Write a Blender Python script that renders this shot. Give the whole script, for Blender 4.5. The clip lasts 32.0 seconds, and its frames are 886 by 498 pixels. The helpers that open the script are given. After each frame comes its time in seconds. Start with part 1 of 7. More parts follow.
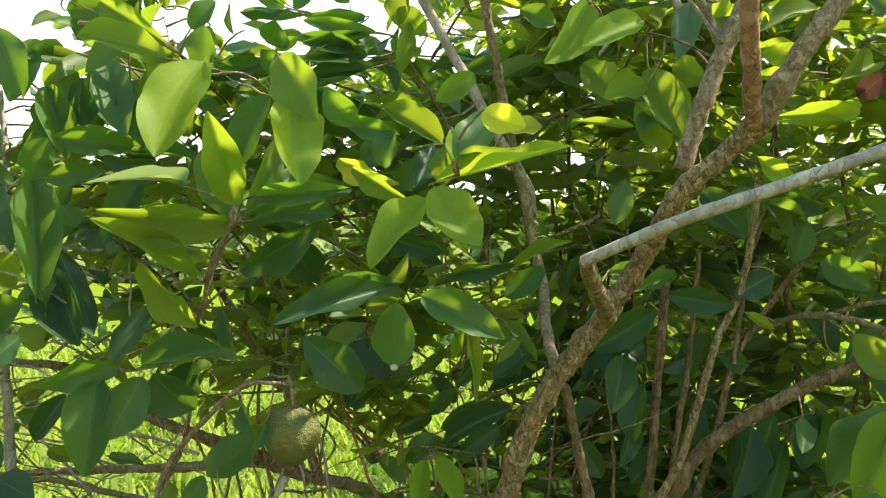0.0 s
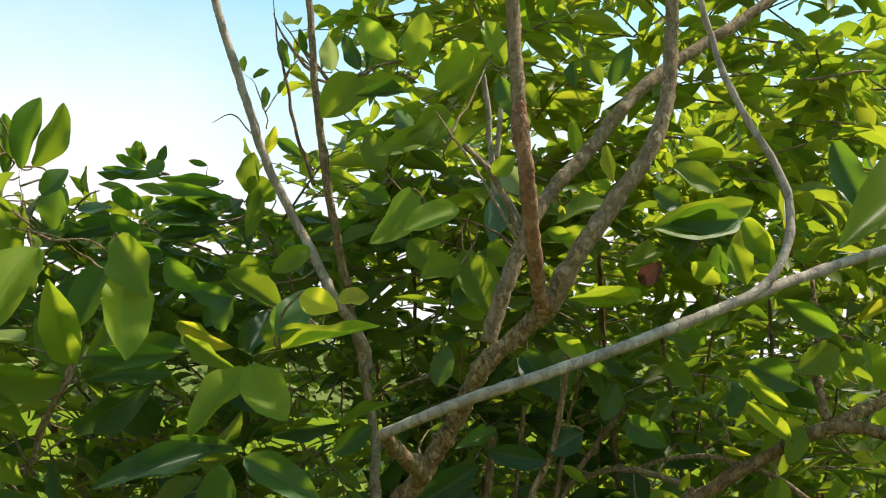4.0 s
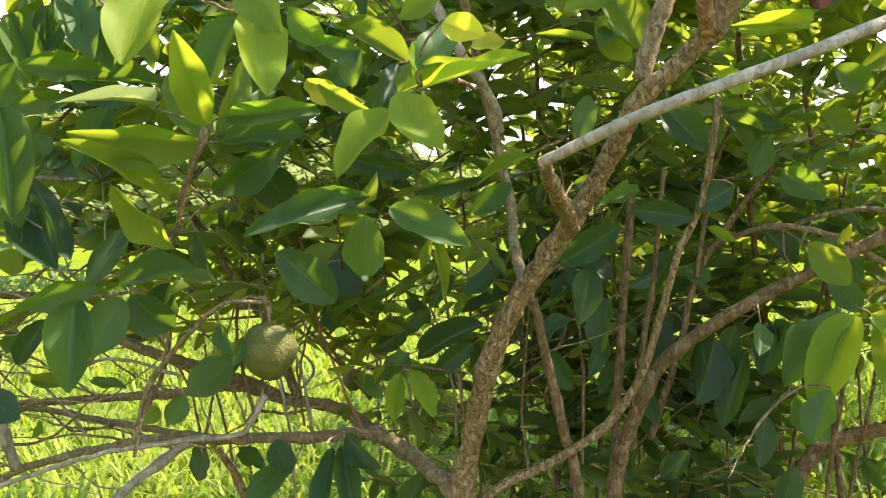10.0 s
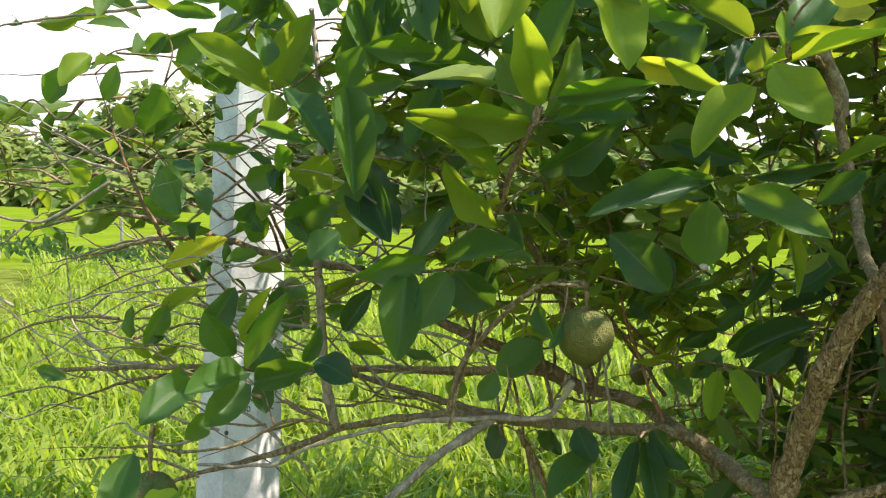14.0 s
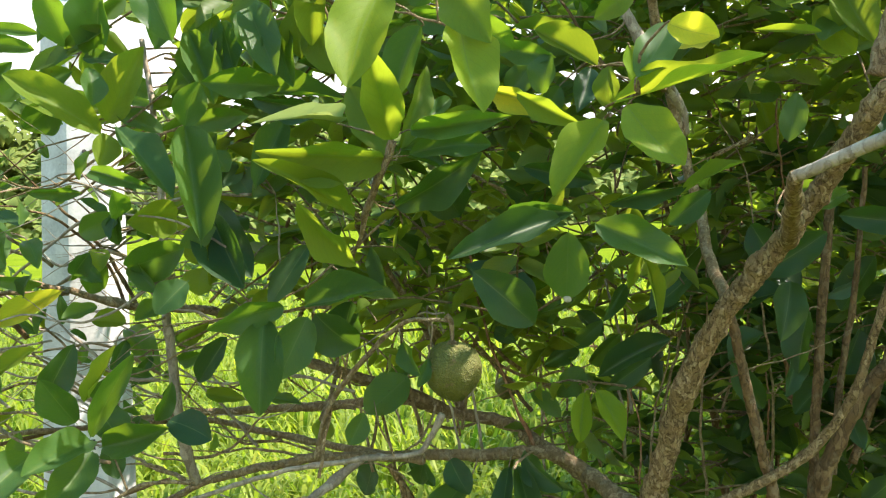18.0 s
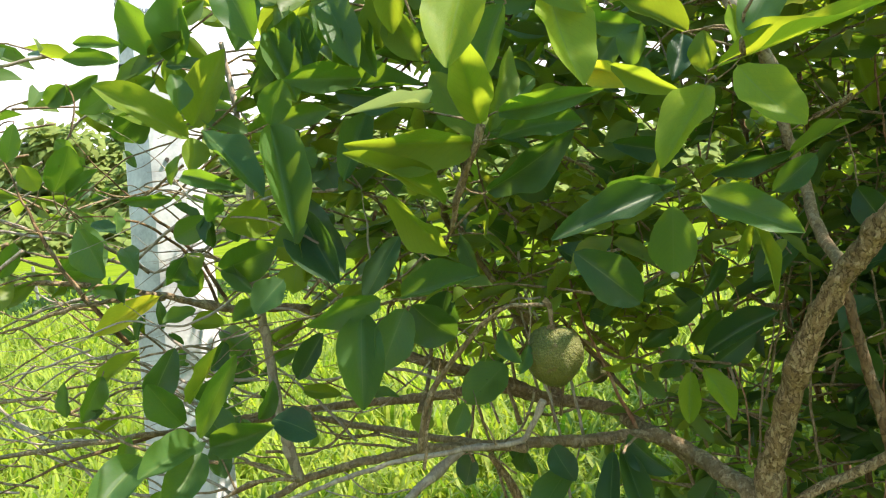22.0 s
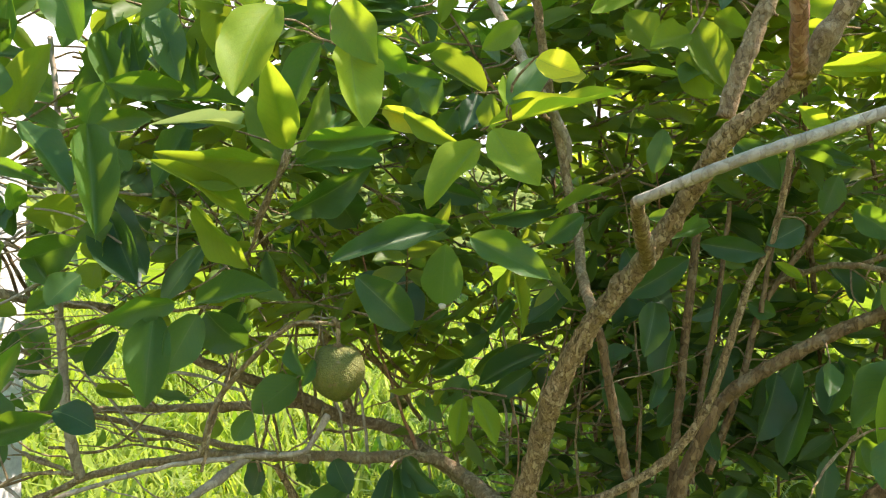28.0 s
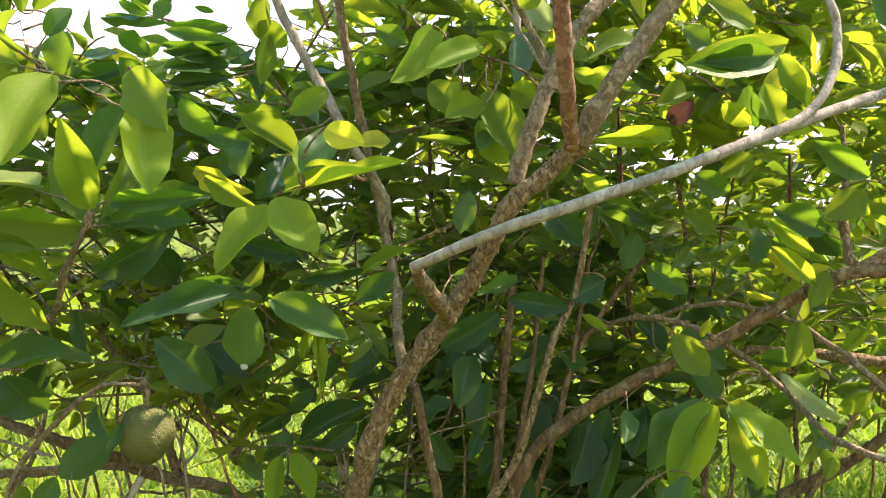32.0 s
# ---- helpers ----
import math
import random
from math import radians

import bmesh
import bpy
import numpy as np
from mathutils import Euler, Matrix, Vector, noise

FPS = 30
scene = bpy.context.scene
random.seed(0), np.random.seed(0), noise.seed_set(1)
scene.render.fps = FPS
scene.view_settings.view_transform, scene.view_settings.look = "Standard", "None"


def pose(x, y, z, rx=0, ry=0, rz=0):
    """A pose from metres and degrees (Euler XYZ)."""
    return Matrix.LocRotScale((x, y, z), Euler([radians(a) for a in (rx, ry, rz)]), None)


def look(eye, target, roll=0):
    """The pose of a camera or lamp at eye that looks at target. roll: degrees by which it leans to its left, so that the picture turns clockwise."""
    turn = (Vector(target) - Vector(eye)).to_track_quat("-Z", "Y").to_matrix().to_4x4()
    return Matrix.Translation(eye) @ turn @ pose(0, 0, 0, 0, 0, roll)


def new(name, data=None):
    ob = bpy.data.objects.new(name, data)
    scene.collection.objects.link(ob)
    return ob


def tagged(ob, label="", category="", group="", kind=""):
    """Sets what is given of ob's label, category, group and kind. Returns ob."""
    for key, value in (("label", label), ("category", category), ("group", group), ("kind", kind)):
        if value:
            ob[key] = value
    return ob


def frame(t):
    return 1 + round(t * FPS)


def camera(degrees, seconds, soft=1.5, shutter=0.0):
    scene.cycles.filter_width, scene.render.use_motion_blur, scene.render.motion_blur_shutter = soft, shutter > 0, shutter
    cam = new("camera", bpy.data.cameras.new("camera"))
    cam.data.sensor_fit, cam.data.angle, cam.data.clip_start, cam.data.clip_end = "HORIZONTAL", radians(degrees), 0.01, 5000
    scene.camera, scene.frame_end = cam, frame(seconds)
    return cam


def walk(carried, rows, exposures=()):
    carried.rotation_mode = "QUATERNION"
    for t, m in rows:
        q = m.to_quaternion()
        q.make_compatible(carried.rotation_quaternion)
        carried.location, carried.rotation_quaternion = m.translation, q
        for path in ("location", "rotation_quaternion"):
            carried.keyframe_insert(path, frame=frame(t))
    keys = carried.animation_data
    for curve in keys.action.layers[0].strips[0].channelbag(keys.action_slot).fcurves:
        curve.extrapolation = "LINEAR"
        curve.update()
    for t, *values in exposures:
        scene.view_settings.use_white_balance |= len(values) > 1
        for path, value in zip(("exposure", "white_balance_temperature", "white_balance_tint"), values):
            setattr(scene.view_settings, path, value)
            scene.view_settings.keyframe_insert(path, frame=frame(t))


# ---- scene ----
cam = camera(54.4, 32.0, 1.12)
PATH = [
    (0, (-0.0017, -0.0316, 1.3488), (0.0069, 1.9678, 1.3997), 0.83),
    (0.5, (-0.0020, -0.0380, 1.3734), (0.1222, 1.9550, 1.4860), 1.63),
    (1, (-0.0067, -0.0457, 1.3892), (0.1768, 1.9388, 1.5564), 2.08),
    (1.5, (-0.0040, -0.0445, 1.3881), (0.1668, 1.9325, 1.6383), 1.88),
    (2, (-0.0066, -0.0616, 1.3950), (0.1608, 1.9027, 1.7322), 2.01),
    (2.5, (0.0124, -0.0814, 1.3947), (0.1946, 1.8770, 1.7575), 1.36),
    (4.5, (0.0795, -0.1681, 1.4008), (0.4165, 1.7762, 1.7268), 1.33),
    (5, (0.0820, -0.1638, 1.3751), (0.5004, 1.7793, 1.5971), 0.77),
    (5.5, (0.0812, -0.1514, 1.3695), (0.5264, 1.7917, 1.5312), 0.53),
    (6, (0.0811, -0.1454, 1.3647), (0.5382, 1.7986, 1.4725), 0.46),
    (6.5, (0.0914, -0.1194, 1.3478), (0.5718, 1.8218, 1.3770), 0.29),
    (7, (0.1166, -0.1005, 1.3361), (0.6034, 1.8393, 1.3234), 0.18),
    (7.5, (0.1205, -0.0895, 1.3277), (0.6047, 1.8507, 1.2961), 0.38),
    (8, (0.1221, -0.0818, 1.3234), (0.6009, 1.8591, 1.2631), 0.55),
    (8.5, (0.0942, -0.0882, 1.3181), (0.4554, 1.8776, 1.2457), -0.09),
    (9, (0.0646, -0.0881, 1.3139), (0.3266, 1.8935, 1.2469), -0.32),
    (9.5, (0.0406, -0.0815, 1.3101), (0.2084, 1.9101, 1.2352), -0.41),
    (10, (0.0137, -0.0665, 1.3050), (0.0711, 1.9312, 1.2286), -0.46),
    (10.5, (-0.0069, -0.0542, 1.3060), (-0.0844, 1.9429, 1.2307), -0.51),
    (11, (-0.0165, -0.0390, 1.3077), (-0.2007, 1.9510, 1.2311), -0.46),
    (11.5, (-0.0480, -0.0300, 1.2755), (-0.3427, 1.9463, 1.1882), -0.26),
    (12, (-0.0675, -0.0246, 1.2634), (-0.4227, 1.9395, 1.1369), 0.34),
    (12.5, (-0.0737, -0.0165, 1.2530), (-0.5007, 1.9313, 1.0987), 0.88),
    (13, (-0.0802, -0.0166, 1.2675), (-0.5331, 1.9253, 1.1134), 1.38),
    (13.5, (-0.0901, -0.0372, 1.2816), (-0.6180, 1.8888, 1.1737), 1.60),
    (15.5, (-0.0915, -0.0501, 1.3088), (-0.6034, 1.8810, 1.2142), 1.26),
    (16, (-0.0904, -0.0547, 1.3167), (-0.6088, 1.8748, 1.2254), 0.16),
    (16.5, (-0.0833, -0.0514, 1.3260), (-0.5240, 1.8974, 1.2367), -0.71),
    (17, (-0.0545, 0.0106, 1.3205), (-0.3862, 1.9812, 1.2400), -1.51),
    (17.5, (-0.1014, -0.0119, 1.3279), (-0.3061, 1.9760, 1.2491), -1.38),
    (18, (-0.1065, 0.0008, 1.3378), (-0.3038, 1.9891, 1.2496), -1.56),
    (18.5, (-0.1158, -0.0112, 1.3417), (-0.2723, 1.9809, 1.2580), -1.14),
    (19, (-0.1007, -0.0047, 1.3571), (-0.2307, 1.9887, 1.2602), -1.53),
    (19.5, (-0.0777, 0.0001, 1.3429), (-0.2173, 1.9932, 1.2527), -1.57),
    (20, (-0.0752, 0.0193, 1.3546), (-0.2032, 2.0129, 1.2588), -1.70),
    (20.5, (-0.0627, 0.0257, 1.3750), (-0.1776, 2.0216, 1.3193), -2.75),
    (21, (-0.0818, 0.0480, 1.3591), (-0.3298, 2.0317, 1.2992), -4.83),
    (21.5, (-0.1373, 0.0443, 1.3514), (-0.4767, 2.0121, 1.2397), -5.27),
    (22, (-0.1455, 0.0198, 1.3327), (-0.5038, 1.9848, 1.2306), -5.16),
    (22.5, (-0.1603, 0.0099, 1.2945), (-0.5262, 1.9696, 1.1338), -1.88),
    (23, (-0.1360, -0.0003, 1.3069), (-0.4229, 1.9698, 1.1164), -0.76),
    (23.5, (-0.1061, -0.0416, 1.3169), (-0.4090, 1.9311, 1.1882), 0.27),
    (24, (-0.1042, -0.0566, 1.3157), (-0.3757, 1.9244, 1.2719), 1.31),
    (24.5, (-0.1196, -0.0608, 1.3210), (-0.3642, 1.9237, 1.2769), 1.80),
    (26.5, (-0.0956, -0.0352, 1.3311), (-0.3895, 1.9358, 1.1611), 0.48),
    (27, (-0.0765, -0.0607, 1.3300), (-0.2556, 1.9270, 1.1993), 1.08),
    (27.5, (-0.0698, -0.0691, 1.3260), (-0.1390, 1.9278, 1.2378), 1.58),
    (28, (-0.0539, -0.0740, 1.3255), (-0.0639, 1.9255, 1.2817), 1.47),
    (28.5, (-0.0271, -0.0792, 1.3278), (0.0614, 1.9186, 1.2979), 1.49),
    (29, (0.0028, -0.0902, 1.3163), (0.2000, 1.8997, 1.2754), 1.77),
    (29.5, (0.0120, -0.0824, 1.3157), (0.2627, 1.9009, 1.2563), 1.75),
    (30, (0.0121, -0.0745, 1.3157), (0.2554, 1.9096, 1.2496), 1.72),
    (30.5, (0.0126, -0.0736, 1.3154), (0.2409, 1.9125, 1.2556), 1.63),
    (31, (0.0237, -0.0776, 1.3276), (0.2443, 1.9099, 1.2972), 1.52),
    (31.5, (0.0397, -0.0951, 1.3491), (0.2830, 1.8900, 1.3594), 1.32),
    (32, (0.0456, -0.1171, 1.3506), (0.3203, 1.8629, 1.4156), 1.11),
]
walk(cam, [(t, look(eye, target, roll)) for t, eye, target, roll in PATH], [(0.0, 1.38, 6650, 18), (1.0, 1.18, 6650, 16), (2.0, 0.5, 6550, 16), (4.5, 0.52, 6700, 20), (5.0, 0.98, 6750, 21), (6.0, 1.56, 6900, 26), (7.0, 1.45, 6880, 27), (8.0, 1.66, 6950, 34), (9.5, 1.72, 6900, 34), (11.0, 1.46, 6600, 26), (13.0, 1.18, 6550, 22), (16.0, 0.98, 6550, 17), (18.0, 1.4, 6550, 20), (24.5, 1.36, 6600, 20), (28.0, 1.5, 6750, 24), (29.5, 1.74, 6850, 33), (31.0, 1.76, 6900, 35), (32.0, 1.5, 6800, 30)])

# ---- sky and sun ----
SUN_AZIMUTH, SUN_HEIGHT = 85.0, 53.0  # degrees to the right of +y, degrees up
world = bpy.data.worlds.new("sky")
scene.world = world
world.use_nodes = True
sky = world.node_tree.nodes.new("ShaderNodeTexSky")
sky.sky_type, sky.sun_disc = "NISHITA", False
sky.sun_elevation, sky.sun_rotation = radians(SUN_HEIGHT), radians(SUN_AZIMUTH)
sky.air_density, sky.dust_density, sky.ozone_density = 1.1, 0.6, 1.6
background = world.node_tree.nodes["Background"]
background.inputs[1].default_value = 0.15
wt = world.node_tree
way = wt.nodes.new("ShaderNodeTexCoord")
parts_of = wt.nodes.new("ShaderNodeSeparateXYZ")
wt.links.new(way.outputs["Generated"], parts_of.inputs[0])
cloud = wt.nodes.new("ShaderNodeTexNoise")
cloud.inputs["Scale"].default_value, cloud.inputs["Detail"].default_value = 2.6, 6.0
wt.links.new(way.outputs["Generated"], cloud.inputs["Vector"])
lift = wt.nodes.new("ShaderNodeMath")
lift.operation = "MULTIPLY_ADD"
wt.links.new(cloud.outputs[0], lift.inputs[0])
lift.inputs[1].default_value = -0.35
wt.links.new(parts_of.outputs[2], lift.inputs[2])
haze = wt.nodes.new("ShaderNodeMapRange")
wt.links.new(lift.outputs[0], haze.inputs[0])
haze.inputs[1].default_value, haze.inputs[2].default_value, haze.inputs[3].default_value, haze.inputs[4].default_value = 0.02, 0.32, 1.0, 0.0
veil = wt.nodes.new("ShaderNodeMix")
veil.data_type = "RGBA"
wt.links.new(haze.outputs[0], veil.inputs[0])
blue = wt.nodes.new("ShaderNodeMix")
blue.data_type, blue.blend_type = "RGBA", "MULTIPLY"
blue.inputs[0].default_value = 1.0
wt.links.new(sky.outputs[0], blue.inputs[6])
blue.inputs[7].default_value = (0.88, 1.55, 1.2, 1)
wt.links.new(blue.outputs[2], veil.inputs[6])
veil.inputs[7].default_value = (5.2, 5.4, 5.5, 1)
wt.links.new(veil.outputs[2], background.inputs[0])
sun = new("sun", bpy.data.lights.new("sun", "SUN"))
sun.data.energy, sun.data.angle, sun.data.color = 5.0, radians(0.55), (1.0, 0.94, 0.82)
sun_way = Vector((math.sin(radians(SUN_AZIMUTH)) * math.cos(radians(SUN_HEIGHT)), math.cos(radians(SUN_AZIMUTH)) * math.cos(radians(SUN_HEIGHT)), math.sin(radians(SUN_HEIGHT))))
sun.matrix_basis = look(sun_way * 50, (0, 0, 0))

# ---- materials and builders ----
def material(name):
    m = bpy.data.materials.new(name)
    m.use_nodes = True
    nt = m.node_tree
    nt.nodes.clear()
    out = nt.nodes.new("ShaderNodeOutputMaterial")
    return m, nt, out


def node(nt, kind, **values):
    n = nt.nodes.new(kind)
    for key, value in values.items():
        n.inputs[key.replace("_", " ")].default_value = value
    return n


def ramp(nt, source, stops):
    r = nt.nodes.new("ShaderNodeValToRGB")
    while len(r.color_ramp.elements) < len(stops):
        r.color_ramp.elements.new(0.5)
    for e, (at, colour) in zip(r.color_ramp.elements, stops):
        e.position, e.color = at, (*colour, 1)
    nt.links.new(source, r.inputs[0])
    return r.outputs[0]


def mixed(nt, factor, a, b, blend="MIX"):
    m = nt.nodes.new("ShaderNodeMix")
    m.data_type, m.blend_type = "RGBA", blend
    for socket, value in ((m.inputs[0], factor), (m.inputs[6], a), (m.inputs[7], b)):
        if isinstance(value, bpy.types.NodeSocket):
            nt.links.new(value, socket)
        elif isinstance(value, tuple):
            socket.default_value = (*value, 1)
        else:
            socket.default_value = value
    return m.outputs[2]


def maths(nt, op, a, b=0.0):
    m = nt.nodes.new("ShaderNodeMath")
    m.operation = op
    for socket, value in ((m.inputs[0], a), (m.inputs[1], b)):
        if isinstance(value, bpy.types.NodeSocket):
            nt.links.new(value, socket)
        else:
            socket.default_value = value
    return m.outputs[0]


def noise_of(nt, scale, detail=4.0, coords="Object", rough=0.55):
    tc = nt.nodes.new("ShaderNodeTexCoord")
    n = node(nt, "ShaderNodeTexNoise", Scale=scale, Detail=detail, Roughness=rough)
    nt.links.new(tc.outputs[coords], n.inputs["Vector"])
    return n.outputs[0]


def leaf_material(name, low, high, through_low, through_high, share=0.5, gloss=0.32, islands=False, spots=0.3, shine=0.3):
    """Waxy leaf: green face, pale midrib and side veins, light that passes through."""
    m, nt, out = material(name)
    info = nt.nodes.new("ShaderNodeNewGeometry" if islands else "ShaderNodeObjectInfo")
    rnd = info.outputs["Random Per Island" if islands else "Random"]
    uv = nt.nodes.new("ShaderNodeUVMap")
    sep = nt.nodes.new("ShaderNodeSeparateXYZ")
    nt.links.new(uv.outputs[0], sep.inputs[0])
    across = maths(nt, "ABSOLUTE", maths(nt, "SUBTRACT", sep.outputs[0], 0.5))
    rib = maths(nt, "LESS_THAN", across, maths(nt, "SUBTRACT", 0.021, maths(nt, "MULTIPLY", sep.outputs[1], 0.013)))
    rim = maths(nt, "GREATER_THAN", across, 0.478)
    slant = maths(nt, "SUBTRACT", sep.outputs[1], maths(nt, "MULTIPLY", across, 0.5))
    slant = maths(nt, "ADD", slant, maths(nt, "MULTIPLY", maths(nt, "MULTIPLY", across, across), -0.5))
    wave = maths(nt, "ABSOLUTE", maths(nt, "SUBTRACT", maths(nt, "FRACT", maths(nt, "MULTIPLY", slant, 10.0)), 0.5))
    vein = maths(nt, "MAXIMUM", maths(nt, "SUBTRACT", 1.0, maths(nt, "MULTIPLY", wave, 9.0)), 0.0)
    patch = noise_of(nt, 30.0, 5.0)
    fine = noise_of(nt, 240.0, 3.0)
    face = mixed(nt, rnd, low, high)
    face = mixed(nt, maths(nt, "MULTIPLY", patch, 0.5), face, tuple(c * 1.5 for c in high), "MIX")
    face = mixed(nt, maths(nt, "MULTIPLY", vein, 0.1), face, tuple(min(1, c * 2.0 + 0.02) for c in high))
    face = mixed(nt, maths(nt, "MULTIPLY", rib, 0.42), face, (0.24, 0.32, 0.08))
    face = mixed(nt, maths(nt, "MULTIPLY", rim, 0.14), face, (0.2, 0.26, 0.04))
    aged = ramp(nt, noise_of(nt, 14.0, 4.0), ((0.54, (0, 0, 0)), (0.7, (1, 1, 1))))
    face = mixed(nt, maths(nt, "MULTIPLY", aged, 0.35 + 0.7 * max(0.0, spots - 0.3)), face, (high[0] * 2.0 + 0.03, high[1] * 1.35, high[2]))
    speck = maths(nt, "MULTIPLY", maths(nt, "GREATER_THAN", noise_of(nt, 90.0, 2.0), 0.71), spots)
    face = mixed(nt, speck, face, (0.09, 0.06, 0.02))
    lit = mixed(nt, rnd, through_low, through_high)
    lit = mixed(nt, maths(nt, "MULTIPLY", maths(nt, "MAXIMUM", maths(nt, "MULTIPLY", vein, 0.6), rib), 0.35), lit, tuple(c * 0.45 for c in through_low))
    lit = mixed(nt, speck, lit, (0.1, 0.06, 0.01))
    bump = node(nt, "ShaderNodeBump", Strength=0.2, Distance=0.002)
    height = maths(nt, "ADD", maths(nt, "MULTIPLY", maths(nt, "MAXIMUM", vein, maths(nt, "MULTIPLY", rib, 2.0)), -0.3), maths(nt, "ADD", patch, maths(nt, "MULTIPLY", fine, 0.25)))
    nt.links.new(height, bump.inputs["Height"])
    front = node(nt, "ShaderNodeBsdfPrincipled", Roughness=gloss)
    front.inputs["Specular IOR Level"].default_value = shine
    nt.links.new(face, front.inputs["Base Color"])
    nt.links.new(bump.outputs[0], front.inputs["Normal"])
    rough = maths(nt, "ADD", maths(nt, "MULTIPLY", patch, 0.25), gloss - 0.1)
    nt.links.new(rough, front.inputs["Roughness"])
    back = nt.nodes.new("ShaderNodeBsdfTranslucent")
    nt.links.new(lit, back.inputs["Color"])
    both = nt.nodes.new("ShaderNodeMixShader")
    both.inputs[0].default_value = share
    nt.links.new(front.outputs[0], both.inputs[1])
    nt.links.new(back.outputs[0], both.inputs[2])
    nt.links.new(both.outputs[0], out.inputs[0])
    return m


def bark_material(name, dark, mid, light, scale=60.0, relief=0.6, lichen=0.25, crack=0.5):
    """Scaly bark: uneven plates, each of its own shade, with dark cracks between them and pale lifted edges."""
    m, nt, out = material(name)
    tc = nt.nodes.new("ShaderNodeTexCoord")
    warp = node(nt, "ShaderNodeTexNoise", Scale=scale * 0.8, Detail=5.0)
    add = nt.nodes.new("ShaderNodeVectorMath")
    add.operation = "MULTIPLY_ADD"
    nt.links.new(tc.outputs["Object"], warp.inputs["Vector"])
    nt.links.new(warp.outputs[1], add.inputs[0])
    add.inputs[1].default_value = (0.016, 0.016, 0.03)
    nt.links.new(tc.outputs["Object"], add.inputs[2])
    grain = nt.nodes.new("ShaderNodeMapping")
    grain.inputs["Scale"].default_value = (1, 1, 0.42)
    nt.links.new(add.outputs[0], grain.inputs[0])
    plates = node(nt, "ShaderNodeTexVoronoi", Scale=scale * 1.5)
    edges = node(nt, "ShaderNodeTexVoronoi", Scale=scale * 1.5)
    edges.feature = "DISTANCE_TO_EDGE"
    for v in (plates, edges):
        nt.links.new(grain.outputs[0], v.inputs["Vector"])
    shade = nt.nodes.new("ShaderNodeSeparateXYZ")
    nt.links.new(plates.outputs["Color"], shade.inputs[0])
    streak = node(nt, "ShaderNodeTexNoise", Scale=scale * 3.0, Detail=6.0, Roughness=0.65)
    nt.links.new(grain.outputs[0], streak.inputs["Vector"])
    fine = noise_of(nt, scale * 5.0, 5.0, rough=0.6)
    big = noise_of(nt, scale * 0.25, 4.0)
    tone = maths(nt, "ADD", maths(nt, "MULTIPLY", shade.outputs[0], 0.35), maths(nt, "MULTIPLY", streak.outputs[0], 0.65))
    base = ramp(nt, tone, ((0.25, tuple(c * 0.55 for c in mid)), (0.5, mid), (0.72, light)))
    base = mixed(nt, maths(nt, "MULTIPLY", fine, 0.25), base, light)
    base = mixed(nt, maths(nt, "MULTIPLY", ramp(nt, big, ((0.42, (0, 0, 0)), (0.62, (1, 1, 1)))), 0.3), base, mid)
    pale = ramp(nt, noise_of(nt, scale * 0.7, 6.0), ((0.54, (0, 0, 0)), (0.62, (1, 1, 1))))
    base = mixed(nt, maths(nt, "MULTIPLY", pale, lichen), base, (0.42, 0.37, 0.27))
    gap = ramp(nt, edges.outputs[0], ((0.0, (1, 1, 1)), (0.05, (0.6, 0.6, 0.6)), (0.13, (0, 0, 0))))
    broken = ramp(nt, noise_of(nt, scale * 1.1, 3.0), ((0.42, (0, 0, 0)), (0.55, (1, 1, 1))))
    gap = maths(nt, "MULTIPLY", gap, broken)
    base = mixed(nt, maths(nt, "MULTIPLY", gap, crack), base, dark)
    b = node(nt, "ShaderNodeBsdfPrincipled", Roughness=0.88)
    b.inputs["Specular IOR Level"].default_value = 0.2
    nt.links.new(base, b.inputs["Base Color"])
    bump = node(nt, "ShaderNodeBump", Strength=relief, Distance=0.005)
    height = maths(nt, "ADD", maths(nt, "MULTIPLY", gap, -0.9), maths(nt, "ADD", maths(nt, "MULTIPLY", shade.outputs[1], 0.4), maths(nt, "ADD", streak.outputs[0], maths(nt, "MULTIPLY", fine, 0.3))))
    nt.links.new(height, bump.inputs["Height"])
    nt.links.new(bump.outputs[0], b.inputs["Normal"])
    nt.links.new(b.outputs[0], out.inputs[0])
    return m


def plain_material(name, low, high, scale=20.0, rough=0.6, relief=0.2, metal=0.0, distance=0.002):
    m, nt, out = material(name)
    n1, n2 = noise_of(nt, scale, 5.0), noise_of(nt, scale * 9, 3.0)
    both = maths(nt, "ADD", maths(nt, "MULTIPLY", n1, 0.7), maths(nt, "MULTIPLY", n2, 0.3))
    b = node(nt, "ShaderNodeBsdfPrincipled", Roughness=rough, Metallic=metal)
    nt.links.new(ramp(nt, both, ((0.35, low), (0.65, high))), b.inputs["Base Color"])
    bump = node(nt, "ShaderNodeBump", Strength=relief, Distance=distance)
    nt.links.new(both, bump.inputs["Height"])
    nt.links.new(bump.outputs[0], b.inputs["Normal"])
    nt.links.new(b.outputs[0], out.inputs[0])
    return m


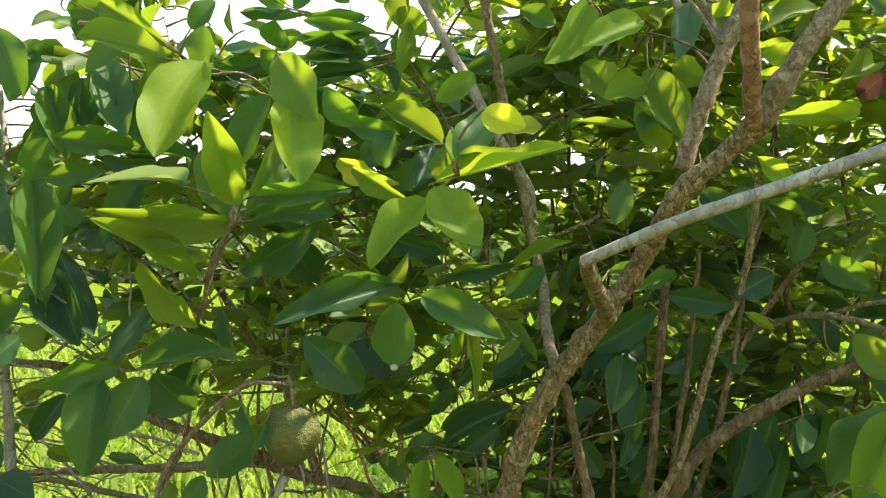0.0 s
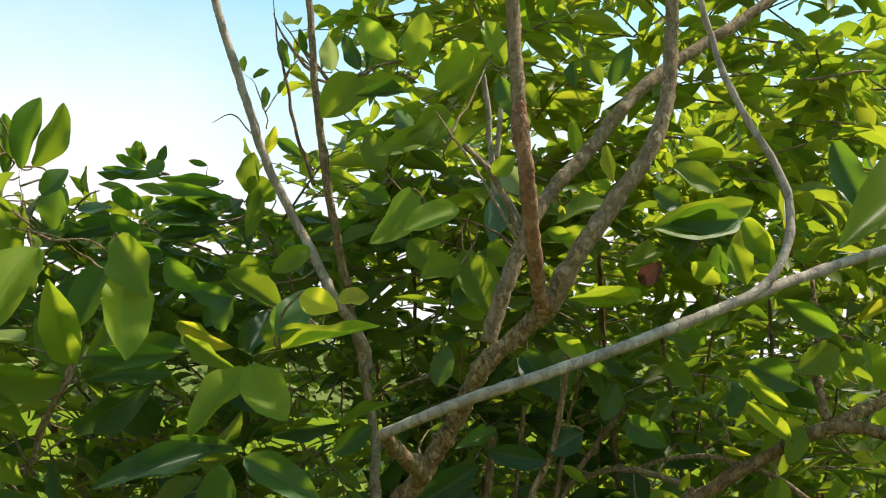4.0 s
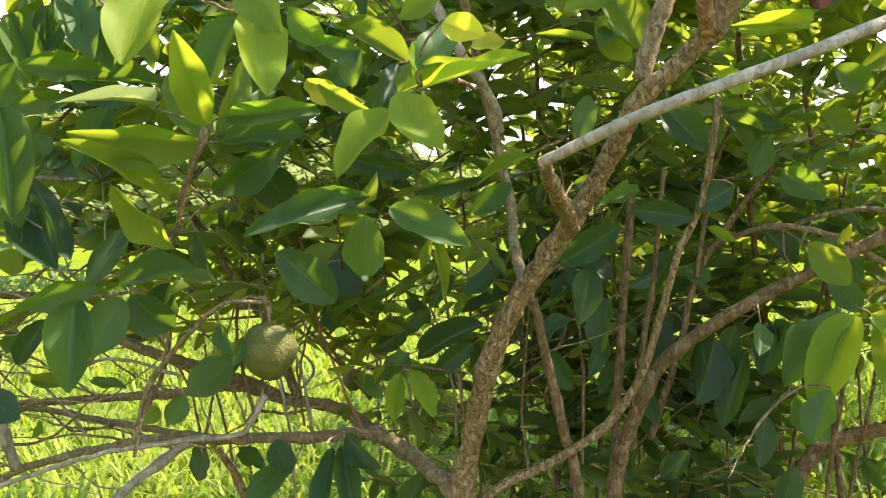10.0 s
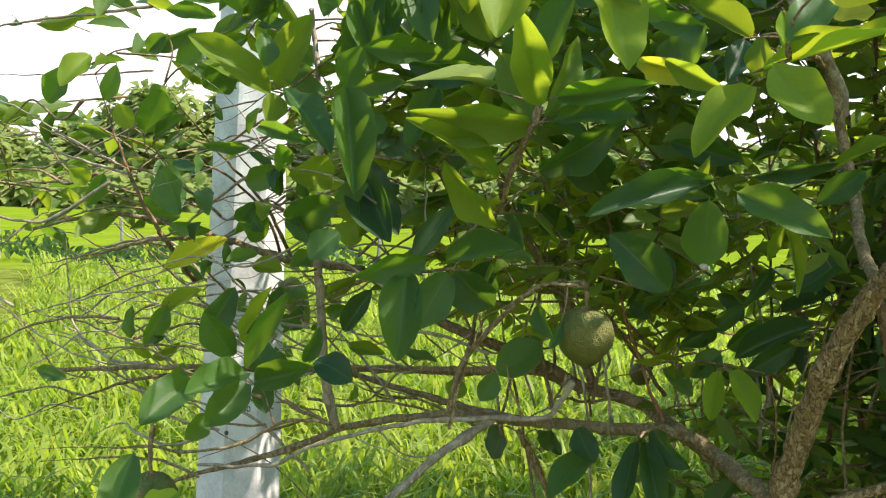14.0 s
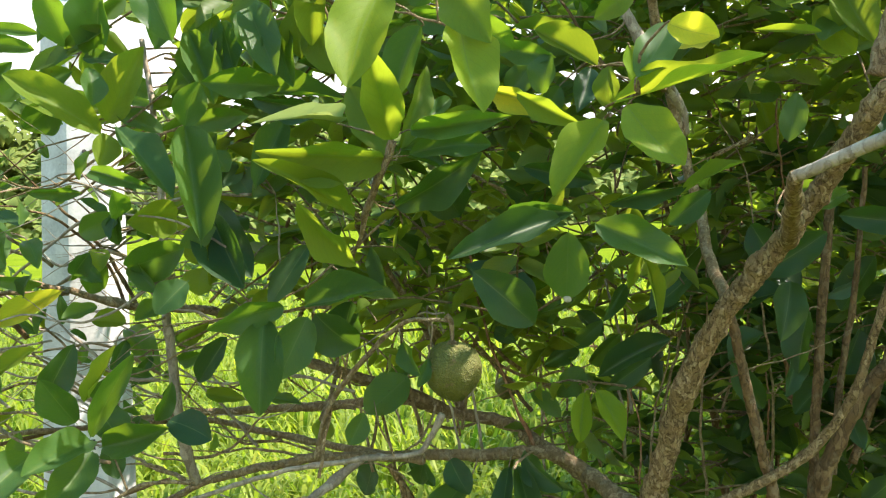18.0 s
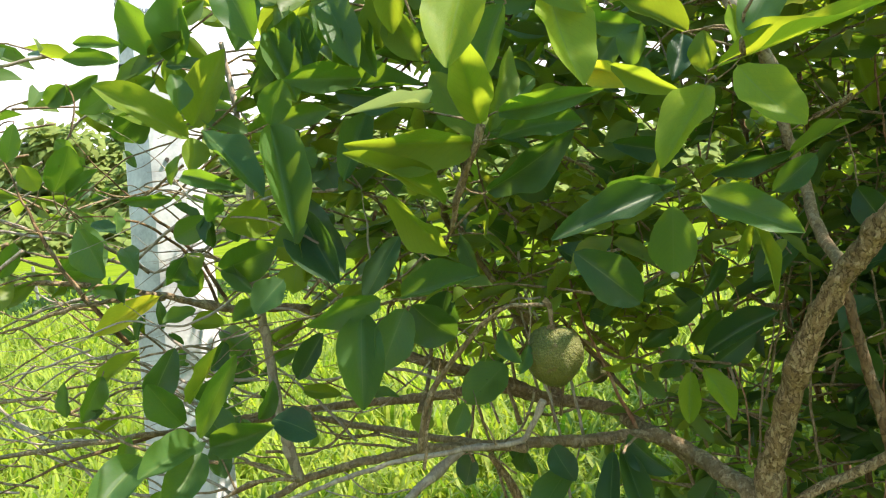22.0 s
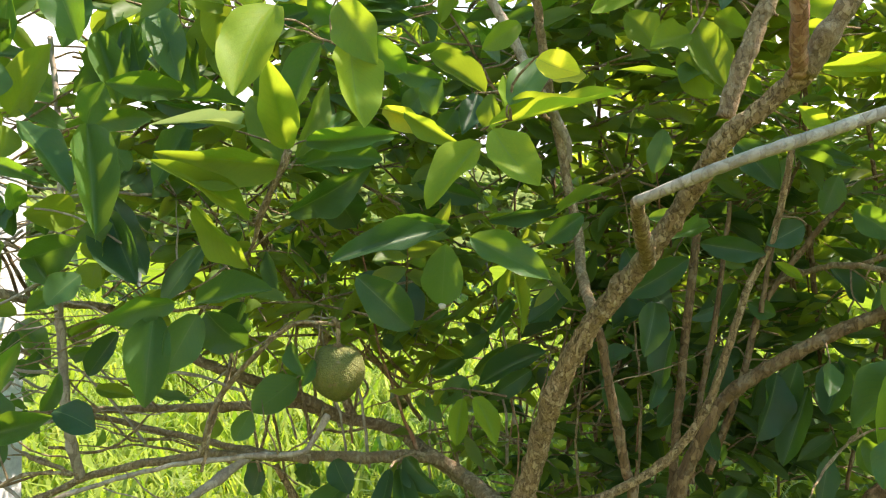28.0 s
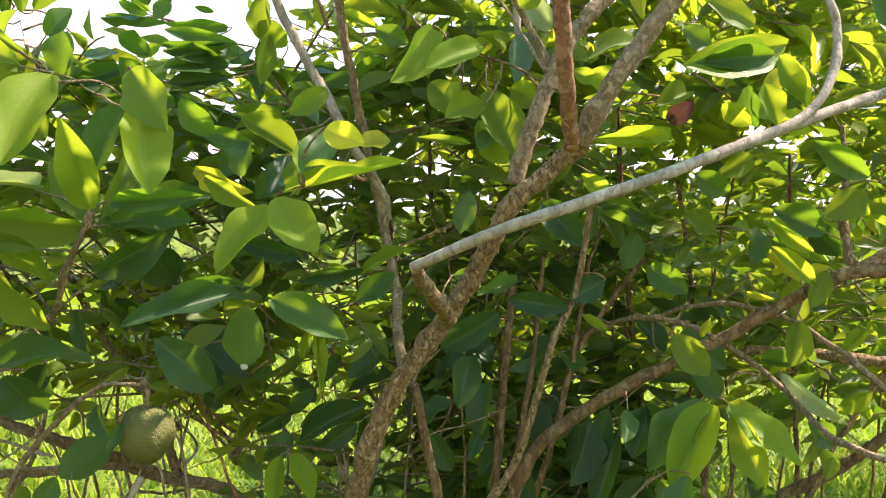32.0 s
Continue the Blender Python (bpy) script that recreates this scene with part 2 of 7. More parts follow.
LEAF_KINDS = {
    "mature": dict(low=(0.024, 0.064, 0.0209), high=(0.046, 0.098, 0.029), through_low=(0.18, 0.34, 0.0128), through_high=(0.28, 0.44, 0.0169), share=0.42, gloss=0.4, shine=0.24),
    # dark: deep green leaf with the shade of the crown put into its colour
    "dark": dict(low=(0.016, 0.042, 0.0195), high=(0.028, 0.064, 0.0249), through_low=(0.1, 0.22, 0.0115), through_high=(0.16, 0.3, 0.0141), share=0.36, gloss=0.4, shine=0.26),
    "olive": dict(low=(0.0718, 0.12, 0.0162), high=(0.105, 0.16, 0.0202), through_low=(0.326, 0.42, 0.0171), through_high=(0.402, 0.5, 0.0222), share=0.45, gloss=0.45, shine=0.12),
    "lime": dict(low=(0.124, 0.2, 0.0274), high=(0.163, 0.25, 0.0375), through_low=(0.431, 0.56, 0.0324), through_high=(0.527, 0.64, 0.0425), share=0.45, gloss=0.5, spots=0.5, shine=0.12),
    "bright": dict(low=(0.0862, 0.17, 0.0171), high=(0.124, 0.22, 0.0222), through_low=(0.43, 0.54, 0.0222), through_high=(0.55, 0.62, 0.0274), share=0.5, gloss=0.42, shine=0.15),
    "ripe": dict(low=(0.1, 0.155, 0.0125), high=(0.135, 0.2, 0.017), through_low=(0.4, 0.5, 0.016), through_high=(0.5, 0.56, 0.02), share=0.48, gloss=0.45, spots=0.4, shine=0.14),
    "yellow": dict(low=(0.249, 0.26, 0.0222), high=(0.326, 0.32, 0.0274), through_low=(0.67, 0.66, 0.0324), through_high=(0.766, 0.74, 0.0324), share=0.5, gloss=0.5, spots=0.6),
    # yellow curled leaf whose backlit glow is put into the colours
    "golden_backlit": dict(low=(0.45, 0.4, 0.0222), high=(0.55, 0.48, 0.029), through_low=(0.85, 0.8, 0.029), through_high=(0.9, 0.85, 0.0425), share=0.6, gloss=0.5, spots=0.2),
    # pale: whitish sheen of reflecting leaves, put into the leaf colour
    "pale": dict(low=(0.153, 0.2, 0.1033), high=(0.211, 0.26, 0.1532), through_low=(0.383, 0.48, 0.1235), through_high=(0.431, 0.5, 0.1532), share=0.4, gloss=0.5),
    "grey": dict(low=(0.067, 0.12, 0.0729), high=(0.0862, 0.15, 0.0881), through_low=(0.135, 0.26, 0.083), through_high=(0.172, 0.3, 0.1033), share=0.35, gloss=0.4),
    "rust": dict(low=(0.07, 0.028, 0.0263), high=(0.1, 0.04, 0.0317), through_low=(0.12, 0.045, 0.029), through_high=(0.16, 0.06, 0.0358), share=0.25, gloss=0.8),
}
LEAF = {kind: leaf_material("leaf_" + kind, **look_of) for kind, look_of in LEAF_KINDS.items()}
LEAF_JOINED = {kind: leaf_material("leaf_joined_" + kind, islands=True, **look_of) for kind, look_of in LEAF_KINDS.items()}
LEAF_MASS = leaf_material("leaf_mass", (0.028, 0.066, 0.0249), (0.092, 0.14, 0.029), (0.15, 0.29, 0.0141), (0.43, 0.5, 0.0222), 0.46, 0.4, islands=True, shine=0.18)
# darker copy of leaf_mass, crown shade put into its colours; also the weeds' green
LEAF_DEEP_SHADE = leaf_material("leaf_mass_deep_shade", (0.019, 0.046, 0.0182), (0.045, 0.085, 0.0249), (0.075, 0.17, 0.0141), (0.2, 0.32, 0.0171), 0.38, 0.4, islands=True, shine=0.16)
# sunlit copy of leaf_mass: sunshine is put into the lighter, yellower colours
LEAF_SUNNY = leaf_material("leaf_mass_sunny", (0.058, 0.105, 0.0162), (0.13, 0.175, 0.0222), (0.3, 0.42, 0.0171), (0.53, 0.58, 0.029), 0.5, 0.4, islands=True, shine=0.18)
BARK = {
    "bark": bark_material("bark_brown", (0.06, 0.032, 0.015), (0.285, 0.175, 0.076), (0.5, 0.36, 0.19), 105, 1.0, 0.05, 0.6),
    "limbbark": bark_material("bark_grey_brown", (0.075, 0.045, 0.023), (0.235, 0.155, 0.078), (0.4, 0.3, 0.175), 110, 0.7, 0.22),
    "redbark": bark_material("bark_red_brown", (0.07, 0.03, 0.016), (0.25, 0.115, 0.056), (0.38, 0.23, 0.13), 70, lichen=0.12),
    # dark brown bark, darkened further to carry the shade on the inner stems
    "darkbark": bark_material("bark_dark_shaded", (0.036, 0.021, 0.011), (0.15, 0.088, 0.04), (0.26, 0.17, 0.085), 65, lichen=0.15),
    "pale": bark_material("bark_pale_grey", (0.12, 0.085, 0.06), (0.26, 0.205, 0.15), (0.42, 0.355, 0.275), 70, 0.35, 0.4, 0.25),
}
CUT_WOOD = plain_material("cut_wood", (0.22, 0.14, 0.08), (0.42, 0.3, 0.19), 140, 0.85)


def link_mesh(name, verts, faces, mat, parent=None, uvs=None, smooth=True):
    me = bpy.data.meshes.new(name)
    me.from_pydata(verts, [], faces)
    if uvs is not None:
        layer = me.uv_layers.new(name="UVMap")
        flat = np.asarray(uvs, dtype=np.float32)
        loops = np.empty(len(me.loops), dtype=np.int32)
        me.loops.foreach_get("vertex_index", loops)
        layer.data.foreach_set("uv", flat[loops].ravel())
    if smooth:
        me.polygons.foreach_set("use_smooth", [True] * len(me.polygons))
    me.materials.append(mat)
    ob = new(name, me)
    ob.parent = parent
    return ob


def part(name, bm, mat, parent=None, label="", smooth=False):
    me = bpy.data.meshes.new(name)
    bm.to_mesh(me)
    bm.free()
    if smooth:
        me.polygons.foreach_set("use_smooth", [True] * len(me.polygons))
    me.materials.append(mat)
    ob = new(name, me)
    ob.parent = parent
    return tagged(ob, label)


def empty(name, place, label, category, group=""):
    ob = new(name)
    ob.empty_display_size = 0.1
    ob.location = place
    return tagged(ob, label, category, group)


def spline(points, step):
    """Points of a smooth curve through the given ones, about step apart."""
    p = [Vector(q) for q in points]
    p = [p[0] * 2 - p[1]] + p + [p[-1] * 2 - p[-2]]
    out = []
    for i in range(1, len(p) - 2):
        n = max(2, int((p[i + 1] - p[i]).length / step))
        for k in range(n):
            t = k / n
            out.append(0.5 * (2 * p[i] + (p[i + 1] - p[i - 1]) * t + (2 * p[i - 1] - 5 * p[i] + 4 * p[i + 1] - p[i + 2]) * t * t + (3 * p[i] - p[i - 1] - 3 * p[i + 1] + p[i + 2]) * t**3))
    out.append(p[-2])
    return out


def tube(points, r0, r1, sides, step, rough=0.1, seed=0.0, knots=0.0, flakes=0.0, kinks=0.0, point=False):
    """Verts and faces of a tapering limb with an uneven skin and small swellings."""
    line = spline(points, step)
    verts, faces = [], []
    side = Vector((0.3, -0.9, 0.2))
    n = len(line)
    if kinks:
        for i in range(1, n - 1):
            ease = min(1.0, i / 4, (n - 1 - i) / 4)
            line[i] = line[i] + noise.noise_vector(line[i] * 26 + Vector((seed, seed, 0))) * kinks * ease
    for i, c in enumerate(line):
        ahead = (line[min(i + 1, n - 1)] - line[max(i - 1, 0)]).normalized()
        side = (side - ahead * side.dot(ahead)).normalized()
        up = ahead.cross(side)
        r = r0 + (r1 - r0) * i / (n - 1)
        if point:
            to_end = (n - 1 - i if r1 < r0 else i) / (n - 1)
            r *= 0.3 + 0.7 * min(1.0, to_end / 0.45)
        for s in range(sides):
            a = 2 * math.pi * s / sides
            d = side * math.cos(a) + up * math.sin(a)
            q = c + d * r
            w = noise.noise(q * (0.55 / max(r, 0.003)) + Vector((seed, 0, 0))) * rough
            k = max(0.0, noise.noise(q * 22 + Vector((0, seed, 0))) - 0.25) * knots
            scale = Vector((q.x * 130, q.y * 130, q.z * 75))
            plate = flakes * (abs(noise.noise(scale)) + 0.6 * noise.noise(scale * 2.3)) if flakes else 0.0
            verts.append(c + d * r * (1 + w + k + plate))
    for i in range(n - 1):
        for s in range(sides):
            a, b = i * sides + s, i * sides + (s + 1) % sides
            faces.append((a, b, b + sides, a + sides))
    faces.append(tuple(range(sides - 1, -1, -1)))
    faces.append(tuple((n - 1) * sides + s for s in range(sides)))
    return verts, faces


def limb(name, tree, points, r0, r1, kind, label=""):
    big = max(r0, r1)
    sides = 36 if name == "trunk" else 16 if big > 0.01 else 8 if big > 0.004 else 6
    step = 0.004 if name == "trunk" else max(0.006, min(r0, r1) * 0.7)
    v, f = tube(points, r0, r1, sides, step, 0.2 if sides > 8 else 0.12, random.random() * 50, 0.9, 0.2 if name == "trunk" else 0.12 if sides > 8 else 0.0, 0.0 if name in ("trunk", "cut_branch", "leaf_stalk") else 0.004 if big < 0.006 else 0.003, name == "twig")
    return tagged(link_mesh(name, v, f, BARK[kind], tree), label)


def leaf_shape(along, across, bend, droop, fold, wave, seed, arch=0.0, twist=0.0):
    """One leaf, 1 long from its stalk at the origin along +y, 1 wide at its widest, facing +z: wedge base, blunt tip with a small point, uneven wavy edge."""
    rng = random.Random(seed * 7 + 3)
    verts, uvs, faces = [], [], []
    lean, phase = rng.uniform(-0.05, 0.05), rng.uniform(0, 6)
    fat, shift = rng.uniform(0.62, 0.8), rng.uniform(0.98, 1.22)
    curl = rng.uniform(-0.25, 0.35)
    for i in range(along + 1):
        v = i / along
        width = max(0.016, math.sin(math.pi * (0.004 + 0.99 * v) ** shift) ** fat * (1 - 0.1 * (1 - v) ** 3))
        if v < 0.055:
            width = 0.022
        turn = twist * (v - 0.3)
        for j in range(across + 1):
            u = j / across * 2 - 1
            edge = 1 + abs(u) * (0.03 * math.sin(v * 13 + phase * (1 if u > 0 else 2)) + 0.014 * math.sin(v * 37 + phase))
            x = u * width * 0.5 * edge
            z = fold * abs(u) ** 1.3 * width * 0.5 + wave * u * u * math.sin(v * 12 + phase + 2 * u) * width + curl * u * abs(u) * width * 0.16 * v
            x, z = x * math.cos(turn) - z * math.sin(turn), x * math.sin(turn) * 0.45 + z * math.cos(turn)
            x += bend * math.sin(math.pi * v) * 0.5 + lean * v
            z += -droop * v * v + arch * math.sin(math.pi * v)
            verts.append((x, v, z))
            uvs.append((0.5 + u * 0.5, v))
    for i in range(along):
        for j in range(across):
            a = i * (across + 1) + j
            faces.append((a, a + 1, a + across + 2, a + across + 1))
    return verts, faces, uvs


LEAF_SHAPES = {}
OPEN_SIDE = Vector((-0.03, -0.2, 1.45))  # the leaves of the outer twigs turn to the clearing in front of the tree


def leaf_mesh(kind, bend, variant):
    key = (kind, bend, variant)
    if key not in LEAF_SHAPES:
        rng = random.Random(variant * 13 + 5)
        fold, wave, arch = rng.uniform(0.18, 0.55), rng.uniform(0.02, 0.06), rng.uniform(-0.05, 0.1)
        v, f, uv = leaf_shape(20, 8, bend, rng.uniform(-0.06, 0.14), fold, wave, variant + 1, arch, rng.uniform(-0.5, 0.5))
        ob = link_mesh("leaf", v, f, LEAF[kind], None, uv)
        LEAF_SHAPES[key] = ob.data
        bpy.data.objects.remove(ob)
    return LEAF_SHAPES[key]


def leaf(tree, base, tip, width, kind, bend=0.0, tilt=0.0, joined=None):
    """A leaf from its stalk to its tip, turned towards the open side of the tree and tilted about its rib."""
    base, tip = Vector(base), Vector(tip)
    along = tip - base
    size = along.length
    y = along / size
    out = OPEN_SIDE - (base + tip) * 0.5
    z = (out - y * out.dot(y)).normalized()
    x = y.cross(z)
    turn = Matrix((x, y, z)).transposed() @ Matrix.Rotation(radians(tilt), 3, "Y")
    mesh = leaf_mesh(kind, bend, int(abs(base.x * 3571 + tip.z * 7919)) % 9)
    place = Matrix.Translation(base) @ turn.to_4x4() @ Matrix.Diagonal((width / math.cos(radians(tilt)), size, size, 1))
    if joined is not None:
        joined.append((mesh, place))
        return None
    ob = new("leaf", mesh)
    ob.parent = tree
    ob.matrix_basis = place
    return ob


def join_leaves(name, parent, mat, pieces, label):
    """Leaves at the back of the crown, all in one mesh."""
    verts, faces, uvs = [], [], []
    for mesh, place in pieces:
        at = len(verts)
        verts += [tuple(place @ v.co) for v in mesh.vertices]
        spots = {}
        for loop, uv in zip(mesh.loops, mesh.uv_layers[0].data):
            spots[loop.vertex_index] = tuple(uv.uv)
        uvs += [spots[i] for i in range(len(mesh.vertices))]
        faces += [tuple(i + at for i in p.vertices) for p in mesh.polygons]
    return tagged(link_mesh(name, verts, faces, mat, parent, uvs), label, kind="stuff")


def leaf_cloud(name, parent, mat, leaves, seed, label="", grid=(5, 2)):
    """Many leaves in one mesh. Each: place, way, facing, length, width."""
    rng = random.Random(seed)
    forms = [leaf_shape(*grid, rng.uniform(-0.12, 0.12), rng.uniform(0.02, 0.22), rng.uniform(0.15, 0.5), 0.03, seed + k) for k in range(8)]
    shapes = [(np.array(v), np.array(f), np.array(uv)) for v, f, uv in forms]
    verts, faces, uvs, at = [], [], [], 0
    for k, (place, way, facing, size, width) in enumerate(leaves):
        v, f, uv = shapes[k % 8]
        y = np.array(way) / np.linalg.norm(way)
        z = np.array(facing) - y * np.dot(facing, y)
        z /= np.linalg.norm(z) + 1e-9
        m = np.stack([np.cross(y, z) * width, y * size, z * size])
        verts.append(v @ m + place)
        faces.append(f + at)
        uvs.append(uv)
        at += len(v)
    ob = link_mesh(name, np.concatenate(verts).tolist(), np.concatenate(faces).tolist(), mat, parent, np.concatenate(uvs))
    return tagged(ob, label, kind="stuff")


def sprays(box, count, rng, size, clear, per=(4, 8), up=0.35):
    """Leafy sprays with places drawn inside a box: lines for the twigs and leaves along them."""
    (x0, y0, z0), (x1, y1, z1) = box
    leaves, twigs = [], []
    while len(twigs) < count:
        p = np.array([rng.uniform(x0, x1), rng.uniform(y0, y1), rng.uniform(z0, z1)])
        if not clear(p):
            continue
        a = rng.uniform(0, 2 * math.pi)
        way = np.array([math.cos(a), math.sin(a) * 0.8, rng.uniform(-0.35, up + 0.4)])
        way /= np.linalg.norm(way)
        run = rng.uniform(0.1, 0.24)
        end = p + way * run + np.array([0, 0, -0.02])
        twigs.append((p - way * rng.uniform(0.02, 0.12), p + way * run * 0.5 + np.array([0, 0, 0.008]), end))
        n = rng.randint(*per)
        for k in range(n):
            s = (k + 0.6) / n
            flip = 1 if k % 2 else -1
            side = np.cross(way, (0, 0, 1.0)) * flip
            d = way * rng.uniform(0.35, 0.9) + side * rng.uniform(0.4, 1.0) + np.array([0, 0, rng.uniform(-0.75, 0.25)])
            length = rng.uniform(*size)
            facing = np.array([rng.uniform(-0.8, 0.8), rng.uniform(-1.2, 0.3), rng.uniform(-0.25, 0.9)])
            leaves.append((p + way * run * s, d, facing, length, length * rng.uniform(0.28, 0.42)))
    return leaves, twigs


def twig_mass(name, parent, kind, twigs, radius=0.0022):
    verts, faces = [], []
    for a, b, c in twigs:
        v, f = tube([a, b, c], radius * 1.3, radius * 0.6, 4, 0.06, 0.0)
        faces += [tuple(i + len(verts) for i in q) for q in f]
        verts += v
    return tagged(link_mesh(name, verts, faces, BARK[kind], parent), "fine leafless twigs", kind="stuff")

POLE_AT, POLE_SIDE, POLE_TURN, POLE_LEAN = (-1.396, 2.35, 0.0), 0.272, 31.0, (0.0, 1.1)
NUMBER_Z, SIGN_Z = 0.668, 1.914
TREE_AT = (0.1, 1.3, 0.0)
CUT_AT, CUT_WAY, CUT_R = (0.146, 0.845, 1.361), (-0.082, 0.055, -0.040), 0.0062

# ---- ground, field and distance ----
def ground_material():
    m, nt, out = material("meadow_ground")
    tc = nt.nodes.new("ShaderNodeTexCoord")
    sep = nt.nodes.new("ShaderNodeSeparateXYZ")
    nt.links.new(tc.outputs["Object"], sep.inputs[0])
    near = ramp(nt, noise_of(nt, 3.0, 8.0), ((0.3, (0.05, 0.068, 0.012)), (0.5, (0.11, 0.13, 0.02)), (0.7, (0.18, 0.19, 0.042))))
    field = ramp(nt, noise_of(nt, 0.4, 6.0), ((0.3, (0.1, 0.15, 0.008)), (0.7, (0.165, 0.21, 0.014))))
    edge = maths(nt, "MULTIPLY", maths(nt, "SUBTRACT", maths(nt, "ADD", sep.outputs[1], maths(nt, "MULTIPLY", noise_of(nt, 0.6), 3.0)), 13.5), 0.8)
    edge = maths(nt, "MINIMUM", maths(nt, "MAXIMUM", edge, 0.0), 1.0)
    b = node(nt, "ShaderNodeBsdfPrincipled", Roughness=0.95)
    b.inputs["Specular IOR Level"].default_value = 0.0
    nt.links.new(mixed(nt, edge, near, field), b.inputs["Base Color"])
    bump = node(nt, "ShaderNodeBump", Strength=0.8, Distance=0.05)
    nt.links.new(noise_of(nt, 14.0, 8.0), bump.inputs["Height"])
    nt.links.new(bump.outputs[0], b.inputs["Normal"])
    nt.links.new(b.outputs[0], out.inputs[0])
    return m


def make_ground():
    verts, faces = [], []
    xs = [-900, -300, -100, -40, -15, -8, -5, -3, -2, -1, 0, 1, 2, 3, 5, 8, 15, 40, 100, 300, 900]
    ys = [-900, -100, -20, -5, -2, 0, 1, 2, 3, 4, 5, 7, 9, 12, 16, 20, 30, 45, 70, 120, 300, 900]
    for y in ys:
        for x in xs:
            verts.append((x, y, 0.05 * noise.noise(Vector((x * 0.7, y * 0.7, 3))) if abs(x) < 20 and abs(y) < 20 else 0.0))
    w = len(xs)
    for j in range(len(ys) - 1):
        for i in range(w - 1):
            faces.append((j * w + i, j * w + i + 1, j * w + w + i + 1, j * w + w + i))
    ob = link_mesh("ground", verts, faces, ground_material())
    return tagged(ob, "sunlit grassy ground running out to a green field", "ground", kind="structure")


GRASS = leaf_material("grass_blades", (0.04, 0.085, 0.012), (0.27, 0.33, 0.045), (0.16, 0.31, 0.012), (0.52, 0.58, 0.035), 0.5, 0.4, islands=True, spots=0.0, shine=0.16)


def make_grass():
    """Shaggy tufts: bundles of arching blades that thin out with distance."""
    rng = np.random.default_rng(5)
    tufts = 8200
    ty = 1.5 + 11.0 * rng.random(tufts) ** 1.6
    tx = (rng.random(tufts) * 2 - 1) * (0.8 * ty + 0.8) + 0.1
    # the last tufts stand behind and beside the path
    round_about = np.arange(tufts) >= 5200
    ty = np.where(round_about, rng.uniform(-8, 2.2, tufts), ty)
    tx = np.where(round_about, rng.uniform(-9, 9, tufts), tx)
    clear = round_about & (np.abs(tx) < 0.9) & (np.abs(ty) < 1.1)
    tx = np.where(clear, tx + 2.0 * np.sign(tx), tx)
    per = 13
    n = tufts * per
    y = np.repeat(ty, per) + rng.normal(0, 0.06, n) * (1 + 0.06 * np.repeat(np.abs(ty), per))
    x = np.repeat(tx, per) + rng.normal(0, 0.06, n) * (1 + 0.06 * np.repeat(np.abs(ty), per))
    h = rng.uniform(0.12, 0.34, n) * np.repeat(rng.uniform(0.6, 1.35, tufts), per)
    a = np.repeat(rng.uniform(0, 2 * np.pi, tufts), per) + rng.normal(0, 1.1, n)
    lean = rng.uniform(0.3, 1.15, n) * h
    wide = rng.uniform(0.0032, 0.0085, n) * (1 + np.abs(y) * 0.13)
    dx, dy = np.cos(a), np.sin(a)
    base = np.stack([x, y, np.full(n, -0.02)], 1)
    side = np.stack([-dy, dx, 0 * dx], 1) * wide[:, None]
    out = np.stack([dx, dy, 0 * dx], 1)
    rise = np.array([0, 0, 1.0])
    low = base + out * (lean * 0.12)[:, None] + rise * (h * 0.5)[:, None]
    mid = base + out * (lean * 0.5)[:, None] + rise * (h * 0.9)[:, None]
    tip = base + out * lean[:, None] + rise * (h * rng.uniform(0.55, 1.0, n))[:, None]
    verts = np.stack([base - side * 0.7, base + side * 0.7, low + side, low - side, mid + side * 0.75, mid - side * 0.75, tip], 1).reshape(-1, 3)
    k = np.arange(n)[:, None] * 7
    faces = (k + [0, 1, 2, 3]).tolist() + (k + [3, 2, 4, 5]).tolist() + (k + [5, 4, 6]).tolist()
    uv = np.tile([[0.1, 0.1], [0.9, 0.1], [0.9, 0.4], [0.1, 0.4], [0.9, 0.7], [0.1, 0.7], [0.6, 0.95]], (n, 1))
    ob = link_mesh("grass", verts.tolist(), faces, GRASS, None, uv)
    return tagged(ob, "long yellow-green grass lit by the sun", "grass", kind="stuff")


WOODS = leaf_material("far_leaves", (0.1, 0.15, 0.035), (0.2, 0.24, 0.06), (0.22, 0.3, 0.05), (0.38, 0.42, 0.09), 0.45, 0.8, islands=True, spots=0.0)


def make_woods():
    rng = random.Random(11)
    leaves = []
    for k in range(86):
        low = k >= 64
        x = -115 + 230 * (k - 64) / 21 if low else -110 + 220 * k / 63
        x, y = x + rng.uniform(-3, 3), rng.uniform(66, 74) if low else rng.uniform(76, 100)
        top = rng.uniform(2.5, 4.5) if low else rng.uniform(6, 12) * (1.1 if x < -8 else 0.8)
        spread = 4.5 if low else 2.4
        for c in range(34):
            r = rng.uniform(0.8, 1.9)
            cx, cy, cz = x + rng.gauss(0, spread), y + rng.gauss(0, 1.5), max(0.6, rng.uniform(0.05, 1.0) ** 0.8 * top - r * 0.5)
            for q in range(80):
                d = np.array([rng.gauss(0, 1), rng.gauss(0, 1), rng.gauss(0, 1)])
                d /= np.linalg.norm(d)
                size = rng.uniform(0.8, 1.5)
                leaves.append((np.array([cx, cy, cz]) + d * r * rng.uniform(0.4, 1), d + np.array([0, 0, -0.5]), d + np.array([0.2, -0.5, 0.6]), size, size * 0.8))
    ob = leaf_cloud("far_woods", None, WOODS, leaves, 3, grid=(2, 1))
    return tagged(ob, "belt of yellowish green trees beyond the field", "trees", kind="stuff")


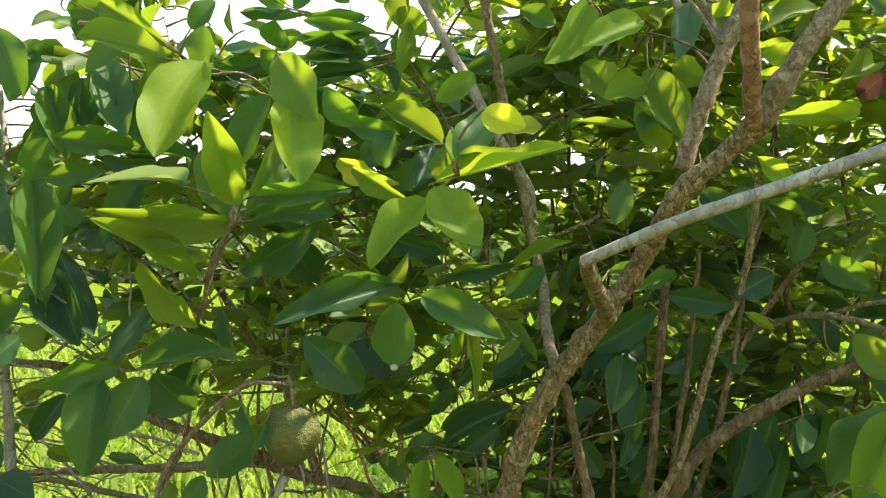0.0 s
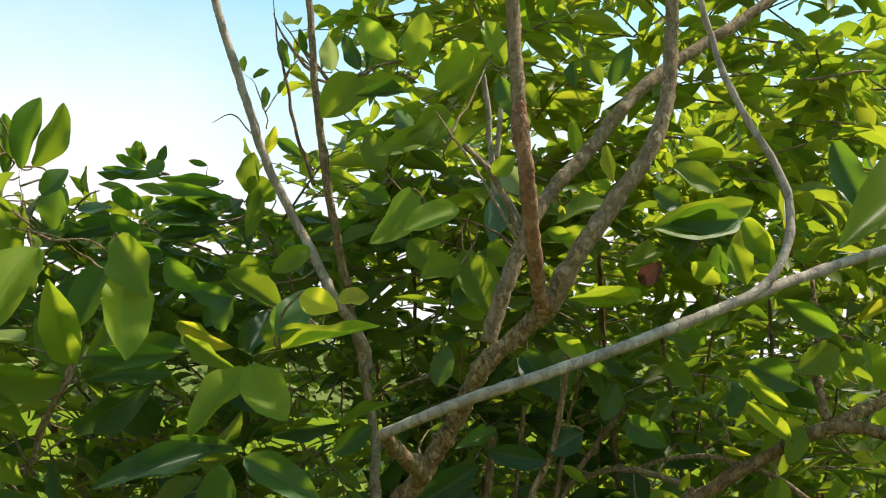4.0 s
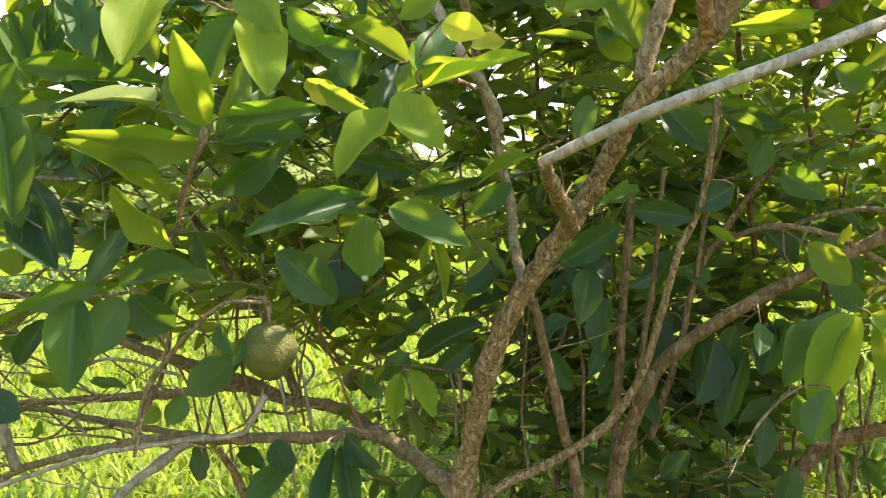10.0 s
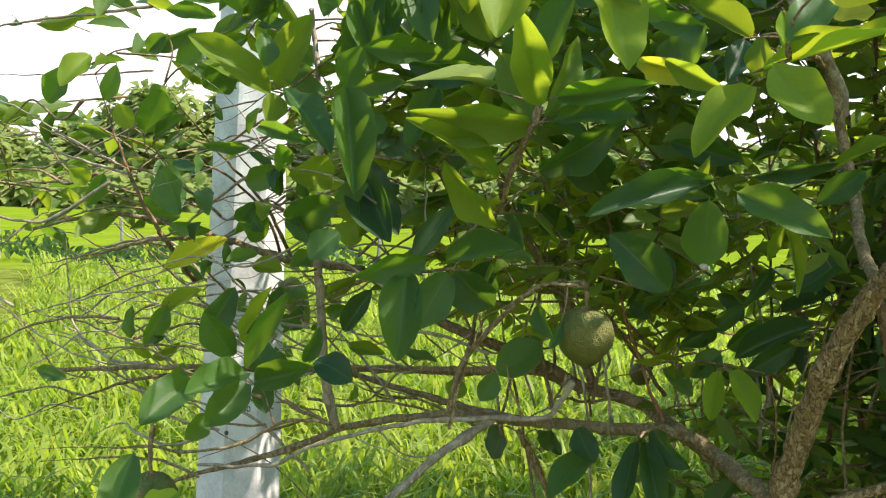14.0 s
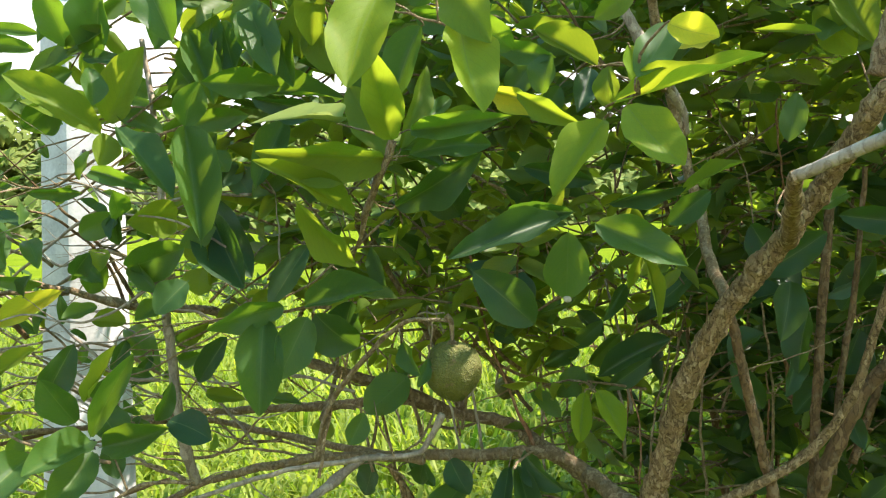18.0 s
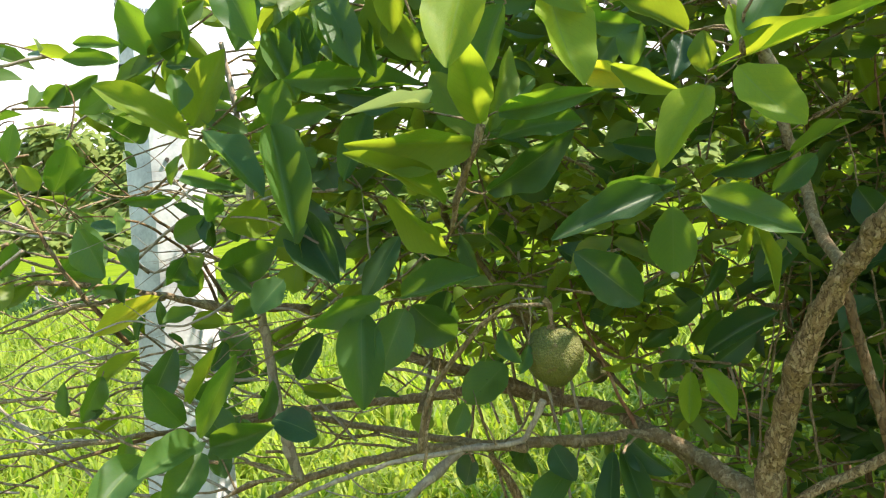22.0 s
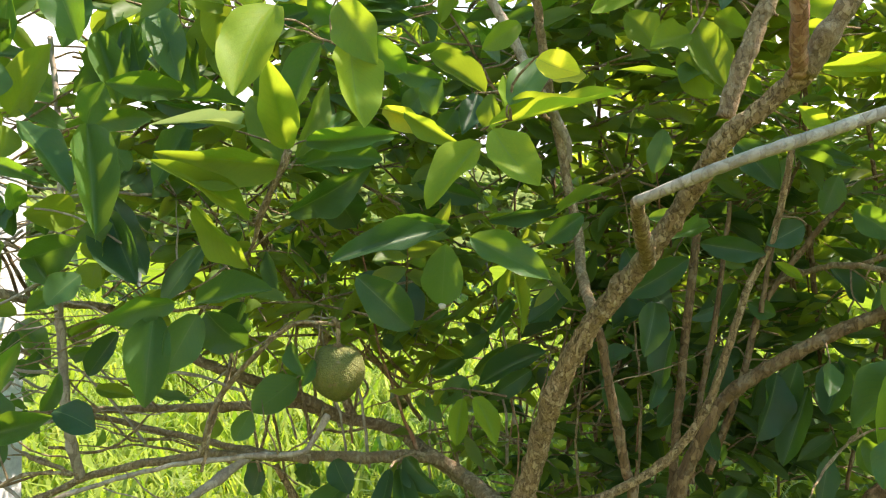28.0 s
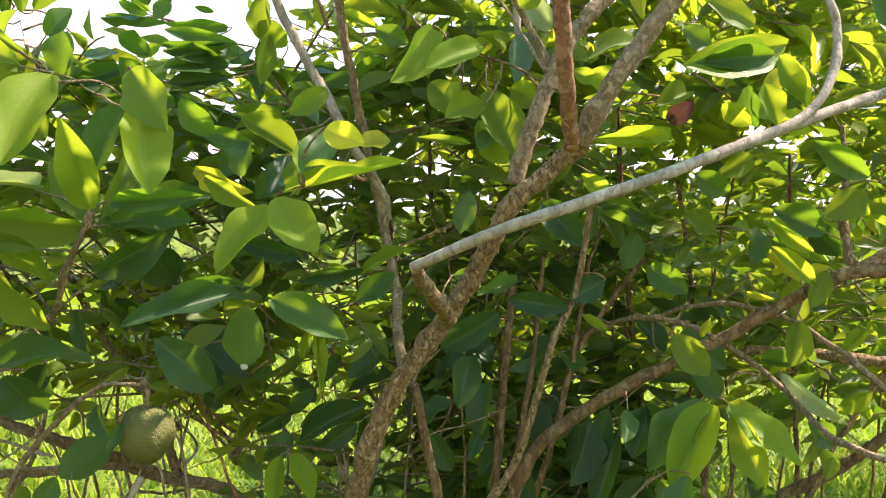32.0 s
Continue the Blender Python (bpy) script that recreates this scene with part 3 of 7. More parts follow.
def make_fence():
    """A low wire fence along the far edge of the grass."""
    fence = empty("wire_fence", (-10, 14, 0), "low wire fence with weathered grey posts beside the field", "fence")
    wood = plain_material("fence_post", (0.16, 0.15, 0.12), (0.26, 0.25, 0.21), 20, 0.9)
    wire = plain_material("fence_wire", (0.16, 0.16, 0.15), (0.28, 0.28, 0.26), 30, 0.6)
    for k in range(8):
        bm = bmesh.new()
        bmesh.ops.create_cube(bm, size=1)
        bmesh.ops.scale(bm, vec=(0.05, 0.05, 0.95), verts=bm.verts)
        bmesh.ops.bevel(bm, geom=list(bm.edges), offset=0.008, segments=1, affect="EDGES")
        post = part("post", bm, wood, fence)
        post.location = (-8 + 2.6 * k, 0.25 * math.sin(k * 2.1), 0.42)
        post.rotation_euler = (0, radians(3 * math.sin(k * 1.7)), radians(10 * k))
    for z in (0.35, 0.58, 0.8):
        line = [(-8 + 2.6 * k, 0.25 * math.sin(k * 2.1), z) for k in range(8)]
        v, f = tube(line, 0.0025, 0.0025, 4, 0.6, 0.0)
        link_mesh("wire", v, f, wire, fence)


make_ground()
make_grass()
make_fence()
make_woods()


def make_verge():
    """Dark weeds along the fence at the near edge of the field."""
    rng = random.Random(61)
    leaves = []
    for k in range(2600):
        x, y = rng.uniform(-16, 6), rng.gauss(13.9, 0.35)
        z = rng.uniform(0.02, 0.42) * (0.6 + 0.4 * math.sin(x * 1.9) + 0.25 * math.sin(x * 5.3))
        size = rng.uniform(0.1, 0.24)
        leaves.append((np.array([x, y, max(0.01, z)]), np.array([rng.uniform(-1, 1), rng.uniform(-0.6, 0.3), rng.uniform(0.1, 1.2)]), np.array([rng.uniform(-0.6, 0.6), -0.8, 0.5]), size, size * 0.35))
    ob = leaf_cloud("verge_weeds", None, LEAF_DEEP_SHADE, leaves, 62, grid=(3, 1))
    return tagged(ob, "dark green weeds growing along the wire fence", "weeds", kind="stuff")


make_verge()

# ---- concrete power pole ----
CONCRETE = plain_material("pole_concrete", (0.38, 0.37, 0.35), (0.62, 0.605, 0.57), 14, 0.9, 0.6, distance=0.004)
LIMEWASH = plain_material("limewash", (0.6, 0.6, 0.58), (0.74, 0.73, 0.7), 30, 0.85, 0.3)
INK = plain_material("stencil_paint", (0.02, 0.02, 0.022), (0.05, 0.05, 0.055), 60, 0.7)
PLATE = plain_material("sign_enamel", (0.62, 0.66, 0.72), (0.74, 0.77, 0.82), 14, 0.45)
STEEL = plain_material("rusty_steel", (0.06, 0.05, 0.045), (0.16, 0.13, 0.11), 80, 0.6, metal=0.7)


def make_pole():
    at = Vector(POLE_AT)
    pole = empty("power_pole", at, "weathered whitish concrete power pole standing in the grass", "pole")
    pole.rotation_euler = (radians(POLE_LEAN[0]), radians(POLE_LEAN[1]), radians(POLE_TURN))
    def face(z):
        return -0.5 * POLE_SIDE * (1 - 0.32 * (z + 0.3) / 2.7) if z < 2.4 else -0.34 * POLE_SIDE * (1 - 0.1 * (z - 2.4) / 4.1)

    # eight faces with rounded arrises
    bm = bmesh.new()
    rings = []
    for z in (-0.3, 2.4, 6.5):
        ring = []
        for k in range(8):
            for off in (17.5, 22.5, 27.5):
                a = radians(-90 + 45 * k + off)
                r = -face(z) / math.cos(radians(abs(off) if off < 22 else 45 - off)) * (0.992 if off == 22.5 else 1.0)
                ring.append(bm.verts.new((r * math.cos(a), r * math.sin(a), z)))
        rings.append(ring)
    for low, high in zip(rings, rings[1:]):
        for i in range(len(low)):
            bm.faces.new((low[i], low[(i + 1) % len(low)], high[(i + 1) % len(low)], high[i]))
    bm.faces.new(rings[-1])
    part("shaft", bm, CONCRETE, pole)

    def slab(name, x, y, z, sx, sy, sz, mat, label=""):
        b = bmesh.new()
        bmesh.ops.create_cube(b, size=1)
        bmesh.ops.scale(b, vec=(sx, sy, sz), verts=b.verts)
        bmesh.ops.bevel(b, geom=list(b.edges), offset=min(sx, sy, sz) * 0.2, segments=1, affect="EDGES")
        ob = part(name, b, mat, pole, label)
        ob.location = (x, y, z)
        return ob

    # a white painted field with the stencilled number
    z = NUMBER_Z
    slab("painted_field", 0.0, face(z), z + 0.03, 0.082, 0.003, 0.26, LIMEWASH, "white painted field")
    cu = bpy.data.curves.new("stencil_number", "FONT")
    cu.body, cu.size, cu.align_x, cu.extrude = "1900", 0.026, "CENTER", 0.0005
    cu.materials.append(INK)
    number = new("stencil_number", cu)
    number.parent = pole
    number.location, number.rotation_euler = (-0.003, face(z) - 0.003, z - 0.008), (radians(90), 0, 0)
    tagged(number, "black stencilled number")
    slab("stencil_bar", 0.002, face(z + 0.05) - 0.001, z + 0.05, 0.016, 0.003, 0.03, INK, "black stencilled mark")
    for dz, dx in ((-0.07, -0.045), (0.86, 0.0), (1.22, -0.02)):
        b = bmesh.new()
        bmesh.ops.create_cone(b, cap_ends=True, segments=10, radius1=0.007, radius2=0.005, depth=0.014)
        bolt = part("bolt", b, STEEL, pole, "dark steel bolt head")
        bolt.location = (dx, face(z + dz) - 0.003, z + dz)
        bolt.rotation_euler = (radians(90), 0, 0)
    zs = SIGN_Z
    plate = slab("warning_plate", -0.012, face(zs) - 0.004, zs, 0.105, 0.004, 0.2, PLATE, "pale blue enamel warning plate with dark letters")
    for k, words in enumerate(("NGUY HIỂM", "CHẾT NGƯỜI")):
        cu = bpy.data.curves.new("lettering", "FONT")
        cu.body, cu.size, cu.align_x, cu.extrude = words, 0.0165, "CENTER", 0.0004
        cu.materials.append(INK)
        tx = new("lettering", cu)
        tx.parent = plate
        tx.location = (0, -0.0028, 0.022 - 0.03 * k)
        tx.rotation_euler = (radians(90), 0, 0)
    for k in range(2):
        b = bmesh.new()
        bmesh.ops.create_cube(b, size=1)
        bmesh.ops.scale(b, vec=(0.022, 0.001, 0.026), verts=b.verts)
        ob = part("mark", b, INK, plate)
        ob.location = (-0.018 + 0.034 * k, -0.0026, -0.055)
    for k in range(2):
        bz = zs + (0.08 if k else -0.115)
        b = bmesh.new()
        h = -face(bz) + 0.003
        ring = [b.verts.new((h * 1.08 * math.cos(radians(22.5 + 45 * i)), h * 1.08 * math.sin(radians(22.5 + 45 * i)), dz)) for dz in (-0.006, 0.006) for i in range(8)]
        for i in range(8):
            b.faces.new((ring[i], ring[(i + 1) % 8], ring[8 + (i + 1) % 8], ring[8 + i]))
        bmesh.ops.solidify(b, geom=list(b.faces), thickness=0.002)
        band = part("band", b, STEEL, pole, "thin steel strap")
        band.location = (0, 0, bz)


make_pole()

# ---- the fruit tree ----
fruit_tree = empty("fruit_tree", TREE_AT, "bushy fruit tree with glossy oval leaves and flaking brown bark", "tree")
fruit_tree.location = (0, 0, 0)


TWIG_POINTS, STALKS, BACK_LEAVES = [], [], {}


def B(name, r0, r1, kind, *points):
    TWIG_POINTS.extend(spline(points, 0.02))
    limb(name, fruit_tree, points, r0, r1, kind, {"pale": "pale grey smooth bark", "redbark": "red-brown peeling bark"}.get(kind, ""))


def L(kind, width, bend, tilt, base, tip):
    """A leaf with its own thin stalk back to the nearest twig."""
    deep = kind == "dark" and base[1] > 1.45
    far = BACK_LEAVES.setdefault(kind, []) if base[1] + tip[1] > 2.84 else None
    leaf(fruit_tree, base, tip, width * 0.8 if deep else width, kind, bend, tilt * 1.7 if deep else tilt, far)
    p = Vector(base)
    near = min(TWIG_POINTS, key=lambda q: (q - p).length_squared)
    gap = (near - p).length
    if 0.012 < gap < 0.095:
        sag = (p + near) * 0.5 + (p - Vector(tip)).normalized() * gap * 0.18
        STALKS.append(([near, sag, p, p.lerp(Vector(tip), 0.05)], 0.0022 if gap > 0.06 else 0.0016))


B("trunk", 0.0252, 0.0112, "bark", (0.122, 1.540, 0.000), (0.102, 1.500, 0.452), (0.092, 1.460, 0.822), (0.102, 1.430, 0.900), (0.129, 1.340, 1.061), (0.167, 1.270, 1.173), (0.207, 1.230, 1.240), (0.236, 1.190, 1.291), (0.270, 1.130, 1.365), (0.301, 1.050, 1.449), (0.344, 1.020, 1.495), (0.385, 0.990, 1.537))
B("limb", 0.0133, 0.0086, "limbbark", (0.377, 0.985, 1.529), (0.411, 0.950, 1.604), (0.464, 0.940, 1.684), (0.509, 0.940, 1.752), (0.537, 0.950, 1.824), (0.551, 0.960, 1.923), (0.566, 0.980, 2.060))
B("limb", 0.0125, 0.0083, "limbbark", (0.314, 1.090, 1.486), (0.353, 1.080, 1.614), (0.395, 1.080, 1.703), (0.461, 1.090, 1.780), (0.539, 1.100, 1.880), (0.625, 1.120, 1.958), (0.786, 1.150, 2.079), (0.928, 1.180, 2.207))
B("limb", 0.0101, 0.0092, "redbark", (0.369, 0.985, 1.528), (0.342, 0.920, 1.580), (0.312, 0.850, 1.682), (0.305, 0.843, 1.728), (0.299, 0.840, 1.768))
B("limb", 0.0094, 0.0083, "limbbark", (0.299, 0.840, 1.764), (0.292, 0.840, 1.862), (0.290, 0.850, 1.991), (0.284, 0.860, 2.120))
B("limb", 0.0099, 0.0059, "limbbark", (0.177, 1.270, 1.198), (0.179, 1.400, 1.248), (0.177, 1.500, 1.351), (0.151, 1.510, 1.472), (0.121, 1.470, 1.577), (0.091, 1.400, 1.689), (0.066, 1.360, 1.790), (0.050, 1.340, 1.877), (0.037, 1.320, 1.959), (0.027, 1.310, 2.035), (0.013, 1.300, 2.173))
B("limb", 0.0099, 0.0076, "pale", (0.166, 1.530, 1.460), (0.142, 1.490, 1.523), (0.088, 1.420, 1.589), (0.019, 1.420, 1.711), (-0.052, 1.410, 1.842), (-0.095, 1.400, 1.960), (-0.139, 1.400, 2.074), (-0.170, 1.400, 2.169))
B("stub", 0.0115, 0.0072, "bark", (0.237, 1.180, 1.285), (0.217, 1.100, 1.306), (0.183, 0.980, 1.330), (0.150, 0.860, 1.361))
B("cut_branch", 0.0062, 0.0074, "pale", (0.146, 0.845, 1.361), (0.228, 0.790, 1.400), (0.299, 0.770, 1.426), (0.400, 0.770, 1.463), (0.491, 0.780, 1.499), (0.574, 0.800, 1.532), (0.668, 0.830, 1.567), (0.802, 0.870, 1.612), (0.976, 0.920, 1.661), (1.214, 0.980, 1.712), (1.547, 1.050, 1.773))
B("branch", 0.0061, 0.0040, "pale", (0.529, 0.789, 1.514), (0.597, 0.802, 1.550), (0.646, 0.826, 1.628), (0.643, 0.850, 1.713), (0.607, 0.870, 1.794), (0.578, 0.890, 1.896), (0.567, 0.900, 1.984))
B("limb", 0.0096, 0.0118, "darkbark", (1.228, 1.150, 1.362), (1.141, 1.180, 1.365), (1.046, 1.200, 1.363), (0.952, 1.240, 1.376), (0.879, 1.280, 1.337))
B("limb", 0.0100, 0.0176, "darkbark", (0.879, 1.280, 1.337), (0.802, 1.340, 1.276), (0.686, 1.400, 1.201), (0.573, 1.450, 1.128), (0.466, 1.500, 1.035), (0.417, 1.520, 0.931), (0.385, 1.550, 0.772), (0.383, 1.561, 0.376), (0.362, 1.572, -0.020))
B("branch", 0.0110, 0.0067, "bark", (0.976, 1.286, 1.378), (1.080, 1.250, 1.432), (1.160, 1.207, 1.470), (1.236, 1.163, 1.509))
B("branch", 0.0090, 0.0042, "bark", (0.968, 1.286, 1.385), (0.973, 1.322, 1.466), (0.991, 1.340, 1.551), (0.995, 1.359, 1.647))
B("branch", 0.0053, 0.0053, "limbbark", (0.570, 1.653, 1.226), (0.635, 1.514, 1.273), (0.698, 1.435, 1.278), (0.785, 1.397, 1.237), (0.869, 1.359, 1.169), (0.836, 1.142, 1.115), (0.838, 1.020, 1.105), (0.908, 1.000, 1.084), (0.989, 0.980, 1.024), (1.050, 0.960, 0.967))
B("branch", 0.0045, 0.0066, "limbbark", (0.710, 1.560, 1.274), (0.755, 1.492, 1.300), (0.815, 1.416, 1.310), (0.901, 1.359, 1.281), (0.973, 1.304, 1.221), (1.019, 1.250, 1.165), (1.074, 1.185, 1.114), (1.111, 1.120, 1.078), (1.140, 1.040, 1.010))
B("branch", 0.0090, 0.0139, "bark", (0.879, 1.500, 1.218), (1.101, 1.450, 1.205), (1.235, 1.420, 1.164), (1.461, 1.400, 1.105))
B("limb", 0.0197, 0.0104, "darkbark", (0.562, 1.646, -0.020), (0.686, 1.632, 0.464), (0.788, 1.620, 0.805), (0.959, 1.600, 0.884), (1.095, 1.560, 0.956), (1.176, 1.500, 1.041), (1.240, 1.460, 1.104))
B("branch", 0.0079, 0.0093, "darkbark", (0.854, 1.629, -0.020), (0.934, 1.558, 0.444), (1.000, 1.500, 0.768), (1.113, 1.400, 0.890), (1.245, 1.340, 0.914), (1.378, 1.300, 0.893))
B("branch", 0.0054, 0.0089, "bark", (0.514, 1.360, 1.499), (0.510, 1.370, 1.427), (0.492, 1.385, 1.318), (0.450, 1.385, 1.220), (0.424, 1.400, 1.109), (0.388, 1.420, 0.997), (0.326, 1.440, 0.919), (0.242, 1.450, 0.863), (0.154, 1.460, 0.818), (0.101, 1.470, 0.773))
B("branch", 0.0075, 0.0139, "darkbark", (0.208, 1.400, 1.163), (0.239, 1.420, 1.042), (0.272, 1.450, 0.914), (0.301, 1.480, 0.801), (0.325, 1.495, 0.390), (0.330, 1.510, -0.020))
B("branch", 0.0077, 0.0110, "darkbark", (0.425, 1.580, 1.339), (0.414, 1.580, 1.206), (0.402, 1.580, 1.051), (0.394, 1.580, 0.896), (0.390, 1.580, 0.762), (0.398, 1.580, 0.371), (0.386, 1.580, -0.020))
B("branch", 0.0055, 0.0079, "darkbark", (0.710, 1.600, 1.400), (0.627, 1.600, 1.295), (0.557, 1.600, 1.181), (0.523, 1.600, 1.045), (0.466, 1.600, 0.864))
B("branch", 0.0161, 0.0066, "limbbark", (0.101, 1.460, 0.778), (0.057, 1.500, 0.819), (-0.006, 1.600, 0.841), (-0.090, 1.720, 0.862), (-0.162, 1.800, 0.889), (-0.287, 1.850, 0.901), (-0.392, 1.800, 0.940), (-0.563, 1.880, 0.909), (-0.832, 1.900, 0.892), (-1.042, 1.850, 0.883))
B("branch", 0.0128, 0.0034, "limbbark", (0.004, 1.600, 0.837), (-0.079, 1.600, 0.881), (-0.215, 1.620, 0.872), (-0.373, 1.580, 0.882), (-0.524, 1.520, 0.892), (-0.705, 1.520, 0.851), (-0.825, 1.500, 0.799), (-0.960, 1.420, 0.762), (-1.039, 1.360, 0.740))
B("branch", 0.0088, 0.0067, "pale", (-0.418, 1.560, 0.887), (-0.511, 1.480, 0.821), (-0.583, 1.440, 0.753), (-0.675, 1.400, 0.680))
B("branch", 0.0082, 0.0042, "limbbark", (-0.298, 1.473, 0.905), (-0.468, 1.653, 0.876), (-0.655, 1.749, 0.882), (-0.816, 1.790, 0.900), (-0.955, 1.630, 0.926), (-1.075, 1.450, 0.954), (-1.332, 1.450, 0.927))
B("branch", 0.0132, 0.0031, "limbbark", (-0.280, 1.850, 0.898), (-0.377, 1.780, 0.962), (-0.483, 1.700, 1.016), (-0.593, 1.700, 1.057), (-0.717, 1.730, 1.121), (-0.776, 1.700, 1.150), (-0.889, 1.650, 1.164), (-0.997, 1.600, 1.200), (-1.107, 1.500, 1.242), (-1.210, 1.450, 1.255), (-1.335, 1.400, 1.222))
B("branch", 0.0099, 0.0047, "pale", (-0.728, 1.520, 0.849), (-0.731, 1.470, 0.968), (-0.739, 1.460, 1.107), (-0.738, 1.440, 1.212), (-0.735, 1.440, 1.385), (-0.754, 1.460, 1.529), (-0.778, 1.480, 1.655))
B("branch", 0.0051, 0.0037, "limbbark", (-0.738, 1.440, 1.212), (-0.797, 1.460, 1.260), (-0.853, 1.480, 1.282))
B("branch", 0.0101, 0.0058, "limbbark", (-0.256, 1.850, 0.903), (-0.339, 1.920, 1.072), (-0.403, 1.900, 1.179), (-0.441, 1.750, 1.284), (-0.428, 1.600, 1.336))
B("twig", 0.0040, 0.0048, "limbbark", (-0.385, 1.322, 1.257), (-0.360, 1.286, 1.297), (-0.339, 1.250, 1.342), (-0.314, 1.218, 1.391), (-0.293, 1.207, 1.439))
B("branch", 0.0030, 0.0060, "limbbark", (-0.228, 1.315, 1.169), (-0.287, 1.320, 1.170), (-0.333, 1.330, 1.144), (-0.380, 1.340, 1.095), (-0.422, 1.360, 1.044), (-0.447, 1.370, 0.990), (-0.462, 1.380, 0.935))
B("twig", 0.0049, 0.0028, "limbbark", (-0.498, 1.560, 0.955), (-0.489, 1.653, 1.021), (-0.496, 1.700, 1.097), (-0.533, 1.700, 1.130), (-0.569, 1.653, 1.189))
B("twig", 0.0034, 0.0023, "pale", (-0.285, 1.897, 0.888), (-0.234, 1.930, 0.947), (-0.285, 1.969, 1.017), (-0.324, 2.007, 1.078))
B("twig", 0.0042, 0.0053, "darkbark", (-0.266, 2.104, 1.044), (-0.179, 2.104, 0.937), (-0.107, 2.046, 0.856))
B("twig", 0.0017, 0.0026, "limbbark", (-0.356, 1.435, 0.910), (-0.310, 1.514, 0.926), (-0.291, 1.560, 0.955), (-0.285, 1.584, 0.978))
B("twig", 0.0019, 0.0037, "pale", (-1.343, 1.435, 1.020), (-1.252, 1.450, 0.997), (-1.188, 1.450, 0.962), (-1.075, 1.450, 0.956))
B("twig", 0.0027, 0.0050, "darkbark", (-1.231, 1.450, 1.535), (-1.147, 1.450, 1.330), (-1.063, 1.470, 1.185), (-1.038, 1.512, 1.123))
B("twig", 0.0016, 0.0042, "darkbark", (-1.072, 1.450, 1.516), (-1.041, 1.505, 1.441), (-0.989, 1.585, 1.350), (-0.945, 1.645, 1.272), (-0.908, 1.690, 1.164))
B("twig", 0.0016, 0.0036, "darkbark", (-1.171, 1.450, 1.367), (-1.050, 1.490, 1.366), (-1.000, 1.570, 1.338), (-0.949, 1.640, 1.262), (-0.924, 1.670, 1.171))
B("twig", 0.0015, 0.0030, "pale", (-1.300, 1.450, 1.217), (-1.289, 1.450, 1.083), (-1.265, 1.450, 1.005), (-1.188, 1.450, 0.962))
B("twig", 0.0028, 0.0046, "limbbark", (-1.354, 1.450, 1.148), (-1.198, 1.450, 1.181), (-1.074, 1.450, 1.210), (-0.992, 1.580, 1.199))
B("twig", 0.0023, 0.0041, "darkbark", (-1.360, 1.450, 0.838), (-1.215, 1.450, 0.895), (-1.075, 1.450, 0.938), (-0.992, 1.580, 0.937))
B("twig", 0.0020, 0.0034, "limbbark", (-1.187, 1.250, 0.831), (-1.021, 1.286, 0.843), (-0.921, 1.304, 0.840), (-0.834, 1.322, 0.856), (-0.747, 1.340, 0.901), (-0.671, 1.359, 0.900))
B("twig", 0.0023, 0.0029, "limbbark", (-1.349, 1.435, 0.738), (-1.192, 1.435, 0.764), (-1.040, 1.397, 0.783), (-0.888, 1.286, 0.803))
B("twig", 0.0025, 0.0034, "limbbark", (-0.979, 1.286, 0.895), (-0.972, 1.268, 0.855), (-0.962, 1.250, 0.825))
B("twig", 0.0015, 0.0022, "pale", (-1.292, 1.435, 0.983), (-1.150, 1.435, 1.080), (-1.064, 1.435, 1.111), (-0.967, 1.473, 1.123))
B("twig", 0.0030, 0.0041, "limbbark", (-0.927, 1.653, 0.909), (-0.891, 1.607, 0.875), (-0.715, 1.435, 0.881))
B("twig", 0.0030, 0.0033, "limbbark", (-0.116, 1.831, 0.880), (-0.209, 1.799, 0.891), (-0.265, 1.766, 0.888), (-0.309, 1.653, 0.919))
B("twig", 0.0037, 0.0027, "bark", (-0.311, 1.218, 1.410), (-0.348, 1.286, 1.344), (-0.386, 1.359, 1.261))
B("twig", 0.0033, 0.0022, "bark", (-0.571, 1.435, 1.045), (-0.403, 1.340, 1.182), (-0.377, 1.322, 1.237))
B("twig", 0.0023, 0.0036, "bark", (-0.291, 1.120, 1.610), (-0.351, 1.142, 1.633), (-0.451, 1.250, 1.696), (-0.582, 1.340, 1.737))
B("twig", 0.0016, 0.0015, "bark", (-0.178, 0.960, 1.538), (-0.228, 1.020, 1.567), (-0.291, 1.120, 1.606))
B("twig", 0.0020, 0.0043, "bark", (-0.014, 0.960, 1.436), (0.019, 0.980, 1.462), (0.060, 1.142, 1.496), (0.119, 1.435, 1.524))
B("twig", 0.0044, 0.0049, "bark", (-0.053, 1.881, 1.304), (0.017, 1.897, 1.229), (0.095, 1.930, 1.145), (0.158, 1.831, 1.083), (0.170, 1.653, 1.093))
B("twig", 0.0038, 0.0024, "bark", (-0.053, 1.881, 1.304), (-0.169, 1.831, 1.358), (-0.227, 1.799, 1.417))
B("twig", 0.0010, 0.0014, "limbbark", (0.426, 1.435, 1.139), (0.330, 1.435, 1.093), (0.244, 1.435, 1.065), (0.187, 1.514, 1.024))
B("twig", 0.0039, 0.0021, "bark", (0.244, 1.653, 1.429), (0.310, 1.653, 1.458), (0.155, 1.537, 1.392))
B("twig", 0.0024, 0.0045, "darkbark", (-0.051, 1.653, 2.213), (0.011, 1.607, 2.122), (0.071, 1.584, 2.044))
B("twig", 0.0012, 0.0024, "pale", (0.294, 1.207, 1.833), (0.327, 1.163, 1.777), (0.349, 1.120, 1.711), (0.371, 1.100, 1.666))
B("twig", 0.0013, 0.0020, "darkbark", (0.229, 1.185, 1.702), (0.305, 1.142, 1.675), (0.377, 1.080, 1.622))
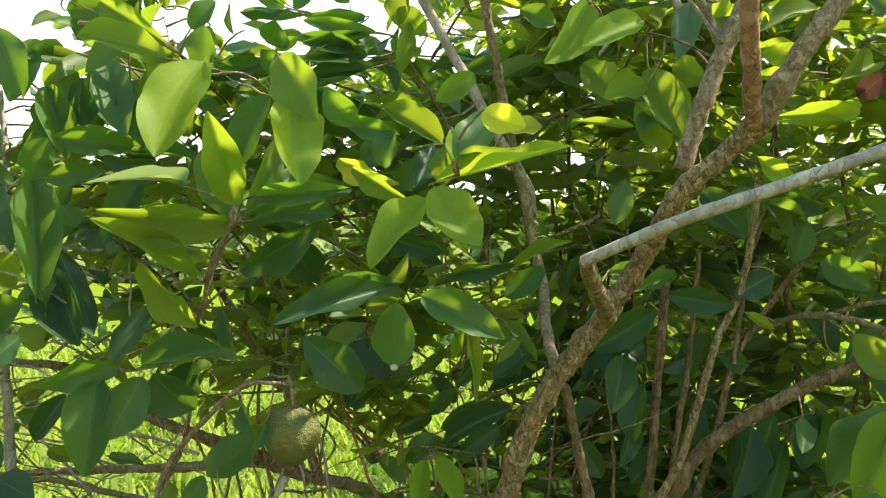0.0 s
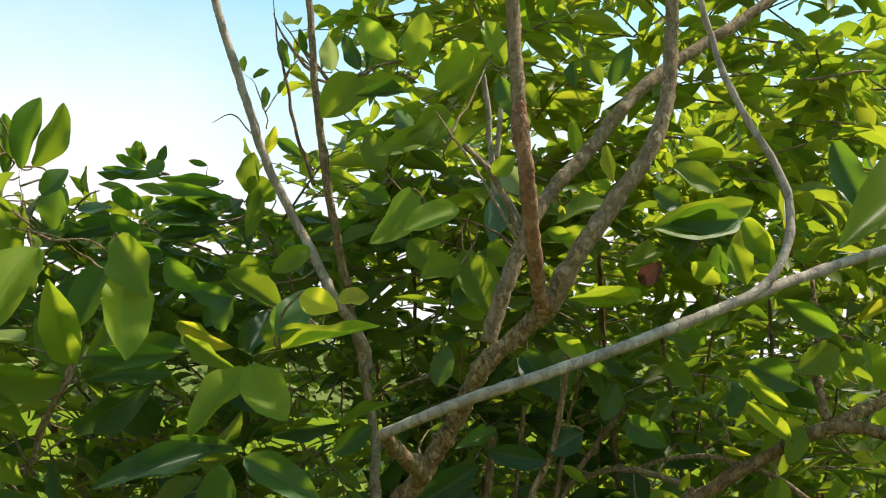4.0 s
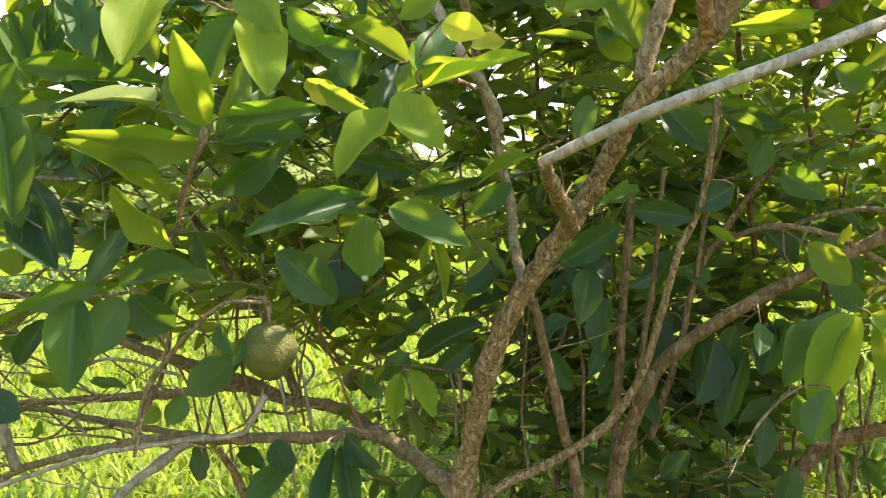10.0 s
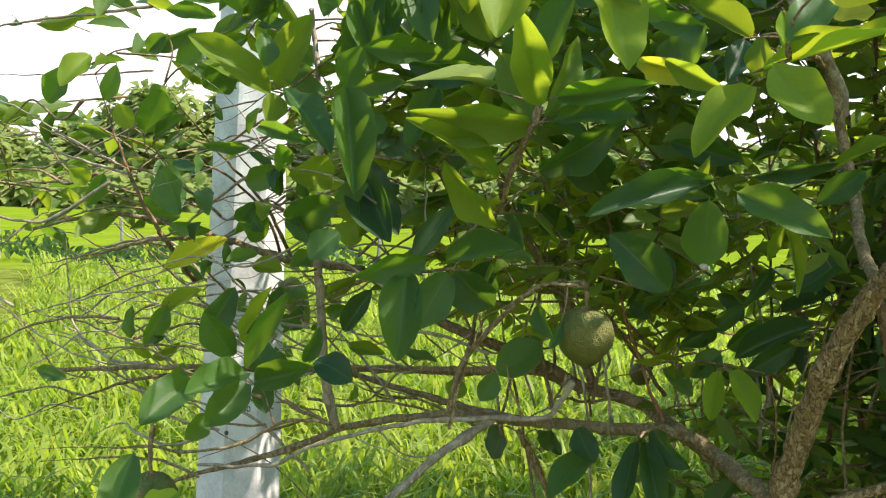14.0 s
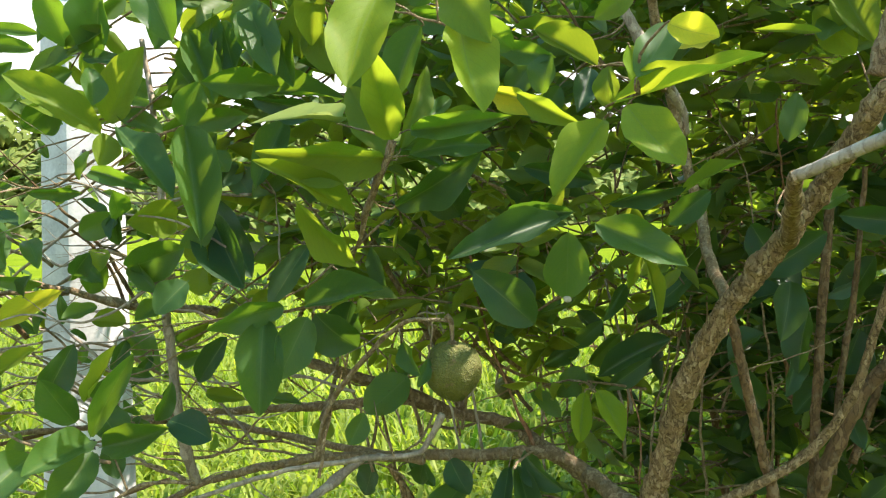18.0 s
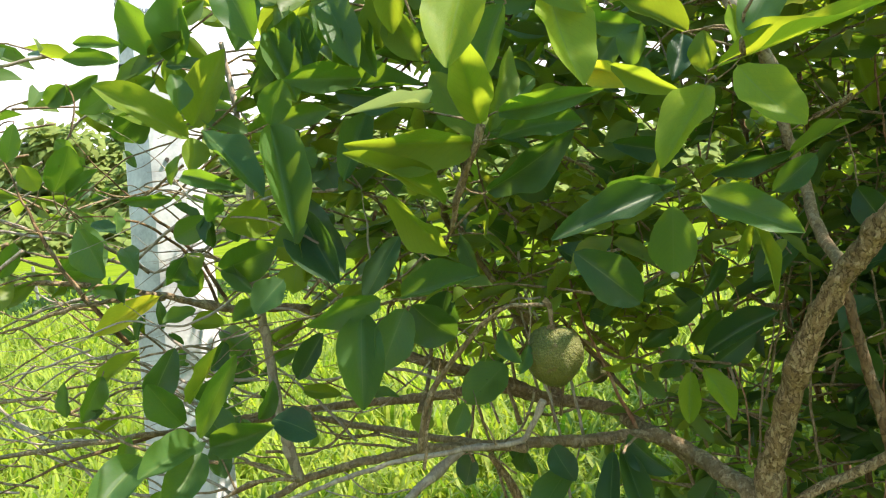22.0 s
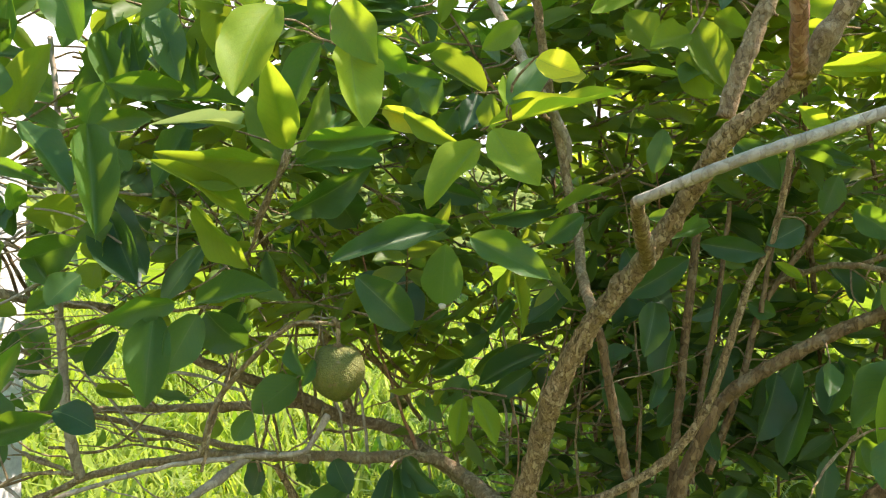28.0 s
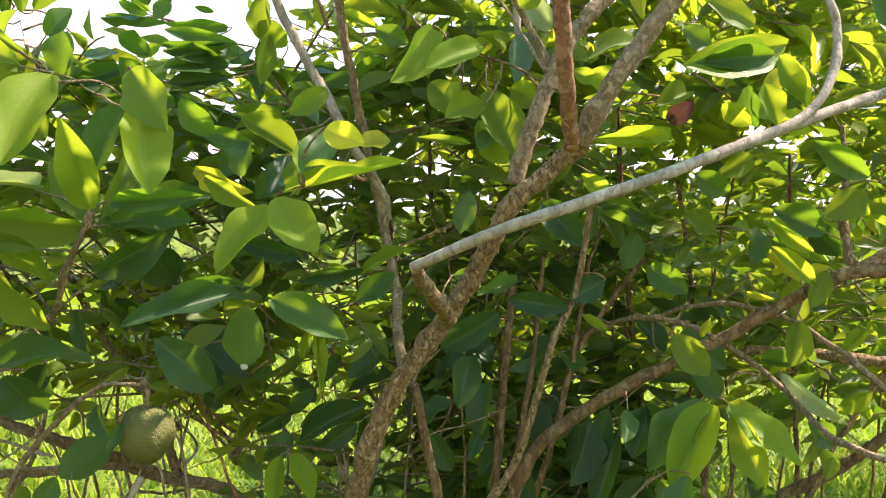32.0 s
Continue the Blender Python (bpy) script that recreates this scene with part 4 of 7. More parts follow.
B("twig", 0.0018, 0.0028, "bark", (-0.609, 1.340, 1.776), (-0.504, 1.304, 1.726), (-0.404, 1.250, 1.656), (-0.335, 1.185, 1.621))
B("twig", 0.0021, 0.0032, "darkbark", (-0.093, 1.537, 1.778), (-0.024, 1.537, 1.674), (0.034, 1.537, 1.580))
B("twig", 0.0014, 0.0027, "limbbark", (0.454, 1.142, 0.926), (0.526, 1.250, 0.953), (0.576, 1.286, 0.993), (0.629, 1.340, 1.008))
B("twig", 0.0025, 0.0036, "bark", (0.750, 1.340, 1.145), (0.790, 1.359, 1.188), (0.835, 1.359, 1.182))
B("twig", 0.0011, 0.0017, "limbbark", (0.838, 1.020, 1.105), (0.871, 1.040, 1.056), (0.882, 1.040, 1.005), (0.911, 1.040, 0.961))
B("branch", 0.0044, 0.0070, "darkbark", (0.491, 1.600, 1.396), (0.480, 1.600, 1.261), (0.466, 1.600, 1.137), (0.442, 1.600, 0.979), (0.432, 1.600, 0.844))
B("branch", 0.0035, 0.0053, "darkbark", (0.625, 1.600, 1.479), (0.590, 1.600, 1.387), (0.573, 1.600, 1.284), (0.551, 1.580, 1.183))
B("branch", 0.0040, 0.0064, "darkbark", (0.843, 1.550, 1.066), (0.830, 1.560, 0.972), (0.822, 1.580, 0.850), (0.819, 1.600, 0.725), (0.828, 1.609, 0.353), (0.817, 1.619, -0.020))
B("branch", 0.0031, 0.0053, "darkbark", (0.870, 1.500, 1.050), (0.863, 1.520, 0.956), (0.859, 1.550, 0.856), (0.855, 1.580, 0.729), (0.864, 1.594, 0.355), (0.852, 1.608, -0.020))
B("branch", 0.0047, 0.0060, "bark", (1.265, 1.500, 1.241), (1.161, 1.500, 1.136), (1.084, 1.500, 1.044), (1.038, 1.550, 0.894), (0.991, 1.580, 0.768))
B("branch", 0.0053, 0.0069, "bark", (1.361, 1.450, 1.326), (1.268, 1.450, 1.279), (1.190, 1.450, 1.221), (1.135, 1.480, 1.139))
B("twig", 0.0027, 0.0047, "bark", (-0.301, 1.700, 1.192), (-0.221, 1.750, 1.099), (-0.123, 1.800, 0.997), (-0.057, 1.800, 0.959))
B("twig", 0.0021, 0.0035, "bark", (-0.271, 1.700, 1.160), (-0.201, 1.750, 1.042), (-0.134, 1.800, 0.962))
B("branch", 0.0053, 0.0070, "limbbark", (-0.398, 1.600, 1.286), (-0.361, 1.650, 1.197), (-0.310, 1.700, 1.113), (-0.243, 1.750, 1.024))
B("twig", 0.0013, 0.0019, "pale", (-0.507, 1.500, 1.052), (-0.393, 1.500, 1.108), (-0.335, 1.500, 1.152), (-0.247, 1.400, 1.171))
B("twig", 0.0023, 0.0030, "bark", (-0.418, 1.400, 1.085), (-0.438, 1.350, 0.986), (-0.439, 1.300, 0.928))
B("twig", 0.0029, 0.0035, "bark", (-0.320, 1.750, 1.119), (-0.255, 1.700, 1.089), (-0.168, 1.700, 1.030), (-0.089, 1.700, 0.993))
B("twig", 0.0022, 0.0034, "limbbark", (-0.550, 1.600, 1.003), (-0.619, 1.600, 0.953), (-0.714, 1.600, 0.878), (-0.815, 1.580, 0.886))
B("twig", 0.0013, 0.0021, "pale", (-0.813, 1.800, 0.906), (-0.895, 1.750, 1.011), (-0.966, 1.700, 1.063), (-1.032, 1.650, 1.077))
B("twig", 0.0020, 0.0029, "limbbark", (-1.016, 1.800, 0.893), (-1.061, 1.700, 0.983), (-1.096, 1.600, 1.019), (-1.173, 1.500, 0.998))
B("twig", 0.0018, 0.0032, "darkbark", (-0.757, 1.700, 1.145), (-0.664, 1.650, 1.198), (-0.578, 1.600, 1.257), (-0.542, 1.550, 1.332))
B("twig", 0.0018, 0.0027, "darkbark", (-0.593, 1.700, 1.057), (-0.558, 1.700, 1.153), (-0.529, 1.650, 1.258), (-0.557, 1.600, 1.367))
B("twig", 0.0018, 0.0028, "limbbark", (-0.257, 1.800, 0.918), (-0.186, 1.780, 0.950), (-0.117, 1.750, 0.983), (-0.053, 1.700, 1.017))
B("twig", 0.0017, 0.0023, "limbbark", (-0.101, 1.700, 0.868), (-0.050, 1.700, 0.951), (-0.013, 1.600, 1.014), (-0.001, 1.420, 1.034))
B("twig", 0.0021, 0.0022, "limbbark", (-0.089, 1.600, 0.882), (-0.115, 1.400, 0.937), (-0.136, 1.300, 0.944))
B("twig", 0.0015, 0.0022, "limbbark", (-0.481, 1.435, 1.794), (-0.458, 1.400, 1.734), (-0.410, 1.300, 1.662), (-0.386, 1.280, 1.601))
B("twig", 0.0012, 0.0020, "limbbark", (-0.571, 1.340, 1.908), (-0.526, 1.340, 1.908), (-0.504, 1.400, 1.860), (-0.481, 1.435, 1.794))
B("twig", 0.0012, 0.0020, "limbbark", (-0.523, 1.340, 1.858), (-0.507, 1.390, 1.827), (-0.489, 1.435, 1.800))
B("twig", 0.0014, 0.0027, "limbbark", (-0.259, 1.650, 1.850), (-0.209, 1.630, 1.794), (-0.157, 1.600, 1.722), (-0.109, 1.580, 1.666))
B("twig", 0.0014, 0.0022, "limbbark", (-0.182, 1.650, 1.876), (-0.189, 1.640, 1.821), (-0.196, 1.630, 1.778))
B("twig", 0.0013, 0.0025, "limbbark", (0.174, 1.200, 1.955), (0.205, 1.200, 1.913), (0.234, 1.180, 1.870), (0.265, 1.120, 1.799), (0.304, 1.050, 1.706), (0.332, 0.990, 1.625))
B("twig", 0.0014, 0.0021, "limbbark", (0.355, 1.250, 2.052), (0.333, 1.220, 1.977), (0.296, 1.180, 1.893), (0.257, 1.140, 1.813))
B("twig", 0.0010, 0.0015, "limbbark", (-0.100, 1.450, 2.007), (-0.081, 1.450, 1.992), (-0.055, 1.440, 1.930), (-0.049, 1.420, 1.892))
B("twig", 0.0010, 0.0015, "limbbark", (-0.024, 1.450, 2.001), (-0.038, 1.450, 1.968), (-0.055, 1.440, 1.930))
B("twig", 0.0015, 0.0015, "limbbark", (-0.150, 1.430, 1.899), (-0.116, 1.420, 1.914), (-0.089, 1.410, 1.891), (-0.062, 1.410, 1.866))
B("twig", 0.0012, 0.0019, "limbbark", (-0.611, 1.400, 1.904), (-0.564, 1.380, 1.875), (-0.519, 1.360, 1.867), (-0.498, 1.390, 1.833))

B("twig", 0.0022, 0.0036, "darkbark", (-0.053, 1.420, 2.168), (-0.041, 1.420, 2.081), (-0.019, 1.420, 1.995), (-0.004, 1.420, 1.922), (0.017, 1.420, 1.860), (0.045, 1.420, 1.789))
B("twig", 0.0026, 0.0034, "limbbark", (-0.044, 1.340, 2.085), (-0.020, 1.340, 2.040), (0.009, 1.340, 2.001), (0.041, 1.340, 1.975))
B("twig", 0.0016, 0.0022, "limbbark", (0.007, 1.400, 2.030), (-0.012, 1.400, 2.004), (-0.021, 1.400, 1.982))
B("branch", 0.0052, 0.0062, "pale", (0.334, 1.300, 2.002), (0.347, 1.300, 1.922), (0.355, 1.300, 1.834), (0.367, 1.300, 1.747))
B("branch", 0.0045, 0.0052, "pale", (0.381, 1.320, 1.994), (0.376, 1.320, 1.922), (0.370, 1.320, 1.836))
B("branch", 0.0042, 0.0060, "limbbark", (0.270, 1.080, 1.782), (0.305, 1.080, 1.751), (0.337, 1.080, 1.700), (0.357, 1.080, 1.653), (0.369, 1.080, 1.622))
B("branch", 0.0030, 0.0052, "pale", (-0.936, 1.360, 0.798), (-0.796, 1.370, 0.809), (-0.713, 1.380, 0.850), (-0.625, 1.400, 0.879), (-0.512, 1.420, 0.906), (-0.405, 1.440, 0.915), (-0.313, 1.460, 0.918), (-0.286, 1.460, 0.941), (-0.260, 1.460, 0.990))
B("twig", 0.0012, 0.0022, "darkbark", (-0.705, 1.500, 1.064), (-0.637, 1.500, 1.029), (-0.574, 1.500, 0.986))
B("twig", 0.0011, 0.0018, "limbbark", (-0.672, 1.450, 1.081), (-0.697, 1.450, 1.048), (-0.714, 1.450, 1.019))
B("twig", 0.0016, 0.0024, "pale", (-0.552, 1.500, 1.375), (-0.549, 1.500, 1.302), (-0.551, 1.500, 1.221))
B("twig", 0.0013, 0.0022, "limbbark", (-0.375, 1.440, 1.018), (-0.362, 1.440, 0.963), (-0.343, 1.440, 0.922))
B("twig", 0.0010, 0.0014, "limbbark", (-0.294, 1.460, 0.989), (-0.295, 1.460, 0.953))
B("twig", 0.0010, 0.0016, "pale", (-0.519, 1.420, 0.826), (-0.584, 1.420, 0.843), (-0.644, 1.420, 0.860))
B("twig", 0.0016, 0.0026, "limbbark", (-0.862, 1.420, 0.909), (-0.771, 1.420, 0.911), (-0.730, 1.420, 0.897), (-0.689, 1.420, 0.881))
B("twig", 0.0014, 0.0026, "darkbark", (-0.977, 1.400, 0.786), (-0.877, 1.400, 0.831), (-0.794, 1.400, 0.871), (-0.725, 1.400, 0.894))
B("twig", 0.0013, 0.0020, "limbbark", (-0.520, 1.500, 1.046), (-0.478, 1.500, 1.010), (-0.419, 1.500, 0.988))
B("twig", 0.0012, 0.0020, "bark", (-0.409, 1.360, 1.178), (-0.426, 1.360, 1.144), (-0.408, 1.360, 1.107), (-0.403, 1.360, 1.078))
B("twig", 0.0010, 0.0018, "bark", (-0.383, 1.360, 1.182), (-0.396, 1.360, 1.137), (-0.403, 1.360, 1.093))
B("twig", 0.0012, 0.0022, "limbbark", (-0.356, 1.550, 1.123), (-0.309, 1.550, 1.082), (-0.262, 1.550, 1.042))
B("twig", 0.0012, 0.0020, "limbbark", (-0.798, 1.480, 1.093), (-0.760, 1.480, 1.061), (-0.714, 1.480, 1.014), (-0.672, 1.480, 0.982))
B("twig", 0.0012, 0.0022, "darkbark", (-0.638, 1.550, 1.089), (-0.568, 1.550, 1.048), (-0.516, 1.550, 1.007))
B("twig", 0.0016, 0.0028, "limbbark", (-0.781, 1.600, 1.314), (-0.736, 1.600, 1.254), (-0.673, 1.600, 1.203), (-0.620, 1.600, 1.152))
B("twig", 0.0012, 0.0020, "limbbark", (-0.481, 1.550, 0.846), (-0.421, 1.550, 0.875), (-0.369, 1.550, 0.868), (-0.326, 1.550, 0.836))
B("branch", 0.0060, 0.0075, "bark", (-0.382, 1.620, 0.853), (-0.355, 1.620, 0.805), (-0.323, 1.620, 0.744), (-0.291, 1.620, 0.674))
L("olive", 0.055, 0, -6, (-0.293, 1.207, 1.433), (-0.307, 1.080, 1.549))
L("mature", 0.036, 0.1, 6, (-0.277, 1.228, 1.454), (-0.123, 1.142, 1.459))
L("mature", 0.045, -0.1, -19, (-0.280, 1.228, 1.418), (-0.157, 1.250, 1.428))
L("mature", 0.052, 0, -12, (-0.539, 1.340, 1.378), (-0.511, 1.435, 1.492))
L("dark", 0.060, 0, -1, (-0.182, 1.104, 1.263), (-0.104, 1.120, 1.186))
L("dark", 0.033, 0, -15, (-0.045, 1.088, 1.332), (-0.129, 1.136, 1.337))
L("dark", 0.054, 0.1, 17, (-0.611, 1.749, 1.244), (-0.489, 1.749, 1.312))
L("dark", 0.053, 0, 13, (-0.150, 1.560, 0.874), (-0.171, 1.435, 0.768))
L("dark", 0.057, 0, -2, (-0.138, 1.560, 0.875), (-0.100, 1.435, 0.756))
L("dark", 0.057, 0, 19, (-0.127, 1.560, 0.897), (-0.055, 1.473, 0.851))
L("dark", 0.041, 0, -18, (-0.352, 1.653, 0.848), (-0.299, 1.653, 0.801))
L("mature", 0.056, 0, 4, (-0.874, 1.080, 0.907), (-0.871, 1.000, 0.810))
L("lime", 0.040, 0, 18, (-0.833, 1.142, 0.829), (-0.851, 1.040, 0.805))
L("olive", 0.056, 0.1, 20, (-0.782, 1.340, 1.471), (-0.897, 1.250, 1.563))
L("dark", 0.047, 0, 18, (-0.910, 1.435, 1.507), (-0.958, 1.397, 1.561))
L("mature", 0.037, 0, 9, (-0.869, 1.384, 1.280), (-0.813, 1.372, 1.236))
L("olive", 0.046, 0, 15, (-1.143, 1.324, 1.551), (-1.164, 1.264, 1.483))
L("olive", 0.036, 0, 3, (-1.147, 1.324, 1.313), (-1.144, 1.264, 1.340))
L("mature", 0.036, 0, -9, (-1.177, 1.444, 1.554), (-1.202, 1.444, 1.480))
L("golden_backlit", 0.035, 0.25, -15, (0.043, 0.935, 1.529), (0.090, 0.905, 1.504))
L("mature", 0.046, 0, 10, (-0.089, 1.435, 1.583), (-0.136, 1.435, 1.520))
L("mature", 0.043, 0, -7, (-0.043, 1.537, 1.554), (-0.083, 1.537, 1.491))
L("dark", 0.079, 0, 21, (-0.268, 1.435, 1.402), (-0.224, 1.537, 1.325))
L("dark", 0.085, 0, 0, (-0.162, 1.749, 1.393), (-0.022, 1.799, 1.324))
L("dark", 0.054, 0, 22, (-0.651, 1.435, 1.378), (-0.552, 1.340, 1.242))
L("olive", 0.044, 0, -21, (-0.502, 1.397, 1.717), (-0.444, 1.340, 1.590))
L("mature", 0.053, 0, -13, (-0.263, 1.749, 1.837), (-0.138, 1.653, 1.774))
L("mature", 0.051, 0, -4, (-0.274, 1.749, 1.802), (-0.159, 1.653, 1.734))
L("mature", 0.043, 0, 5, (-0.004, 1.831, 1.772), (0.058, 1.831, 1.729))
L("bright", 0.057, 0, -15, (0.372, 1.831, 1.550), (0.392, 1.831, 1.440))
L("mature", 0.073, 0, 16, (-0.162, 1.914, 1.244), (-0.074, 2.007, 1.135))
L("olive", 0.030, 0, 17, (0.261, 1.250, 1.665), (0.225, 1.250, 1.627))
L("olive", 0.054, 0.1, -5, (0.285, 1.163, 1.641), (0.324, 1.120, 1.526))
L("bright", 0.026, 0.1, 1, (0.570, 1.142, 1.569), (0.446, 1.080, 1.558))
L("yellow", 0.011, 0, 6, (0.436, 1.142, 1.713), (0.445, 1.142, 1.696))
L("bright", 0.030, 0, 4, (0.479, 1.142, 1.474), (0.415, 1.100, 1.506))
L("rust", 0.032, 0, 3, (0.567, 1.142, 1.592), (0.590, 1.100, 1.620))
L("bright", 0.033, 0, 5, (0.541, 1.250, 1.680), (0.471, 1.250, 1.694))
L("olive", 0.021, 0, 1, (-0.526, 1.340, 1.908), (-0.569, 1.286, 1.906))
L("olive", 0.033, 0, 2, (-0.571, 1.340, 1.908), (-0.587, 1.286, 1.919))
L("mature", 0.022, 0, -21, (-0.265, 1.653, 1.849), (-0.396, 1.653, 1.853))
L("mature", 0.014, 0, 5, (-0.182, 1.653, 1.875), (-0.223, 1.653, 1.884))
L("olive", 0.046, 0.1, -1, (-0.399, 1.250, 1.652), (-0.458, 1.163, 1.675))
L("mature", 0.058, 0, -6, (-0.547, 1.340, 1.691), (-0.471, 1.250, 1.554))
L("mature", 0.048, 0, 9, (-0.499, 1.340, 1.647), (-0.456, 1.286, 1.529))
L("mature", 0.045, 0, 10, (-0.400, 1.435, 1.766), (-0.417, 1.435, 1.690))
L("olive", 0.051, 0, -11, (0.173, 1.250, 1.949), (0.143, 1.250, 2.035))
L("olive", 0.046, 0, -2, (0.219, 1.250, 1.962), (0.199, 1.250, 2.039))
L("olive", 0.042, 0, 4, (0.350, 1.250, 2.011), (0.275, 1.250, 1.928))
L("mature", 0.021, 0, -8, (0.144, 1.435, 2.079), (0.151, 1.435, 2.013))
L("bright", 0.033, 0.1, -21, (0.460, 1.142, 1.561), (0.541, 1.080, 1.567))
L("bright", 0.038, 0, -12, (1.102, 1.250, 1.489), (1.075, 1.250, 1.428))
L("dark", 0.073, 0, -14, (0.778, 0.937, 1.006), (0.879, 0.864, 0.983))
L("olive", 0.045, 0, -3, (1.018, 1.040, 0.989), (1.019, 0.937, 0.968))
L("mature", 0.045, 0, 9, (0.635, 1.340, 1.003), (0.699, 1.340, 0.920))
L("olive", 0.024, 0, -18, (0.911, 1.250, 1.059), (0.896, 1.250, 1.021))
L("mature", 0.024, 0.1, -8, (0.250, 1.250, 1.352), (0.302, 1.250, 1.361))
L("bright", 0.024, 0, -3, (1.233, 1.653, 1.093), (1.248, 1.653, 1.054))
L("mature", 0.051, 0.1, -7, (0.911, 1.142, 1.860), (0.917, 1.040, 1.673))
L("olive", 0.078, 0.1, 7, (1.012, 1.040, 1.780), (0.773, 0.937, 1.621))
L("olive", 0.072, 0, 17, (0.997, 1.040, 1.677), (0.816, 0.937, 1.590))
L("mature", 0.049, 0.1, -2, (0.745, 1.142, 1.706), (0.581, 1.080, 1.672))
L("bright", 0.034, 0, -12, (0.745, 1.142, 1.711), (0.775, 1.100, 1.620))
L("bright", 0.025, 0, -17, (0.667, 1.250, 1.837), (0.836, 1.250, 1.844))
L("bright", 0.028, 0, 1, (0.489, 1.250, 1.678), (0.444, 1.250, 1.695))
L("bright", 0.027, 0, 13, (0.787, 1.250, 1.463), (0.870, 1.250, 1.406))
L("bright", 0.031, 0, 15, (0.879, 1.250, 1.348), (0.796, 1.250, 1.414))
L("olive", 0.037, 0, -14, (0.901, 1.250, 1.378), (0.867, 1.250, 1.310))
L("mature", 0.035, 0, -10, (-0.380, 1.250, 1.702), (-0.344, 1.250, 1.750))
L("mature", 0.060, 0, 14, (-0.682, 1.400, 1.711), (-0.697, 1.350, 1.618))
L("dark", 0.040, 0, 6, (-0.595, 1.400, 1.793), (-0.609, 1.400, 1.726))
L("olive", 0.036, 0, -7, (-0.367, 1.120, 1.645), (-0.487, 1.200, 1.727))
L("mature", 0.044, 0, -16, (-0.427, 1.500, 1.781), (-0.444, 1.500, 1.707))
L("mature", 0.027, 0.1, -10, (-0.114, 1.500, 1.773), (-0.241, 1.450, 1.777))
L("mature", 0.040, 0.1, -7, (-0.130, 1.500, 1.728), (-0.244, 1.450, 1.757))
L("grey", 0.036, 0, -4, (-0.613, 1.500, 1.425), (-0.637, 1.450, 1.396))
L("olive", 0.010, 0, -15, (0.170, 1.100, 1.549), (0.248, 1.080, 1.542))
L("olive", 0.035, 0, 20, (-0.021, 1.400, 1.598), (-0.078, 1.400, 1.616))
L("mature", 0.037, 0, 21, (-0.653, 1.500, 1.490), (-0.692, 1.500, 1.439))
L("dark", 0.024, 0, -3, (-0.706, 1.500, 1.590), (-0.745, 1.500, 1.579))
L("olive", 0.048, 0, -12, (0.881, 1.300, 1.288), (0.859, 1.300, 1.207))
L("bright", 0.045, 0, 11, (0.986, 1.200, 1.329), (1.086, 1.200, 1.349))
L("olive", 0.056, 0, 15, (0.920, 1.300, 1.471), (1.005, 1.300, 1.514))
L("mature", 0.055, 0, 7, (0.931, 1.300, 1.441), (0.825, 1.300, 1.479))
L("mature", 0.039, 0.1, -9, (0.723, 1.100, 1.698), (0.595, 1.100, 1.681))
L("bright", 0.049, 0.15, -19, (1.052, 1.300, 1.531), (1.105, 1.250, 1.431))
L("bright", 0.026, 0, 4, (1.119, 1.300, 1.161), (1.129, 1.280, 1.121))
L("bright", 0.037, 0, -9, (1.195, 1.250, 1.288), (1.249, 1.200, 1.249))
L("bright", 0.034, 0, 14, (1.219, 1.250, 1.226), (1.258, 1.200, 1.249))
L("grey", 0.030, 0, 18, (1.197, 1.400, 1.261), (1.171, 1.400, 1.216))
L("olive", 0.047, 0, 9, (0.941, 1.100, 1.106), (0.939, 1.000, 1.065))
L("dark", 0.051, 0, 19, (0.891, 1.500, 0.985), (0.942, 1.500, 0.913))
L("mature", 0.046, 0, 17, (0.667, 1.400, 0.994), (0.695, 1.400, 0.919))
L("olive", 0.030, 0, 18, (0.922, 1.300, 1.064), (0.950, 1.300, 1.021))
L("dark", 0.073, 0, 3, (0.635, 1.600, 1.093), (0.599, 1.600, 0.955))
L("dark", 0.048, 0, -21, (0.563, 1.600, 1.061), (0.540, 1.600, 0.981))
L("mature", 0.048, 0, -14, (0.655, 1.500, 1.448), (0.627, 1.500, 1.371))
L("dark", 0.040, 0, -9, (0.575, 1.500, 1.490), (0.684, 1.500, 1.460))
L("olive", 0.044, 0, 7, (0.771, 1.400, 1.550), (0.840, 1.400, 1.584))
L("mature", 0.049, 0, 1, (-0.487, 1.350, 1.542), (-0.604, 1.300, 1.548))
L("yellow", 0.034, 0, 19, (-0.167, 1.300, 1.517), (-0.062, 1.200, 1.474))
L("dark", 0.052, 0, 5, (-0.118, 1.500, 1.412), (0.004, 1.500, 1.380))
L("dark", 0.055, 0, -7, (-0.315, 1.600, 1.369), (-0.229, 1.600, 1.328))
L("lime", 0.027, 0, -11, (-0.200, 1.500, 0.733), (-0.228, 1.400, 0.725))
L("yellow", 0.019, 0, 16, (-0.266, 1.500, 0.757), (-0.293, 1.500, 0.723))
L("dark", 0.036, 0, -1, (-0.201, 1.500, 0.774), (-0.189, 1.500, 0.711))
L("dark", 0.053, 0, 12, (0.026, 1.600, 0.807), (-0.021, 1.600, 0.728))
L("olive", 0.032, 0, -7, (-0.679, 1.500, 1.254), (-0.725, 1.500, 1.285))
L("mature", 0.051, 0, -13, (-0.939, 1.700, 1.114), (-0.826, 1.600, 1.033))
L("mature", 0.048, 0, 14, (-1.170, 1.300, 1.528), (-1.218, 1.300, 1.460))
L("mature", 0.036, 0, -14, (-1.170, 1.400, 1.337), (-1.208, 1.400, 1.273))
L("mature", 0.030, 0, 13, (-1.251, 1.400, 0.924), (-1.327, 1.400, 0.942))
